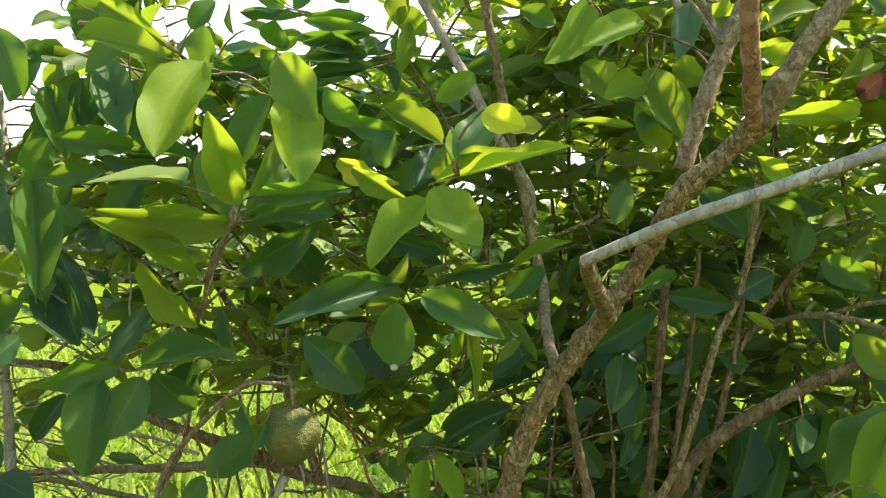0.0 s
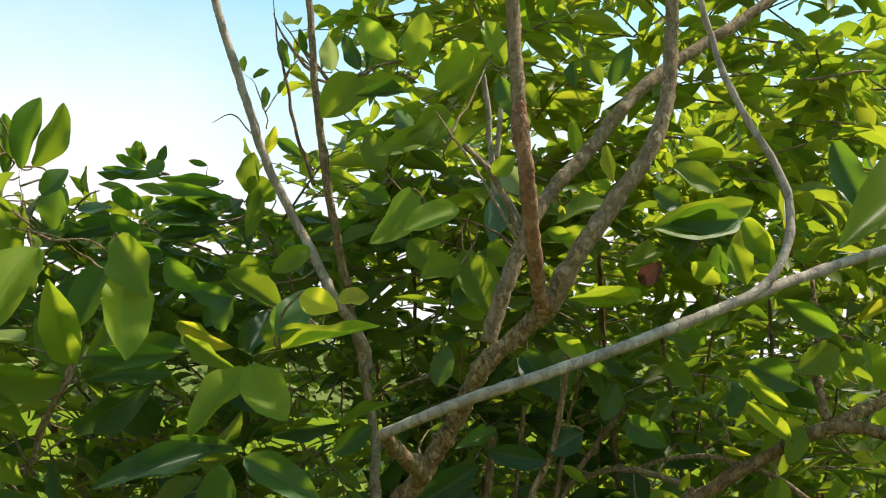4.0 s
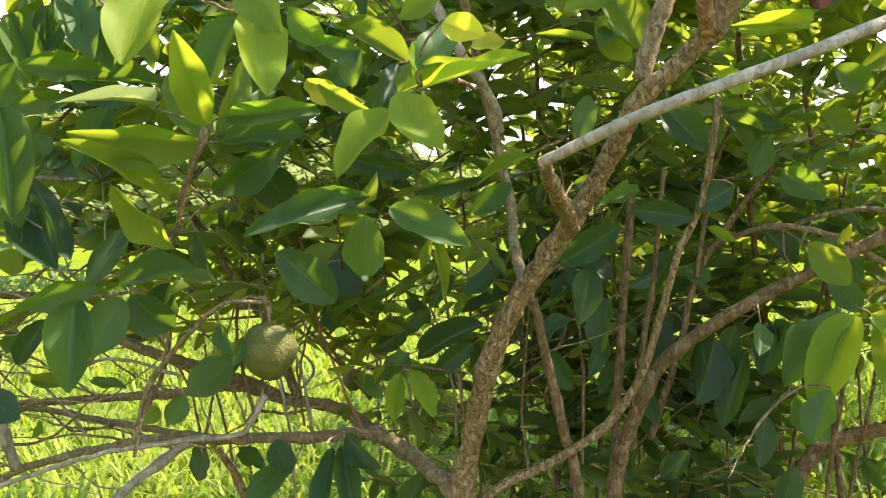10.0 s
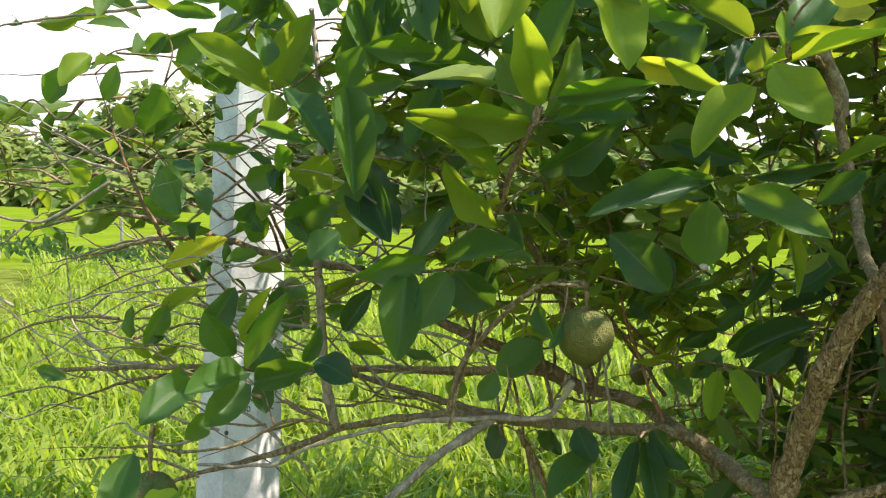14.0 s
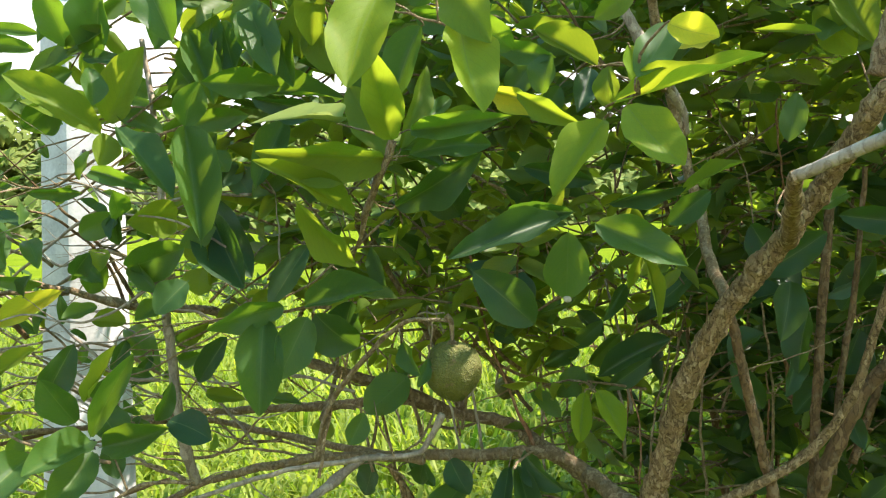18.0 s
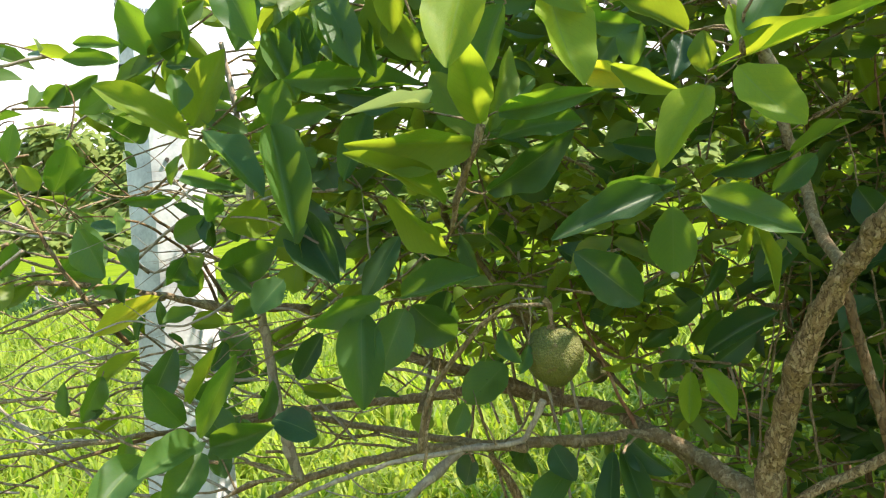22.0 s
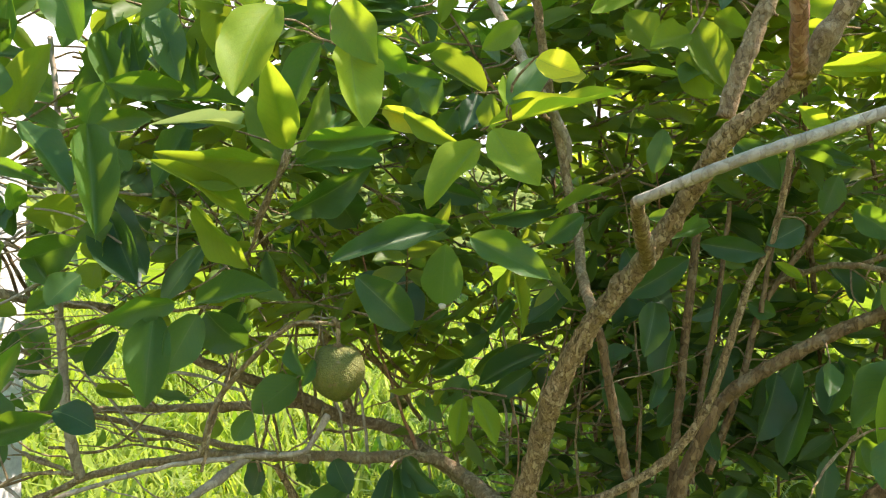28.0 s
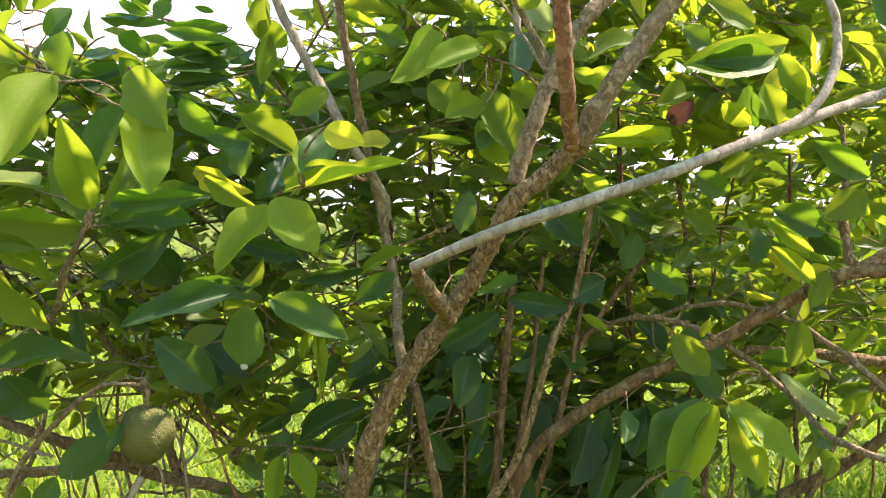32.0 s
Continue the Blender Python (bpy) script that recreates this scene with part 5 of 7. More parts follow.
L("mature", 0.033, 0.1, 13, (-0.955, 1.450, 1.638), (-1.051, 1.420, 1.648))
L("mature", 0.025, 0, 14, (-0.948, 1.450, 1.666), (-1.027, 1.420, 1.673))
L("dark", 0.039, 0.1, -22, (-1.028, 1.500, 1.632), (-1.106, 1.450, 1.577))
L("mature", 0.055, 0, -3, (-0.662, 1.400, 1.653), (-0.615, 1.380, 1.521))
L("mature", 0.047, 0, -22, (-1.074, 1.500, 1.480), (-1.171, 1.500, 1.443))
L("mature", 0.038, 0, -20, (-1.089, 1.500, 1.468), (-1.137, 1.500, 1.517))
L("mature", 0.048, 0, -16, (-1.135, 1.550, 1.363), (-1.064, 1.500, 1.275))
L("dark", 0.028, 0, -17, (-0.850, 1.400, 1.612), (-0.766, 1.400, 1.598))
L("dark", 0.050, 0, -19, (-0.711, 1.500, 1.623), (-0.730, 1.500, 1.538))
L("olive", 0.052, 0, 21, (-0.429, 1.300, 1.631), (-0.390, 1.300, 1.550))
L("mature", 0.046, 0, -18, (-0.389, 1.400, 1.529), (-0.333, 1.400, 1.597))
L("mature", 0.038, 0, 0, (-0.832, 1.500, 1.601), (-0.764, 1.500, 1.549))
L("mature", 0.042, 0, -8, (-1.175, 1.600, 1.303), (-1.236, 1.600, 1.254))
L("dark", 0.044, 0, 6, (0.371, 1.400, 1.315), (0.482, 1.380, 1.299))
L("dark", 0.054, 0.1, 4, (0.258, 1.450, 1.216), (0.366, 1.420, 1.286))
L("mature", 0.039, 0, -6, (0.286, 1.300, 1.498), (0.269, 1.280, 1.425))
L("olive", 0.057, 0, 2, (0.662, 1.350, 1.260), (0.724, 1.330, 1.186))
L("olive", 0.049, 0, 10, (0.277, 1.200, 1.598), (0.322, 1.180, 1.529))
L("olive", 0.059, 0, -5, (0.309, 1.200, 1.640), (0.331, 1.180, 1.542))
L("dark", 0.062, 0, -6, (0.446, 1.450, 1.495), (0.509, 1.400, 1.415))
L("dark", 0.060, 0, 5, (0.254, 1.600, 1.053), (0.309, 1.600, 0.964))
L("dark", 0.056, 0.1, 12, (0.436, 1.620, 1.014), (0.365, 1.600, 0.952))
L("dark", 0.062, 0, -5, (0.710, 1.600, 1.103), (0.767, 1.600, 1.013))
L("mature", 0.052, 0, 5, (0.635, 1.400, 1.380), (0.690, 1.350, 1.331))
L("dark", 0.050, 0, -3, (0.557, 1.400, 1.352), (0.482, 1.380, 1.314))
L("pale", 0.038, 0, 9, (0.382, 1.150, 1.729), (0.331, 1.120, 1.770))
L("olive", 0.028, 0.1, -19, (0.256, 1.180, 1.784), (0.318, 1.150, 1.844))
L("olive", 0.036, 0, -6, (0.383, 1.220, 1.943), (0.416, 1.200, 1.891))
L("mature", 0.035, 0, -2, (0.558, 1.250, 1.958), (0.588, 1.220, 2.031))
L("olive", 0.031, 0, -17, (0.499, 1.220, 1.995), (0.525, 1.200, 1.940))
L("grey", 0.031, 0, 14, (0.181, 1.300, 1.906), (0.216, 1.300, 1.865))
L("mature", 0.033, 0, 3, (-0.273, 1.500, 1.743), (-0.322, 1.480, 1.774))
L("mature", 0.043, 0, -22, (-0.219, 1.450, 1.648), (-0.284, 1.420, 1.669))
L("bright", 0.014, 0, -18, (-0.100, 1.450, 2.010), (-0.101, 1.450, 2.043))
L("mature", 0.014, 0, -18, (-0.084, 1.450, 1.999), (-0.053, 1.450, 2.020))
L("mature", 0.017, 0, 17, (-0.059, 1.450, 1.939), (-0.058, 1.450, 1.985))
L("mature", 0.013, 0, -14, (-0.033, 1.450, 1.971), (-0.024, 1.450, 2.000))
L("olive", 0.035, 0, 15, (-0.078, 1.500, 1.696), (-0.060, 1.480, 1.788))
L("mature", 0.071, 0, -27, (-0.847, 1.450, 1.613), (-0.817, 1.420, 1.743))
L("mature", 0.059, 0.1, -15, (-0.899, 1.450, 1.636), (-0.920, 1.400, 1.733))
L("mature", 0.064, 0.1, -11, (-0.628, 1.257, 1.597), (-0.668, 1.250, 1.702))
L("mature", 0.072, 0.1, 29, (-0.629, 1.435, 1.691), (-0.636, 1.397, 1.534))
L("olive", 0.046, 0, 15, (-0.404, 1.250, 1.689), (-0.418, 1.250, 1.587))
L("olive", 0.075, 0, -16, (-0.823, 1.420, 1.500), (-0.726, 1.380, 1.620))
L("olive", 0.039, 0.1, 26, (-0.810, 1.400, 1.489), (-0.910, 1.320, 1.535))
L("mature", 0.045, 0.1, 23, (-0.915, 1.500, 1.610), (-0.995, 1.480, 1.565))
L("mature", 0.040, -0.1, -27, (-0.814, 1.356, 1.590), (-0.806, 1.341, 1.524))
L("mature", 0.054, -0.1, -27, (-0.766, 1.340, 1.492), (-0.636, 1.250, 1.365))
L("mature", 0.051, -0.1, 4, (-0.622, 1.271, 1.473), (-0.591, 1.255, 1.541))
L("mature", 0.037, -0.1, 21, (-0.670, 1.400, 1.494), (-0.564, 1.400, 1.504))
L("mature", 0.040, 0, 30, (-0.718, 1.426, 1.483), (-0.799, 1.410, 1.522))
L("olive", 0.043, -0.1, -17, (-0.776, 1.331, 1.478), (-0.773, 1.293, 1.421))
L("mature", 0.019, -0.1, 32, (-0.772, 1.269, 1.447), (-0.794, 1.273, 1.401))
L("mature", 0.034, 0, 23, (-0.704, 1.218, 1.342), (-0.687, 1.164, 1.380))
L("olive", 0.058, 0.1, -17, (-0.673, 1.359, 1.342), (-0.711, 1.250, 1.337))
L("mature", 0.027, 0, -6, (-0.642, 1.207, 1.379), (-0.759, 1.250, 1.414))
L("grey", 0.058, -0.1, -10, (-0.637, 1.500, 1.426), (-0.597, 1.500, 1.369))
L("mature", 0.037, 0, -16, (-0.621, 1.380, 1.449), (-0.595, 1.382, 1.411))
L("mature", 0.045, 0.1, -30, (-0.588, 1.500, 1.548), (-0.421, 1.450, 1.546))
L("dark", 0.031, 0, 32, (-0.526, 1.286, 1.518), (-0.409, 1.310, 1.494))
L("pale", 0.012, 0, 19, (-0.367, 1.207, 1.464), (-0.426, 1.040, 1.460))
L("olive", 0.061, 0.2, -27, (-0.302, 1.228, 1.416), (-0.468, 1.142, 1.416))
L("olive", 0.058, -0.1, -9, (-0.291, 1.228, 1.414), (-0.368, 1.286, 1.527))
L("ripe", 0.058, 0.15, 18, (-0.235, 0.820, 1.557), (-0.265, 0.760, 1.447))
L("mature", 0.049, 0.1, 23, (-0.246, 1.205, 1.601), (-0.290, 1.209, 1.497))
L("olive", 0.038, 0, 28, (-0.288, 1.228, 1.422), (-0.246, 1.304, 1.561))
L("mature", 0.035, -0.1, -8, (-0.298, 1.250, 1.422), (-0.232, 1.435, 1.520))
L("mature", 0.051, 0, -19, (-0.308, 1.340, 1.433), (-0.154, 1.435, 1.481))
L("dark", 0.045, 0.15, 25, (-0.305, 1.250, 1.343), (-0.166, 1.185, 1.417))
L("olive", 0.040, 0.12, 13, (-0.355, 1.250, 1.329), (-0.471, 1.120, 1.413))
L("ripe", 0.047, -0.15, 22, (-0.017, 1.000, 1.439), (-0.080, 0.930, 1.348))
L("ripe", 0.05, 0.15, -14, (-0.010, 0.860, 1.439), (0.039, 0.820, 1.373))
L("mature", 0.046, 0.1, -12, (0.013, 0.960, 1.474), (0.058, 1.000, 1.540))
L("yellow", 0.031, -0.1, -38, (0.091, 1.200, 1.550), (0.143, 1.200, 1.560))
L("bright", 0.026, 0.08, -33, (-0.016, 1.000, 1.451), (0.147, 0.937, 1.489))
L("bright", 0.028, 0, -25, (0.010, 0.998, 1.522), (0.021, 1.002, 1.472))
L("mature", 0.040, 0, -25, (-0.083, 1.230, 1.495), (-0.073, 1.223, 1.557))
L("mature", 0.049, 0, 11, (-0.030, 1.653, 1.530), (-0.038, 1.653, 1.585))
L("dark", 0.036, -0.1, 7, (-0.013, 1.232, 1.534), (-0.038, 1.186, 1.465))
L("olive", 0.035, 0, 20, (0.004, 1.170, 1.526), (0.004, 1.173, 1.467))
L("olive", 0.044, 0, 26, (0.005, 1.300, 1.541), (-0.090, 1.300, 1.602))
L("mature", 0.032, 0, 17, (-0.150, 1.264, 1.576), (-0.061, 1.227, 1.546))
L("mature", 0.041, -0.1, -18, (-0.121, 1.220, 1.558), (-0.165, 1.177, 1.607))
L("dark", 0.042, -0.1, 12, (-0.062, 1.080, 1.327), (-0.201, 0.992, 1.282))
L("mature", 0.059, 0, 5, (-0.056, 1.088, 1.311), (-0.059, 1.104, 1.220))
L("mature", 0.050, 0, -10, (-0.029, 1.080, 1.320), (0.080, 1.040, 1.263))
L("dark", 0.097, -0.1, -27, (-0.232, 1.600, 1.241), (-0.117, 1.600, 1.112))
L("mature", 0.039, 0, -8, (0.166, 1.311, 1.359), (0.100, 1.313, 1.311))
L("dark", 0.022, -0.1, 26, (0.001, 1.217, 1.340), (0.109, 1.200, 1.363))
L("olive", 0.020, 0, -26, (0.101, 1.207, 1.350), (0.186, 1.199, 1.399))
L("mature", 0.027, 0, 11, (0.404, 1.435, 1.349), (0.305, 1.340, 1.319))
L("olive", 0.014, -0.1, 11, (0.035, 1.088, 1.283), (0.018, 1.104, 1.233))
L("dark", 0.059, -0.1, 22, (0.177, 1.500, 1.227), (0.099, 1.500, 1.158))
L("dark", 0.055, 0, 11, (0.139, 1.500, 1.110), (0.007, 1.500, 1.050))
L("mature", 0.068, 0, 6, (-0.492, 1.220, 1.192), (-0.486, 1.160, 1.063))
L("mature", 0.061, 0, -10, (-0.425, 1.220, 1.194), (-0.460, 1.180, 1.106))
L("mature", 0.042, 0.1, -28, (-0.456, 1.220, 1.206), (-0.555, 1.160, 1.179))
L("mature", 0.033, -0.1, -8, (-0.743, 1.173, 1.021), (-0.657, 1.130, 1.148))
L("mature", 0.025, -0.1, -24, (-0.668, 1.297, 1.085), (-0.701, 1.299, 1.020))
L("olive", 0.034, 0.1, 26, (-0.778, 1.382, 1.163), (-0.831, 1.363, 1.171))
L("mature", 0.033, -0.1, 8, (-0.711, 1.368, 1.206), (-0.734, 1.319, 1.175))
L("mature", 0.019, -0.1, -19, (-0.262, 1.298, 1.116), (-0.278, 1.272, 1.075))
L("dark", 0.055, 0, -8, (0.317, 1.450, 1.211), (0.291, 1.400, 1.122))
L("grey", 0.025, -0.1, 19, (0.424, 1.624, 1.162), (0.495, 1.639, 1.184))
L("dark", 0.043, 0, 32, (0.314, 1.583, 1.104), (0.244, 1.579, 1.062))
L("dark", 0.078, 0, -14, (0.350, 1.724, 1.227), (0.412, 1.713, 1.171))
L("dark", 0.064, 0, -26, (0.280, 1.661, 1.136), (0.352, 1.613, 1.183))
L("dark", 0.072, -0.1, 23, (0.543, 1.688, 1.236), (0.481, 1.693, 1.128))
L("mature", 0.041, 0.1, -6, (0.526, 1.593, 1.202), (0.579, 1.576, 1.182))
L("mature", 0.038, 0, 18, (0.009, 1.737, 1.022), (0.069, 1.701, 1.090))
L("mature", 0.042, 0.1, -16, (-0.081, 1.736, 1.041), (-0.014, 1.762, 1.084))
L("dark", 0.045, 0, -17, (-0.018, 1.711, 1.135), (0.039, 1.735, 1.083))
L("mature", 0.031, 0, -22, (-0.111, 1.586, 1.005), (-0.056, 1.529, 0.971))
L("mature", 0.038, 0, 8, (-1.066, 1.448, 1.609), (-1.109, 1.447, 1.577))
L("mature", 0.049, -0.1, 18, (-0.993, 1.500, 1.613), (-1.068, 1.480, 1.561))
L("dark", 0.061, 0, -23, (-0.875, 1.365, 1.539), (-0.931, 1.359, 1.488))
L("mature", 0.065, 0.1, 15, (-1.107, 1.432, 1.415), (-1.055, 1.420, 1.497))
L("olive", 0.042, 0, -5, (-1.135, 1.432, 1.421), (-1.155, 1.420, 1.472))
L("mature", 0.029, 0.1, -19, (-1.084, 1.432, 1.408), (-1.003, 1.420, 1.449))
L("mature", 0.057, 0, 27, (-1.035, 1.384, 1.351), (-0.983, 1.372, 1.262))
L("mature", 0.036, -0.1, -6, (-0.969, 1.411, 1.307), (-0.919, 1.357, 1.258))
L("yellow", 0.041, 0.1, 7, (-0.910, 1.426, 1.219), (-1.039, 1.408, 1.158))
L("mature", 0.023, 0, -20, (-0.818, 1.333, 1.383), (-0.903, 1.309, 1.387))
L("olive", 0.029, -0.1, 22, (-0.964, 1.426, 1.118), (-1.048, 1.402, 1.069))
L("mature", 0.041, 0, -23, (-1.025, 1.398, 1.090), (-1.064, 1.373, 1.011))
L("mature", 0.026, 0.1, -33, (-1.056, 1.324, 1.028), (-1.049, 1.324, 1.092))
L("olive", 0.022, -0.1, 32, (-1.130, 1.500, 0.962), (-1.061, 1.500, 0.999))
L("olive", 0.019, 0.1, -14, (-1.070, 1.414, 0.979), (-1.087, 1.364, 1.013))
L("mature", 0.051, 0, -19, (-0.802, 1.250, 1.025), (-0.831, 1.207, 1.106))
L("dark", 0.058, 0, -26, (-0.795, 1.286, 1.057), (-0.742, 1.286, 0.983))
L("mature", 0.049, 0.1, -6, (-0.770, 1.250, 0.989), (-0.630, 1.185, 1.039))
L("dark", 0.051, -0.1, -17, (-0.659, 1.250, 1.032), (-0.576, 1.207, 1.018))
L("mature", 0.051, 0, 22, (-0.754, 1.207, 1.013), (-0.770, 1.040, 1.006))
L("mature", 0.062, 0.1, 15, (-0.846, 1.207, 0.993), (-0.869, 1.080, 0.944))
L("mature", 0.056, -0.1, 17, (-0.754, 1.207, 1.000), (-0.765, 1.100, 0.952))
L("mature", 0.037, 0, -32, (-0.819, 1.207, 0.939), (-0.841, 1.163, 0.906))
L("dark", 0.041, 0, -9, (-0.807, 1.347, 0.971), (-0.785, 1.337, 0.913))
L("mature", 0.029, 0.1, 31, (-0.768, 1.383, 1.275), (-0.694, 1.324, 1.218))
L("mature", 0.042, 0.1, -4, (-0.814, 1.389, 1.265), (-0.864, 1.419, 1.214))
L("mature", 0.026, 0, 23, (-1.020, 1.384, 1.241), (-0.932, 1.384, 1.232))
L("mature", 0.038, 0.1, 22, (-1.176, 1.523, 1.263), (-1.067, 1.508, 1.253))
L("dark", 0.030, 0, -17, (-0.797, 1.415, 1.133), (-0.820, 1.395, 1.084))
L("olive", 0.045, 0.1, -6, (-0.529, 1.435, 1.763), (-0.535, 1.397, 1.876))
L("mature", 0.033, 0, 11, (-0.499, 1.427, 1.769), (-0.518, 1.433, 1.892))
L("mature", 0.045, 0, -21, (-0.476, 1.435, 1.784), (-0.441, 1.397, 1.913))
L("olive", 0.049, 0.1, 23, (-0.460, 1.435, 1.791), (-0.404, 1.397, 1.907))
L("yellow", 0.024, 0, 19, (-0.635, 1.400, 1.902), (-0.618, 1.380, 1.948))
L("dark", 0.014, 0.1, -14, (-0.626, 1.400, 1.905), (-0.604, 1.380, 1.945))
L("olive", 0.021, 0.2, 16, (-0.612, 1.400, 1.904), (-0.547, 1.380, 1.926))
L("yellow", 0.011, 0, -11, (-0.597, 1.400, 1.936), (-0.537, 1.380, 1.950))
L("olive", 0.049, 0, -13, (-0.597, 1.250, 1.830), (-0.538, 1.340, 1.862))
L("mature", 0.025, 0, 33, (-0.605, 1.320, 1.803), (-0.516, 1.360, 1.871))
L("bright", 0.024, 0.1, 26, (-0.628, 1.440, 1.830), (-0.574, 1.420, 1.837))
L("dark", 0.019, -0.1, 8, (-0.585, 1.423, 1.843), (-0.546, 1.395, 1.806))
L("mature", 0.040, 0, 23, (-0.576, 1.400, 1.796), (-0.513, 1.380, 1.760))
L("mature", 0.043, -0.1, 23, (-0.511, 1.399, 1.795), (-0.534, 1.422, 1.757))
L("mature", 0.051, -0.1, 14, (-0.616, 1.360, 1.763), (-0.549, 1.380, 1.777))
L("olive", 0.043, 0.15, 23, (-0.358, 1.100, 1.622), (-0.499, 1.150, 1.665))
L("mature", 0.050, 0.1, -30, (-0.407, 1.420, 1.673), (-0.396, 1.400, 1.753))
L("mature", 0.058, -0.1, 13, (-0.540, 1.350, 1.592), (-0.538, 1.350, 1.689))
L("mature", 0.039, -0.1, 25, (-0.532, 1.435, 1.611), (-0.549, 1.473, 1.681))
L("olive", 0.044, 0, 32, (-0.441, 1.300, 1.669), (-0.445, 1.300, 1.575))
L("dark", 0.057, 0, 25, (-0.617, 1.435, 1.674), (-0.582, 1.397, 1.574))
L("dark", 0.037, 0, -5, (-0.405, 1.450, 1.674), (-0.298, 1.430, 1.701))
L("mature", 0.047, 0, -26, (-0.281, 1.382, 1.715), (-0.272, 1.342, 1.747))
L("bright", 0.024, 0, 11, (-0.323, 1.600, 1.764), (-0.276, 1.600, 1.789))
L("grey", 0.022, 0, -16, (-0.377, 1.435, 1.722), (-0.316, 1.435, 1.731))
L("mature", 0.042, 0, -24, (-0.247, 1.365, 1.665), (-0.290, 1.337, 1.700))
L("dark", 0.018, 0, -32, (-0.299, 1.600, 1.843), (-0.377, 1.550, 1.820))
L("mature", 0.025, 0, -25, (-0.308, 1.653, 1.862), (-0.369, 1.653, 1.887))
L("bright", 0.021, 0, 11, (-0.306, 1.653, 1.867), (-0.352, 1.653, 1.902))
L("mature", 0.028, 0, -15, (-0.264, 1.419, 1.809), (-0.277, 1.406, 1.849))
L("bright", 0.016, 0, -4, (-0.264, 1.424, 1.817), (-0.263, 1.386, 1.843))
L("dark", 0.025, 0, 14, (-0.292, 1.653, 1.860), (-0.270, 1.653, 1.914))
L("mature", 0.029, -0.1, -31, (-0.249, 1.385, 1.777), (-0.221, 1.374, 1.806))
L("mature", 0.030, 0, -18, (-0.143, 1.607, 1.833), (-0.258, 1.537, 1.813))
L("mature", 0.035, 0.1, -23, (-0.130, 1.537, 1.782), (-0.244, 1.435, 1.740))
L("mature", 0.041, 0, -4, (-0.134, 1.537, 1.754), (-0.241, 1.435, 1.710))
L("dark", 0.034, 0.1, 18, (-0.128, 1.500, 1.709), (-0.232, 1.450, 1.688))
L("dark", 0.062, 0.1, -30, (-0.103, 1.500, 1.632), (-0.228, 1.500, 1.678))
L("olive", 0.065, -0.1, 11, (0.120, 1.250, 1.946), (0.052, 1.250, 1.870))
L("bright", 0.027, 0, -24, (0.109, 1.250, 1.940), (0.203, 1.207, 1.915))
L("dark", 0.026, 0, -11, (0.101, 1.150, 1.872), (0.184, 1.200, 1.902))
L("bright", 0.023, -0.1, -9, (0.055, 1.435, 1.827), (0.135, 1.397, 1.787))
L("mature", 0.023, 0, -19, (-0.015, 1.450, 2.024), (-0.036, 1.450, 2.084))
L("dark", 0.022, 0, 6, (0.010, 1.540, 2.093), (-0.003, 1.500, 2.132))
L("dark", 0.033, 0.1, -22, (0.118, 1.300, 1.971), (0.087, 1.300, 2.040))
L("dark", 0.021, 0.1, 24, (0.127, 1.300, 1.971), (0.130, 1.300, 2.023))
L("pale", 0.038, 0, -15, (0.066, 1.402, 2.005), (0.055, 1.343, 2.052))
L("lime", 0.046, 0, -19, (0.174, 1.200, 1.957), (0.112, 1.180, 2.020))
L("bright", 0.051, 0, -7, (0.201, 1.200, 1.936), (0.214, 1.180, 2.036))
L("bright", 0.053, 0, -26, (0.242, 1.220, 1.914), (0.297, 1.180, 1.976))
L("olive", 0.039, -0.1, -4, (0.137, 1.150, 1.774), (0.239, 1.200, 1.841))
L("olive", 0.044, -0.1, 13, (0.161, 1.200, 1.764), (0.129, 1.240, 1.843))
L("lime", 0.051, 0, -24, (0.207, 1.185, 1.736), (0.134, 1.142, 1.636))
L("lime", 0.043, 0, 16, (0.281, 1.163, 1.705), (0.184, 1.120, 1.653))
L("olive", 0.048, 0, -30, (-0.081, 1.500, 1.781), (-0.073, 1.480, 1.862))
L("mature", 0.026, 0, 14, (0.019, 1.484, 1.858), (-0.035, 1.483, 1.893))
L("yellow", 0.022, -0.1, 13, (-0.048, 1.459, 1.852), (-0.035, 1.425, 1.900))
L("olive", 0.036, 0, -7, (0.049, 1.225, 1.640), (-0.012, 1.204, 1.594))
L("bright", 0.046, 0, -28, (0.325, 1.227, 1.980), (0.258, 1.228, 2.005))
L("bright", 0.037, -0.1, 23, (0.362, 1.220, 1.968), (0.331, 1.250, 2.062))
L("mature", 0.032, 0, -30, (0.403, 1.180, 1.853), (0.353, 1.200, 1.944))
L("bright", 0.024, 0.1, -12, (0.473, 1.200, 1.880), (0.487, 1.200, 1.806))
L("mature", 0.023, 0, -26, (0.493, 1.234, 1.945), (0.490, 1.240, 1.998))
L("olive", 0.031, 0.1, 8, (0.310, 1.069, 1.736), (0.342, 1.043, 1.758))
L("pale", 0.017, 0.1, 30, (0.382, 1.185, 1.791), (0.381, 1.185, 1.727))
L("grey", 0.043, 0.1, -7, (0.359, 1.207, 1.744), (0.332, 1.185, 1.654))
L("olive", 0.036, 0, 32, (0.535, 1.180, 1.728), (0.430, 1.140, 1.681))
L("bright", 0.035, -0.1, -22, (0.517, 1.200, 1.673), (0.449, 1.180, 1.665))
L("bright", 0.022, -0.1, 12, (0.520, 1.222, 1.641), (0.457, 1.227, 1.644))
L("bright", 0.058, 0.1, -27, (0.828, 1.250, 1.761), (0.600, 1.120, 1.676))
L("yellow", 0.022, -0.1, 19, (0.540, 1.220, 1.845), (0.547, 1.200, 1.769))
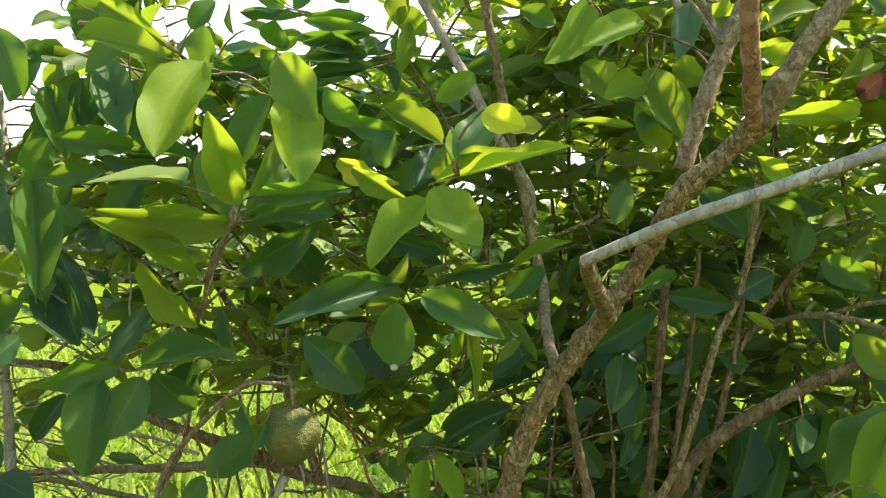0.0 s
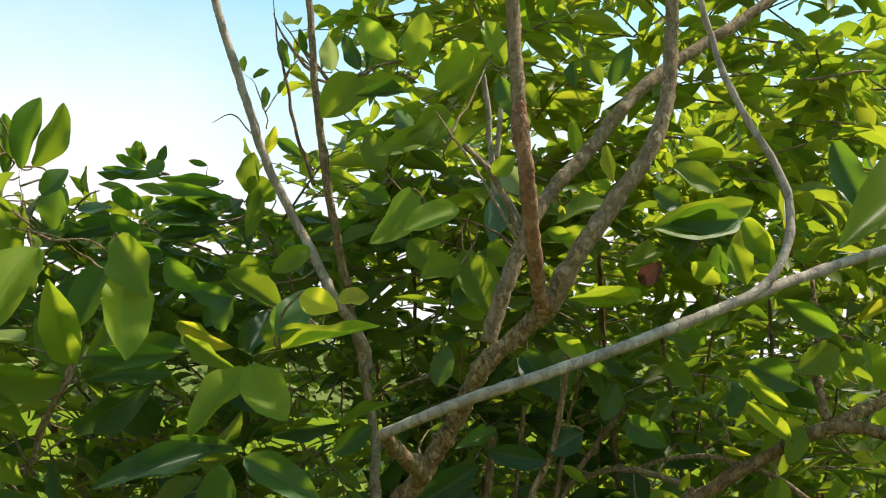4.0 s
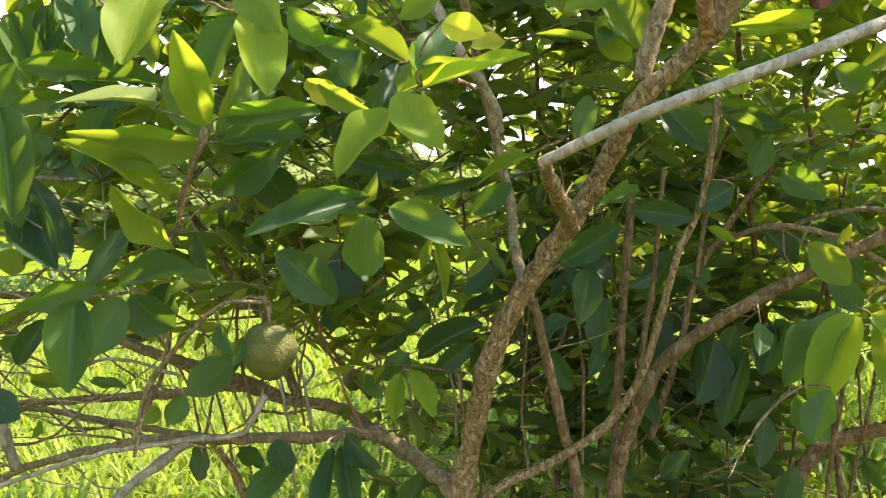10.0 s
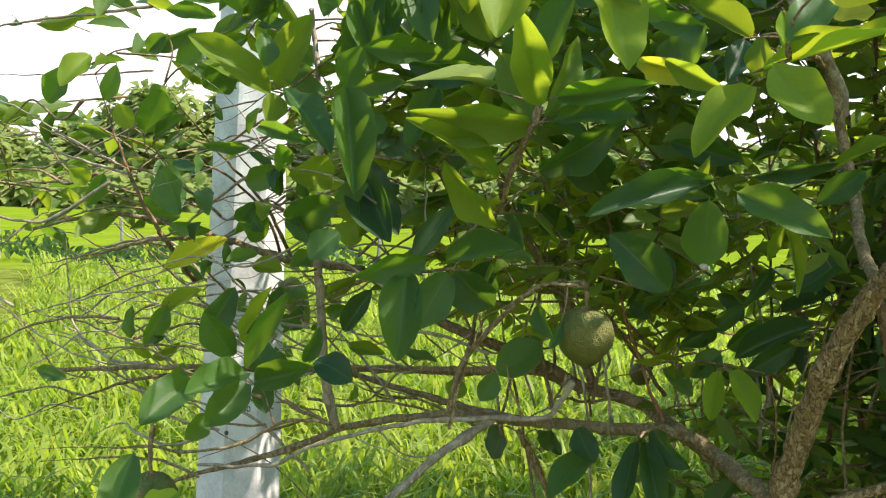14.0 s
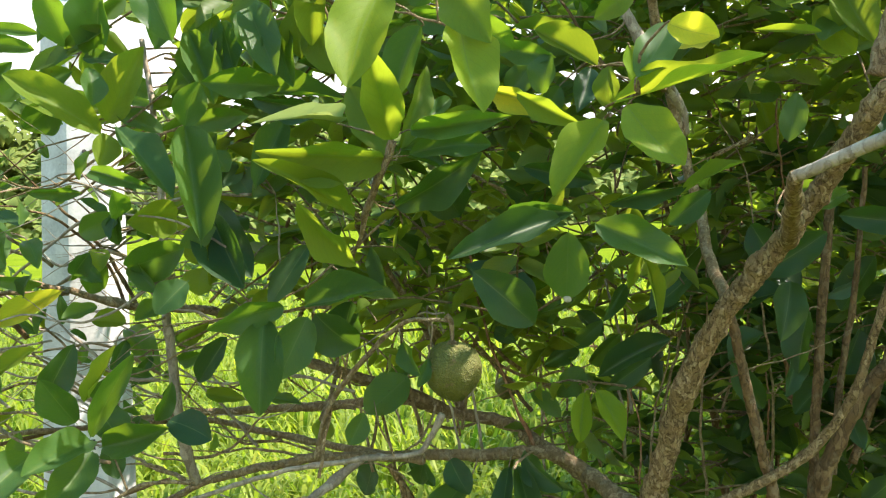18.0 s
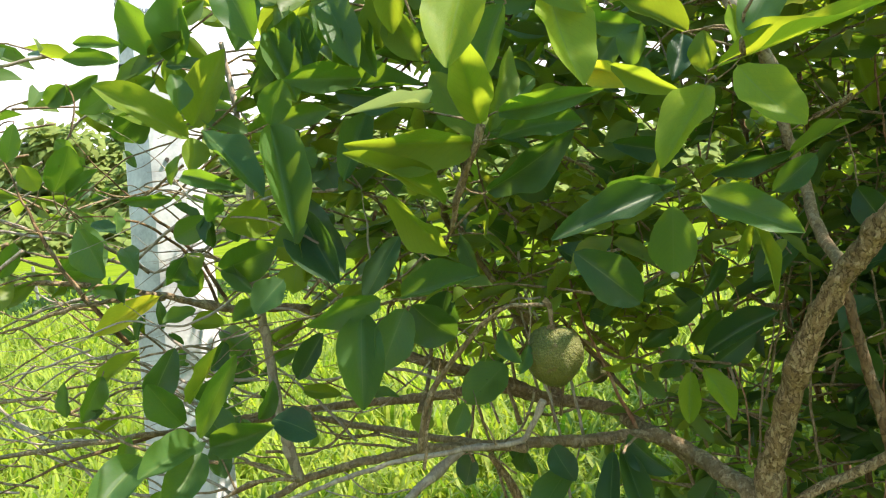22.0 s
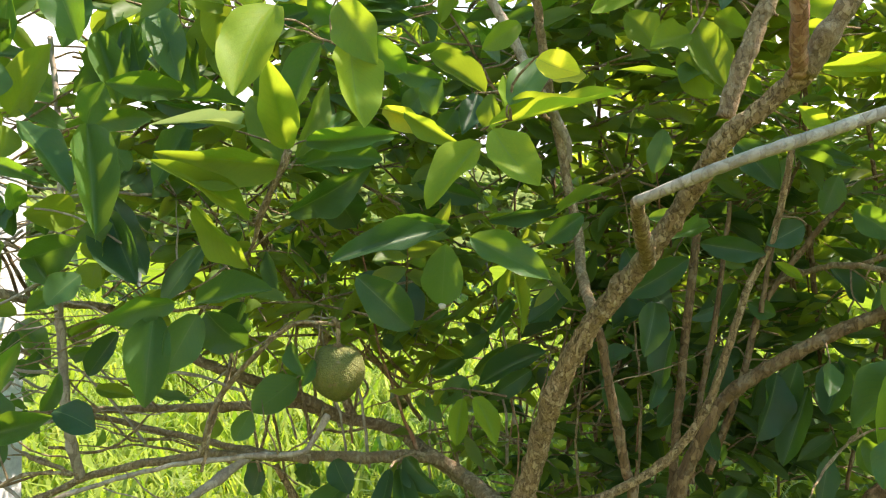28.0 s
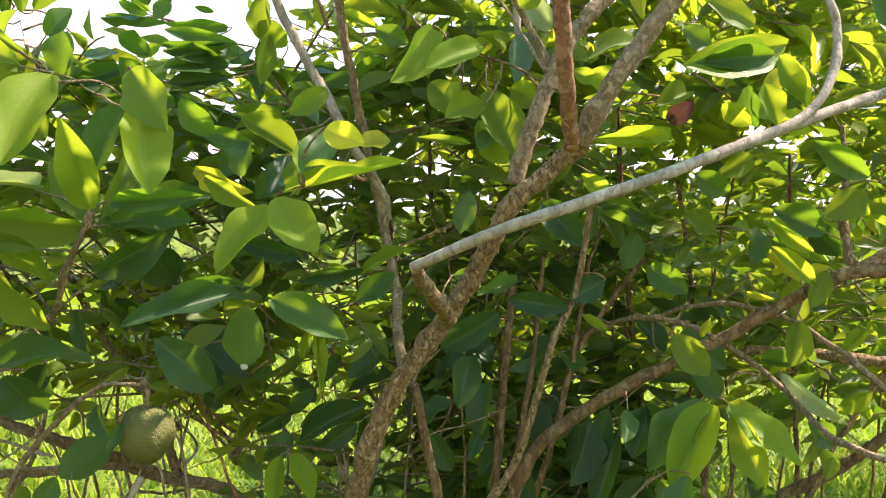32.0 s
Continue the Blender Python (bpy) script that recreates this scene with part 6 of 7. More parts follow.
L("olive", 0.041, 0.1, 31, (0.611, 1.318, 1.939), (0.568, 1.323, 1.903))
L("olive", 0.045, 0, 20, (0.736, 1.192, 1.769), (0.635, 1.146, 1.788))
L("yellow", 0.033, 0, -6, (0.816, 1.250, 1.722), (0.780, 1.250, 1.662))
L("olive", 0.047, 0, -28, (0.265, 1.200, 1.880), (0.193, 1.160, 1.812))
L("mature", 0.043, 0.1, -7, (0.312, 1.324, 1.868), (0.257, 1.346, 1.903))
L("olive", 0.052, 0.1, 10, (0.253, 1.207, 1.595), (0.207, 1.250, 1.662))
L("olive", 0.042, 0.1, 9, (0.283, 1.150, 1.613), (0.215, 1.100, 1.578))
L("mature", 0.039, 0, 6, (0.186, 1.369, 1.754), (0.125, 1.358, 1.777))
L("olive", 0.048, 0, -17, (-0.029, 1.517, 1.777), (-0.082, 1.480, 1.808))
L("olive", 0.043, 0, -17, (0.379, 1.192, 1.625), (0.335, 1.222, 1.654))
L("mature", 0.037, 0, 30, (0.323, 1.207, 1.590), (0.278, 1.163, 1.548))
L("olive", 0.037, -0.1, 16, (0.619, 1.191, 1.655), (0.540, 1.136, 1.615))
L("bright", 0.035, 0, 25, (0.687, 1.216, 1.645), (0.731, 1.199, 1.608))
L("mature", 0.043, 0, -19, (0.643, 1.271, 1.785), (0.709, 1.288, 1.754))
L("olive", 0.047, -0.1, -13, (0.767, 1.242, 1.842), (0.710, 1.242, 1.877))
L("bright", 0.040, 0, -28, (0.723, 1.100, 1.699), (0.767, 1.100, 1.627))
L("mature", 0.040, -0.1, 32, (0.752, 1.250, 1.689), (0.768, 1.250, 1.615))
L("bright", 0.043, 0, -30, (0.753, 1.200, 1.681), (0.776, 1.200, 1.606))
L("mature", 0.045, 0, -12, (0.939, 1.191, 1.527), (0.828, 1.181, 1.581))
L("bright", 0.044, 0, 28, (1.017, 1.207, 1.524), (1.095, 1.250, 1.429))
L("bright", 0.039, -0.1, -22, (0.875, 1.435, 1.477), (0.948, 1.397, 1.397))
L("yellow", 0.019, 0, 11, (0.875, 1.435, 1.426), (0.937, 1.397, 1.354))
L("yellow", 0.021, -0.1, -14, (0.880, 1.297, 1.374), (0.914, 1.256, 1.374))
L("mature", 0.045, -0.1, -26, (0.870, 1.435, 1.459), (0.833, 1.397, 1.385))
L("dark", 0.057, -0.1, 12, (0.927, 1.384, 1.478), (1.027, 1.407, 1.403))
L("yellow", 0.013, -0.1, 9, (0.782, 1.312, 1.334), (0.808, 1.259, 1.323))
L("bright", 0.015, -0.1, -5, (0.797, 1.330, 1.369), (0.846, 1.327, 1.348))
L("olive", 0.044, 0.1, 33, (0.955, 1.435, 1.372), (0.958, 1.435, 1.292))
L("bright", 0.029, 0.1, 33, (1.191, 1.272, 1.408), (1.108, 1.238, 1.378))
L("yellow", 0.032, 0.1, 10, (1.171, 1.313, 1.345), (1.236, 1.329, 1.346))
L("yellow", 0.027, 0.1, 6, (1.296, 1.300, 1.631), (1.300, 1.252, 1.600))
L("bright", 0.041, 0.1, 14, (1.343, 1.435, 1.293), (1.361, 1.340, 1.239))
L("bright", 0.041, 0, 19, (1.361, 1.340, 1.245), (1.355, 1.435, 1.197))
L("bright", 0.022, 0, -27, (1.216, 1.301, 1.297), (1.205, 1.260, 1.244))
L("mature", 0.027, -0.1, 5, (1.222, 1.250, 1.226), (1.099, 1.250, 1.222))
L("bright", 0.020, 0, -32, (1.153, 1.355, 1.214), (1.221, 1.342, 1.186))
L("olive", 0.038, 0.1, 10, (0.930, 1.364, 1.339), (0.917, 1.375, 1.283))
L("yellow", 0.026, 0.1, -18, (1.026, 1.316, 1.323), (1.078, 1.297, 1.318))
L("pale", 0.031, 0, 30, (0.808, 1.247, 1.205), (0.903, 1.199, 1.118))
L("yellow", 0.036, 0, 13, (1.155, 1.435, 1.128), (1.213, 1.435, 1.091))
L("bright", 0.060, 0.1, -18, (1.031, 1.250, 1.104), (1.069, 1.142, 1.036))
L("olive", 0.047, 0, -14, (1.022, 1.142, 1.021), (1.123, 1.040, 1.011))
L("dark", 0.047, 0.1, 16, (1.289, 1.229, 0.978), (1.083, 1.241, 0.950))
L("olive", 0.026, 0.1, 30, (0.981, 1.142, 1.071), (0.988, 1.142, 0.993))
L("dark", 0.057, -0.1, 20, (0.382, 1.561, 1.150), (0.345, 1.530, 1.045))
L("dark", 0.082, -0.1, 10, (0.725, 1.611, 1.089), (0.673, 1.565, 0.991))
L("yellow", 0.015, 0, 23, (0.746, 1.418, 1.248), (0.741, 1.362, 1.289))
L("bright", 0.020, 0.1, -16, (0.553, 1.529, 1.282), (0.591, 1.485, 1.255))
L("dark", 0.065, 0.1, 18, (0.285, 1.578, 1.304), (0.322, 1.523, 1.220))
L("dark", 0.059, -0.1, -21, (0.685, 1.604, 1.279), (0.758, 1.600, 1.208))
L("mature", 0.058, -0.1, 9, (0.736, 1.539, 1.190), (0.828, 1.555, 1.257))
L("mature", 0.049, 0, -17, (0.769, 1.502, 1.192), (0.805, 1.446, 1.131))
L("bright", 0.028, 0.1, -6, (0.991, 1.369, 1.215), (1.066, 1.392, 1.262))
L("mature", 0.039, 0.1, 7, (0.935, 1.397, 1.241), (0.961, 1.400, 1.197))
L("olive", 0.032, 0, 24, (0.997, 1.378, 1.112), (1.032, 1.320, 1.161))
L("bright", 0.034, -0.1, 5, (1.201, 1.387, 1.284), (1.146, 1.401, 1.328))
L("mature", 0.045, 0, -8, (1.326, 1.379, 1.125), (1.248, 1.363, 1.040))
L("olive", 0.045, 0.1, -28, (1.341, 1.364, 1.036), (1.395, 1.353, 1.092))
L("bright", 0.038, 0, -15, (1.091, 1.415, 1.485), (1.040, 1.433, 1.530))
L("mature", 0.045, 0, -17, (0.781, 1.371, 1.515), (0.694, 1.321, 1.537))
L("olive", 0.044, -0.1, 22, (0.776, 1.409, 1.445), (0.707, 1.406, 1.475))
L("mature", 0.067, 0, 12, (-0.578, 1.207, 1.294), (-0.626, 1.286, 1.474))
L("olive", 0.026, 0.1, 20, (-0.120, 1.080, 1.483), (-0.042, 1.040, 1.438))
L("mature", 0.043, 0.1, -16, (-0.728, 1.285, 1.347), (-0.811, 1.294, 1.314))
L("dark", 0.033, 0.1, -10, (-0.781, 1.274, 1.290), (-0.818, 1.286, 1.249))
L("olive", 0.033, 0, -11, (-0.827, 1.382, 1.290), (-0.802, 1.338, 1.253))
L("mature", 0.026, 0, 28, (-0.811, 1.350, 1.198), (-0.845, 1.292, 1.183))
L("dark", 0.054, 0.1, -13, (-0.873, 1.384, 1.135), (-0.932, 1.372, 1.034))
L("olive", 0.021, 0.1, -29, (-0.793, 1.250, 1.055), (-0.716, 1.207, 1.154))
L("dark", 0.038, 0.1, 4, (-0.834, 1.467, 1.069), (-0.785, 1.491, 1.046))
L("olive", 0.033, 0.1, -16, (-0.682, 1.506, 1.150), (-0.750, 1.525, 1.114))
L("mature", 0.030, -0.1, -6, (-0.710, 1.534, 1.088), (-0.768, 1.548, 1.068))
L("mature", 0.048, -0.1, 19, (-0.356, 1.749, 1.018), (-0.421, 1.700, 0.959))
L("dark", 0.043, 0.1, 12, (-0.308, 1.565, 0.875), (-0.319, 1.588, 0.825))
L("mature", 0.057, 0.1, 26, (-0.218, 1.560, 0.855), (-0.288, 1.435, 0.793))
L("mature", 0.056, 0, 26, (-0.615, 1.277, 1.331), (-0.598, 1.281, 1.293))
L("olive", 0.043, 0, -13, (-0.603, 1.340, 1.288), (-0.579, 1.250, 1.246))
L("olive", 0.038, 0.1, 32, (-0.438, 1.207, 1.360), (-0.368, 1.286, 1.260))
L("dark", 0.057, 0.1, 21, (-0.375, 1.291, 1.207), (-0.395, 1.317, 1.136))
L("mature", 0.028, 0, 33, (-0.304, 1.314, 1.139), (-0.271, 1.269, 1.091))
L("dark", 0.030, 0, -7, (-0.811, 1.545, 1.084), (-0.836, 1.504, 1.030))
L("mature", 0.025, -0.1, -22, (-0.607, 1.564, 1.001), (-0.525, 1.520, 0.996))
L("olive", 0.030, 0.1, -7, (-0.739, 1.607, 0.998), (-0.646, 1.576, 0.989))
L("mature", 0.029, 0, -16, (-0.925, 1.295, 1.004), (-0.939, 1.279, 0.948))
L("bright", 0.076, 0, 8, (0.740, 1.340, 1.141), (0.639, 1.286, 0.991))
L("mature", 0.071, 0, 27, (0.741, 1.359, 1.141), (0.619, 1.340, 1.017))
L("bright", 0.062, 0, -31, (0.759, 1.340, 1.143), (0.857, 1.250, 1.046))
L("bright", 0.057, 0, 18, (0.774, 1.340, 1.127), (0.810, 1.286, 0.999))
L("mature", 0.049, 0, 20, (0.653, 1.250, 1.034), (0.615, 1.220, 0.952))
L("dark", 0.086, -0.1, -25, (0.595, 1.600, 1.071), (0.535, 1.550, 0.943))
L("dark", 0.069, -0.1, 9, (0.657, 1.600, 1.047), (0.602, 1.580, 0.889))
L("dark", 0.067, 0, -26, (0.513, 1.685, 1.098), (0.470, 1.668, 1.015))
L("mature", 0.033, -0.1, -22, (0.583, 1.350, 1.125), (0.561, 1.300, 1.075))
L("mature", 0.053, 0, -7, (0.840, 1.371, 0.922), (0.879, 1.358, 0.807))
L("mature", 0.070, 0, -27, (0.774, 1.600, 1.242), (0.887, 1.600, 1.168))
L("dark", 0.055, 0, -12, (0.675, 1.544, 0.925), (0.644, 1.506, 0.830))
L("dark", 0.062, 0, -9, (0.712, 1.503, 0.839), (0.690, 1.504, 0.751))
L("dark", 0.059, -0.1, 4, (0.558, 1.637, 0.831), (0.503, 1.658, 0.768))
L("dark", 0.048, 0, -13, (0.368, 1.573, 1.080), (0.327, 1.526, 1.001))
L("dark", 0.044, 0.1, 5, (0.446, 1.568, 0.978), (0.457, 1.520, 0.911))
L("mature", 0.049, -0.1, 9, (1.027, 1.425, 1.042), (0.959, 1.409, 1.089))
L("dark", 0.057, 0, -5, (0.128, 1.672, 1.049), (0.037, 1.661, 0.985))
L("mature", 0.051, -0.1, 4, (-0.007, 1.636, 1.036), (-0.060, 1.608, 0.986))
L("mature", 0.039, 0, 15, (-0.087, 1.677, 1.031), (-0.010, 1.723, 1.069))
L("mature", 0.035, 0, -7, (0.037, 1.696, 1.118), (-0.021, 1.700, 1.061))
L("mature", 0.030, 0.1, 14, (-0.047, 1.600, 1.174), (-0.090, 1.600, 1.109))
L("olive", 0.028, 0.1, 7, (0.014, 1.731, 1.186), (-0.031, 1.694, 1.143))
L("mature", 0.030, 0.1, -10, (0.085, 1.729, 1.185), (0.038, 1.672, 1.121))
L("olive", 0.019, 0, -14, (0.036, 1.094, 1.277), (0.048, 1.036, 1.201))
L("mature", 0.037, 0, -27, (-0.380, 1.385, 1.012), (-0.398, 1.354, 0.965))
L("dark", 0.056, 0, 33, (-0.437, 1.749, 0.831), (-0.461, 1.749, 0.750))
L("dark", 0.061, 0.1, 4, (-0.256, 1.518, 0.897), (-0.218, 1.465, 0.849))
L("olive", 0.05, -0.15, 24, (-0.197, 0.980, 1.602), (-0.141, 0.937, 1.515))
L("ripe", 0.06, 0.12, -20, (-0.178, 0.980, 1.556), (-0.150, 0.881, 1.434))
L("bright", 0.035, 0.1, 5, (-0.019, 1.420, 1.038), (-0.031, 1.400, 0.956))
L("bright", 0.040, -0.1, -8, (-0.002, 1.420, 1.040), (0.038, 1.380, 0.967))
L("dark", 0.044, 0, 13, (-0.456, 1.363, 1.294), (-0.514, 1.318, 1.197))
L("dark", 0.041, 0, 18, (-0.612, 1.403, 1.140), (-0.672, 1.416, 1.059))
L("mature", 0.067, 0, 31, (-0.320, 1.500, 1.051), (-0.393, 1.450, 0.995))
L("olive", 0.046, 0, 23, (-0.601, 1.275, 1.262), (-0.610, 1.265, 1.220))
L("mature", 0.048, 0, 14, (-0.603, 1.219, 1.246), (-0.644, 1.190, 1.202))
L("mature", 0.059, 0.1, 28, (-0.768, 1.359, 1.257), (-0.640, 1.286, 1.289))
L("dark", 0.067, 0, 24, (-0.610, 1.340, 1.337), (-0.529, 1.250, 1.227))
L("dark", 0.065, 0, 6, (-0.381, 1.537, 1.318), (-0.288, 1.653, 1.241))
L("mature", 0.045, 0.1, -28, (-0.439, 1.230, 1.204), (-0.312, 1.210, 1.226))
L("dark", 0.063, 0, 31, (-0.429, 1.260, 1.193), (-0.369, 1.280, 1.130))
L("dark", 0.044, 0, -23, (-0.736, 1.249, 1.101), (-0.775, 1.264, 1.059))
L("olive", 0.044, 0, 13, (-0.485, 1.572, 0.953), (-0.502, 1.549, 0.919))
L("olive", 0.034, 0.1, -7, (-0.205, 1.667, 1.107), (-0.179, 1.686, 1.151))
L("dark", 0.035, 0, 10, (-0.174, 1.585, 1.118), (-0.131, 1.543, 1.099))
L("mature", 0.035, 0, -9, (-0.643, 1.627, 1.364), (-0.576, 1.646, 1.341))
L("olive", 0.030, -0.1, 15, (-0.417, 1.561, 1.243), (-0.368, 1.531, 1.203))
L("olive", 0.036, -0.1, 5, (-0.611, 1.683, 1.187), (-0.662, 1.684, 1.162))
L("mature", 0.031, 0, -33, (-0.798, 1.608, 1.118), (-0.772, 1.637, 1.067))

for kind, pieces in BACK_LEAVES.items():
    join_leaves("back_leaves", fruit_tree, LEAF_JOINED[kind], pieces, "green leaves deep in the crown")
stalk_verts, stalk_faces = [], []
for points, r in STALKS:
    v, f = tube(points, r, 0.0011, 6, 0.012)
    stalk_faces += [tuple(i + len(stalk_verts) for i in q) for q in f]
    stalk_verts += v
tagged(link_mesh("stalk_growth", stalk_verts, stalk_faces, BARK["limbbark"], fruit_tree), "thin leaf stalks", kind="stuff")

# a dry whitish leaf tip
dry = bmesh.new()
bmesh.ops.create_icosphere(dry, subdivisions=2, radius=0.0045)
for v in dry.verts:
    v.co = Vector((v.co.x * 1.2, v.co.y * 0.35, v.co.z * (1.3 if v.co.z < 0 else 0.7))) * (1 + 0.2 * noise.noise(v.co * 200))
dry_tip = part("leaf_tip", dry, plain_material("dry_leaf", (0.26, 0.24, 0.18), (0.42, 0.39, 0.31), 200, 0.8), fruit_tree, "dry whitish leaf tip", True)
dry_tip.location = (-0.059, 1.100, 1.223)

# the sawn end of the grey branch
end_disc = bmesh.new()
bmesh.ops.create_cone(end_disc, cap_ends=True, segments=14, radius1=CUT_R, radius2=CUT_R * 0.96, depth=0.003)
sawn = part("sawn_end", end_disc, CUT_WOOD, fruit_tree, "grey-brown sawn wood")
sawn.matrix_basis = Matrix.Translation(CUT_AT) @ Vector(CUT_WAY).to_track_quat("Z", "Y").to_matrix().to_4x4()

# ---- leaf masses of the tree and the bushes behind it ----


def open_gap(p):
    """The outline of the crown: low on the open field side, high over the trunk, with room to see the grass below."""
    x, y, z = p
    if x < -0.17 * y and z < (1.27 if x < -0.33 * y else 1.16) - 0.06 * y:
        return False
    if x > 0.48 * y and z < 1.3 - 0.17 * y:
        return False
    return z < 1.36 + 0.24 * y + max(0.0, x + 0.03 * y) * 3.0


def tree_mass(box, count, size, mat, seed, holder, per=(5, 9)):
    leaves, twigs = sprays(box, count, random.Random(seed), size, open_gap, per)
    leaf_cloud("foliage", holder, mat, leaves, seed, "dense oval green leaves")
    twig_mass("twig_growth", holder, "limbbark", twigs)


tree_mass(((-0.85, 1.95, 1.12), (0.2, 2.7, 1.95)), 64, (0.06, 0.1), LEAF_MASS, 31, fruit_tree)
tree_mass(((-1.9, 1.45, 1.12), (-0.85, 2.1, 1.75)), 10, (0.06, 0.1), LEAF_MASS, 32, fruit_tree, (3, 6))
tree_mass(((-0.75, 2.2, 1.25), (-0.1, 2.6, 1.95)), 34, (0.06, 0.1), LEAF_MASS, 57, fruit_tree)
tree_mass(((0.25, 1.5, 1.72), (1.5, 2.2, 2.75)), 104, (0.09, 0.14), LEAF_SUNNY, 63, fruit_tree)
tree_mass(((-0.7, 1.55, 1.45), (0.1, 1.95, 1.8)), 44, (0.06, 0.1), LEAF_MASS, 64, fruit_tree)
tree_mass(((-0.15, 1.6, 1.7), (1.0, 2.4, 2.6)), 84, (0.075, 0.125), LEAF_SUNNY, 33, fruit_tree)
tree_mass(((-0.85, 1.42, 1.16), (0.08, 1.85, 1.65)), 40, (0.065, 0.11), LEAF_MASS, 41, fruit_tree)
tree_mass(((0.05, 1.6, 1.4), (0.75, 2.05, 1.95)), 70, (0.07, 0.115), LEAF_MASS, 42, fruit_tree)
# shade-toned leaves for the dark hollow right of the trunk
tree_mass(((0.22, 1.78, 0.7), (0.95, 2.3, 1.45)), 80, (0.085, 0.13), LEAF_DEEP_SHADE, 43, fruit_tree)
tree_mass(((-0.5, 1.9, 0.98), (0.3, 2.6, 1.34)), 50, (0.04, 0.072), LEAF_SUNNY, 44, fruit_tree)
tree_mass(((-0.95, 1.4, 1.4), (-0.15, 1.9, 1.85)), 30, (0.07, 0.115), LEAF_MASS, 46, fruit_tree)
tree_mass(((-0.6, 1.5, 0.98), (0.12, 1.95, 1.32)), 40, (0.042, 0.072), LEAF_SUNNY, 47, fruit_tree, (6, 10))
tree_mass(((0.2, 1.7, 0.85), (0.8, 2.1, 1.5)), 60, (0.035, 0.07), LEAF_MASS, 48, fruit_tree, (5, 9))
# unseen leaves overhead, added to throw dappled shade on the leaves below
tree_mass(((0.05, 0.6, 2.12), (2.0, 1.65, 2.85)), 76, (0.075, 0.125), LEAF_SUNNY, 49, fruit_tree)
side_leaves, side_twigs = sprays(((-1.8, 1.4, 1.3), (-1.15, 1.8, 1.85)), 12, random.Random(50), (0.075, 0.12), lambda p: p[2] < 1.9 + 0.3 * (p[0] + 0.95), (4, 7))
leaf_cloud("foliage", fruit_tree, LEAF_MASS, side_leaves, 50, "dense oval green leaves")
twig_mass("twig_growth", fruit_tree, "limbbark", side_twigs)
bush = empty("leafy_bush", (0, 0, 0), "dense leafy bush with thin brown stems behind the tree", "bush")
tree_mass(((0.22, 2.15, 0.6), (1.5, 3.2, 1.7)), 140, (0.06, 0.11), LEAF_MASS, 34, bush)
tree_mass(((0.95, 1.6, 0.95), (2.4, 3.0, 2.35)), 240, (0.075, 0.125), LEAF_MASS, 35, bush)
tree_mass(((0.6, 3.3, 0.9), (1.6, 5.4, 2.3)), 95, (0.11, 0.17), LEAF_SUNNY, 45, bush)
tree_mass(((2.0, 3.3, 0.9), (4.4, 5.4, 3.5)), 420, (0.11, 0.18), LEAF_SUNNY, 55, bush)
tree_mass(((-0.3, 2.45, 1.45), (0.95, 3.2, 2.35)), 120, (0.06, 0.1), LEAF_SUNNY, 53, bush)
tree_mass(((0.8, 3.0, 1.1), (4.0, 4.2, 2.5)), 180, (0.11, 0.16), LEAF_MASS, 51, bush)
tree_mass(((0.35, 1.75, 0.2), (1.6, 2.5, 0.9)), 50, (0.07, 0.11), LEAF_DEEP_SHADE, 52, bush)
tree_mass(((0.1, 1.95, 0.1), (1.9, 3.2, 0.75)), 75, (0.05, 0.09), LEAF_MASS, 36, bush)
stem_rng = random.Random(4)
for k in range(26):
    x, y = stem_rng.uniform(0.15, 1.7), stem_rng.uniform(2.0, 2.9)
    lean = stem_rng.uniform(-0.25, 0.3)
    top = stem_rng.uniform(1.3, 1.95)
    pts = [(x, y, 0), (x + lean * 0.3 + stem_rng.uniform(-0.05, 0.05), y, top * 0.4), (x + lean * 0.7, y - 0.05, top * 0.75), (x + lean, y - 0.08, top)]
    r = stem_rng.uniform(0.004, 0.011)
    limb("stem", bush, pts, r, r * 0.45, "darkbark")

# the bush's outer leaves, sunlit, on the side of the open path
outer_rng = random.Random(58)
outer, outer_twigs = sprays(((0.85, 1.3, 1.0), (1.75, 1.75, 2.15)), 34, outer_rng, (0.06, 0.105), open_gap, (4, 7))
for place, way, facing, size, width in outer:
    way = Vector(way).normalized()
    leaf(bush, place, Vector(place) + way * size, width, outer_rng.choice(("bright", "olive", "mature", "yellow", "lime", "bright", "mature")), outer_rng.choice((0, 0.1, -0.1)), outer_rng.uniform(-55, 55))
for a, b, c in outer_twigs:
    limb("twig", bush, [a, b, c], 0.003, 0.0014, "limbbark")

tree_mass(((-0.04, 1.7, 0.5), (0.32, 2.2, 0.92)), 34, (0.045, 0.085), LEAF_MASS, 65, fruit_tree)
tree_mass(((0.3, 2.6, 1.75), (2.0, 3.2, 2.7)), 74, (0.09, 0.14), LEAF_SUNNY, 66, bush)

# slender upright shoots that rise from the low boughs in the middle of the tree
shoot_rng = random.Random(91)
for k in range(34):
    x, y, z = shoot_rng.uniform(-0.55, 0.5), shoot_rng.uniform(1.65, 2.3), shoot_rng.uniform(0.62, 0.9)
    rise, lean = shoot_rng.uniform(0.35, 0.75), shoot_rng.uniform(-0.35, 0.35)
    pts = [Vector((x + lean * rise * s + shoot_rng.uniform(-0.018, 0.018), y + shoot_rng.uniform(-0.02, 0.02), z + rise * s)) for s in (0, 0.3, 0.6, 0.85, 1.0)]
    r = shoot_rng.uniform(0.0016, 0.0034)
    limb("shoot", fruit_tree, pts, r * 1.3, r * 0.5, shoot_rng.choice(("limbbark", "limbbark", "pale", "redbark")))

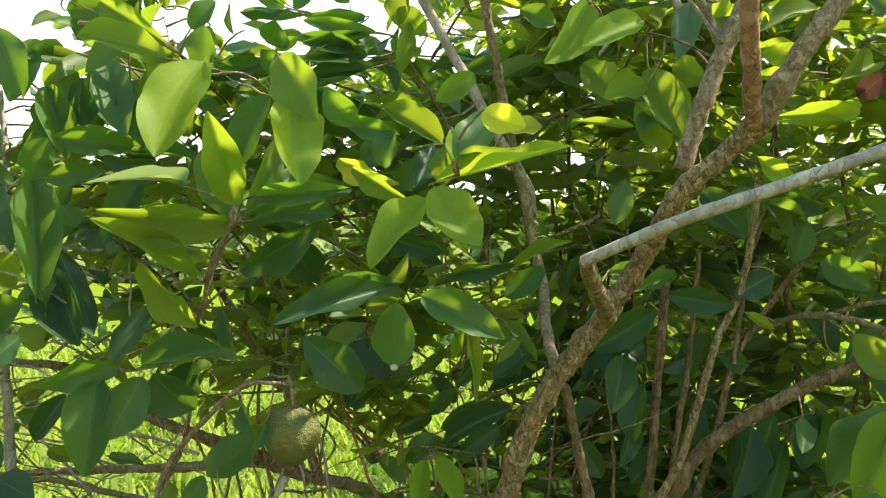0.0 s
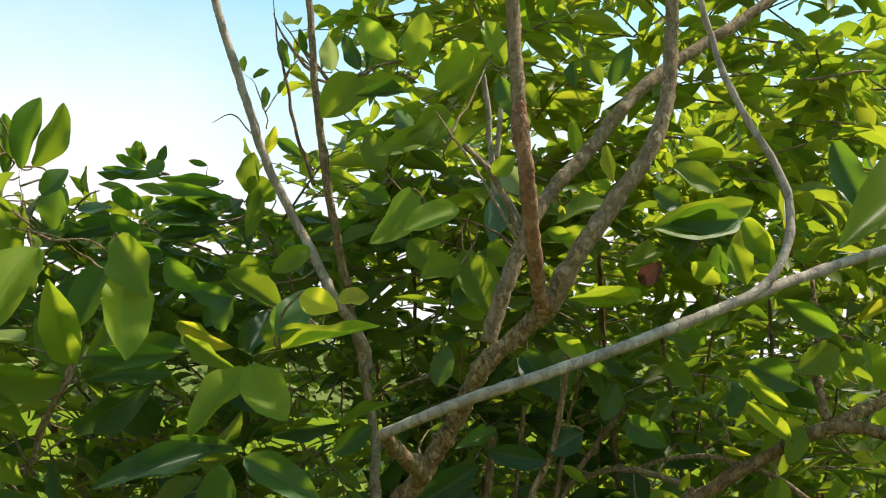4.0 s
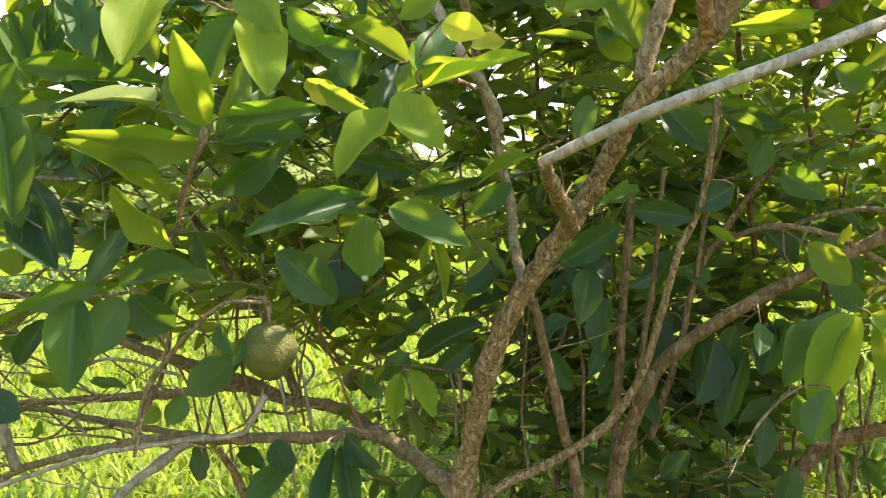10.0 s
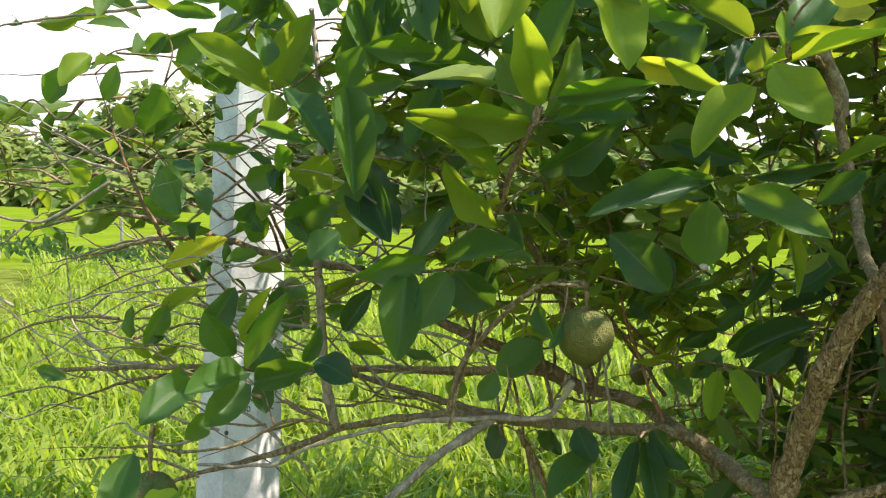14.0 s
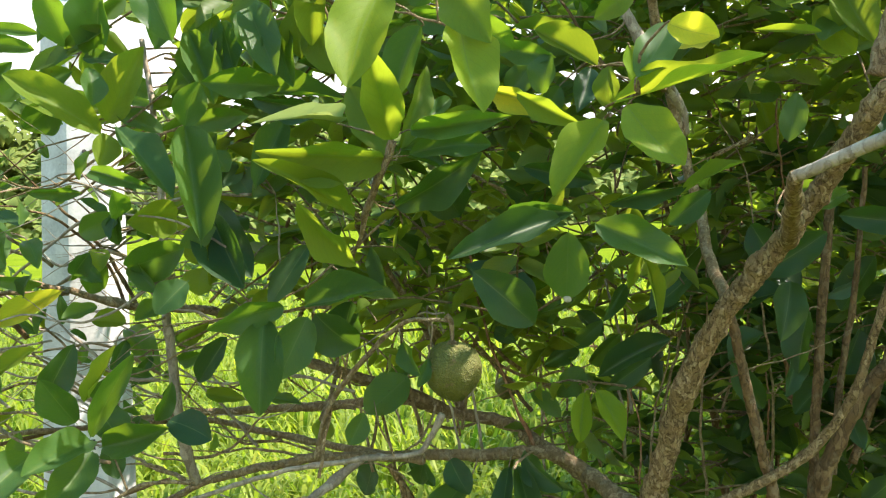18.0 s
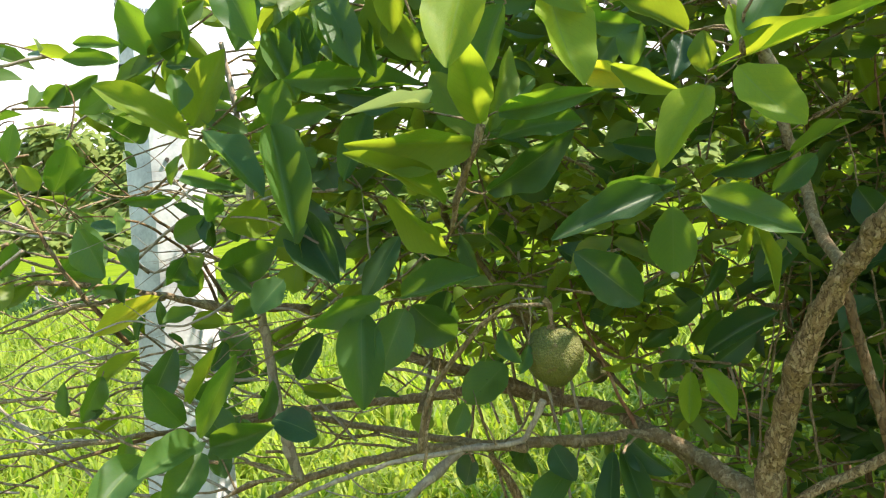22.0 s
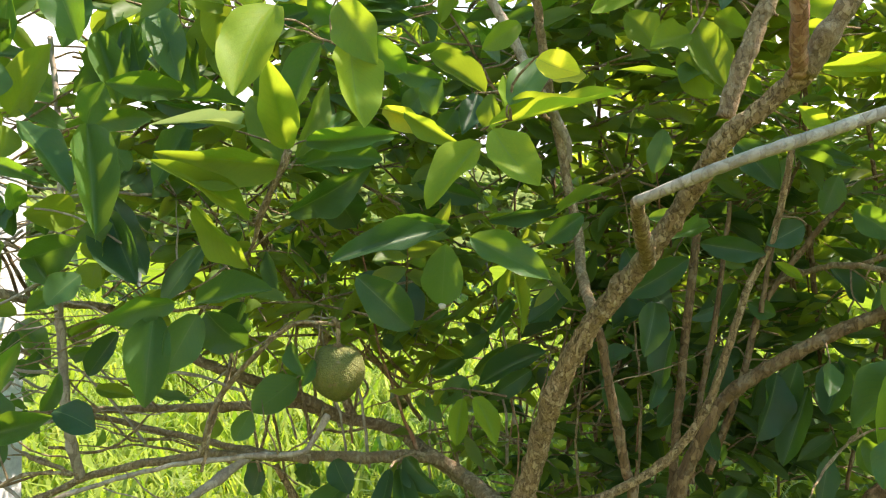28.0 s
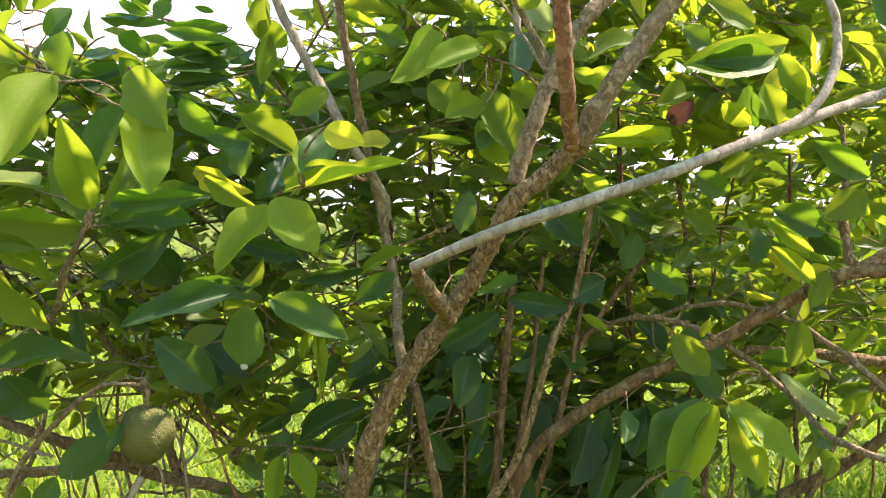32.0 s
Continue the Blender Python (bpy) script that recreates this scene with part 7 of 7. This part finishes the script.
# bare side twigs on the open, sunny side of the tree
bare_rng = random.Random(77)
for k in range(135):
    x, y, z = bare_rng.uniform(-1.75, -0.82), bare_rng.uniform(1.35, 1.9), bare_rng.uniform(0.82, 1.5)
    run = bare_rng.uniform(0.18, 0.55)
    slope = bare_rng.uniform(-0.45, 0.6)
    pts = [Vector((x + run, y + bare_rng.uniform(-0.1, 0.15), z - slope * run))]
    for q in range(1, 5):
        last = pts[-1]
        pts.append(last + Vector((-run / 4, bare_rng.uniform(-0.03, 0.03), slope * run / 4 + bare_rng.uniform(-0.05, 0.05))))
    r = bare_rng.uniform(0.0011, 0.0026)
    limb("twig", fruit_tree, pts, r * 1.5, r * 0.6, bare_rng.choice(("pale", "pale", "limbbark", "limbbark")))
    if x > -1.25 and z > 0.98 and bare_rng.random() < 0.36:
        for q in range(bare_rng.randint(1, 3)):
            base = pts[bare_rng.choice((2, 3, 4))]
            size = bare_rng.uniform(0.035, 0.065)
            tip = base + Vector((bare_rng.uniform(-1, 0.4), bare_rng.uniform(-0.5, 0.3), bare_rng.uniform(-0.8, 0.7))).normalized() * size
            leaf(fruit_tree, base, tip, size * bare_rng.uniform(0.32, 0.45), bare_rng.choice(("mature", "dark", "olive", "dark")), 0, bare_rng.uniform(-60, 60))

# ---- fruits ----
def fruit_material():
    m, nt, out = material("fruit_skin")
    tc = nt.nodes.new("ShaderNodeTexCoord")
    cells = node(nt, "ShaderNodeTexVoronoi", Scale=260.0)
    cells.feature = "DISTANCE_TO_EDGE"
    nt.links.new(tc.outputs["Object"], cells.inputs["Vector"])
    big = noise_of(nt, 30.0, 5.0)
    skin = ramp(nt, big, ((0.32, (0.085, 0.1, 0.012)), (0.52, (0.135, 0.135, 0.018)), (0.7, (0.19, 0.145, 0.035))))
    seam = ramp(nt, cells.outputs[0], ((0.0, (1, 1, 1)), (0.09, (0.3, 0.3, 0.3)), (0.2, (0, 0, 0))))
    skin = mixed(nt, maths(nt, "MULTIPLY", seam, 0.5), skin, (0.04, 0.038, 0.01))
    rust = ramp(nt, noise_of(nt, 60.0, 4.0), ((0.6, (0, 0, 0)), (0.7, (1, 1, 1))))
    skin = mixed(nt, maths(nt, "MULTIPLY", rust, 0.65), skin, (0.16, 0.1, 0.05))
    b = node(nt, "ShaderNodeBsdfPrincipled", Roughness=0.62)
    nt.links.new(skin, b.inputs["Base Color"])
    bump = node(nt, "ShaderNodeBump", Strength=0.55, Distance=0.003)
    nt.links.new(maths(nt, "SUBTRACT", maths(nt, "MULTIPLY", big, 0.3), seam), bump.inputs["Height"])
    nt.links.new(bump.outputs[0], b.inputs["Normal"])
    nt.links.new(b.outputs[0], out.inputs[0])
    return m


FRUIT = fruit_material()


def fruit(top, width, height, stem, label, seed):
    """A custard-apple like fruit that hangs by a woody stalk; top is where the stalk enters."""
    thing = empty("custard_apple", top, label, "fruit", "fruits on the tree")
    bm = bmesh.new()
    bmesh.ops.create_uvsphere(bm, u_segments=96, v_segments=64, radius=1)
    for v in bm.verts:
        n = v.co.copy()
        near = noise.voronoi(n * 7.5 + Vector((seed, 0, 0)))[0]
        r = 1 + 0.05 * noise.noise(n * 1.7 + Vector((seed, 0, 0))) + 0.05 * min(1.0, (near[1] - near[0]) * 2.2) + 0.02 * noise.noise(n * 22)
        s = 1.0 + 0.1 * n.z - 0.06 * n.z * n.z
        dent = 0.12 * math.exp(-((n.x**2 + n.y**2) / 0.06)) if n.z > 0 else 0.0
        v.co = Vector((n.x * s * r * width / 2, n.y * s * r * width / 2, (n.z * r - dent - 1) * height / 2))
    part("flesh", bm, FRUIT, thing, smooth=True)
    v, f = tube([Vector(q) - Vector(top) for q in stem], 0.0028, 0.0048, 10, 0.003, 0.12, seed)
    link_mesh("stalk", v, f, BARK["limbbark"], thing)
    bm = bmesh.new()
    bmesh.ops.create_cone(bm, cap_ends=True, segments=12, radius1=width * 0.13, radius2=width * 0.07, depth=0.008)
    for q in bm.verts:
        q.co *= 1 + 0.12 * noise.noise(q.co * 300)
    cap = part("calyx", bm, BARK["bark"], thing, "woody brown collar")
    cap.location = (0, 0, -height * 0.03)


fruit((-0.227, 1.320, 1.136), 0.086, 0.091, [(-0.227, 1.320, 1.132), (-0.227, 1.320, 1.150), (-0.228, 1.315, 1.169), (-0.235, 1.315, 1.178)], "knobbly yellow-green custard apple hanging from a thin twig", 2)
fruit((-0.180, 2.440, 0.862), 0.062, 0.064, [(-0.180, 2.440, 0.858), (-0.179, 2.440, 0.876), (-0.172, 2.430, 0.890), (-0.150, 2.400, 0.905)], "small round unripe custard apple hanging under a branch", 3)
fruit((-0.959, 1.250, 0.812), 0.088, 0.096, [(-0.959, 1.250, 0.808), (-0.961, 1.250, 0.831), (-0.961, 1.250, 0.861), (-0.955, 1.250, 0.895)], "brownish green custard apple hanging low at the twig's end", 4)
fruit((-0.630, 1.900, 1.093), 0.060, 0.068, [(-0.630, 1.900, 1.089), (-0.624, 1.900, 1.113), (-0.607, 1.900, 1.133)], "dark green custard apple half hidden by leaves", 5)
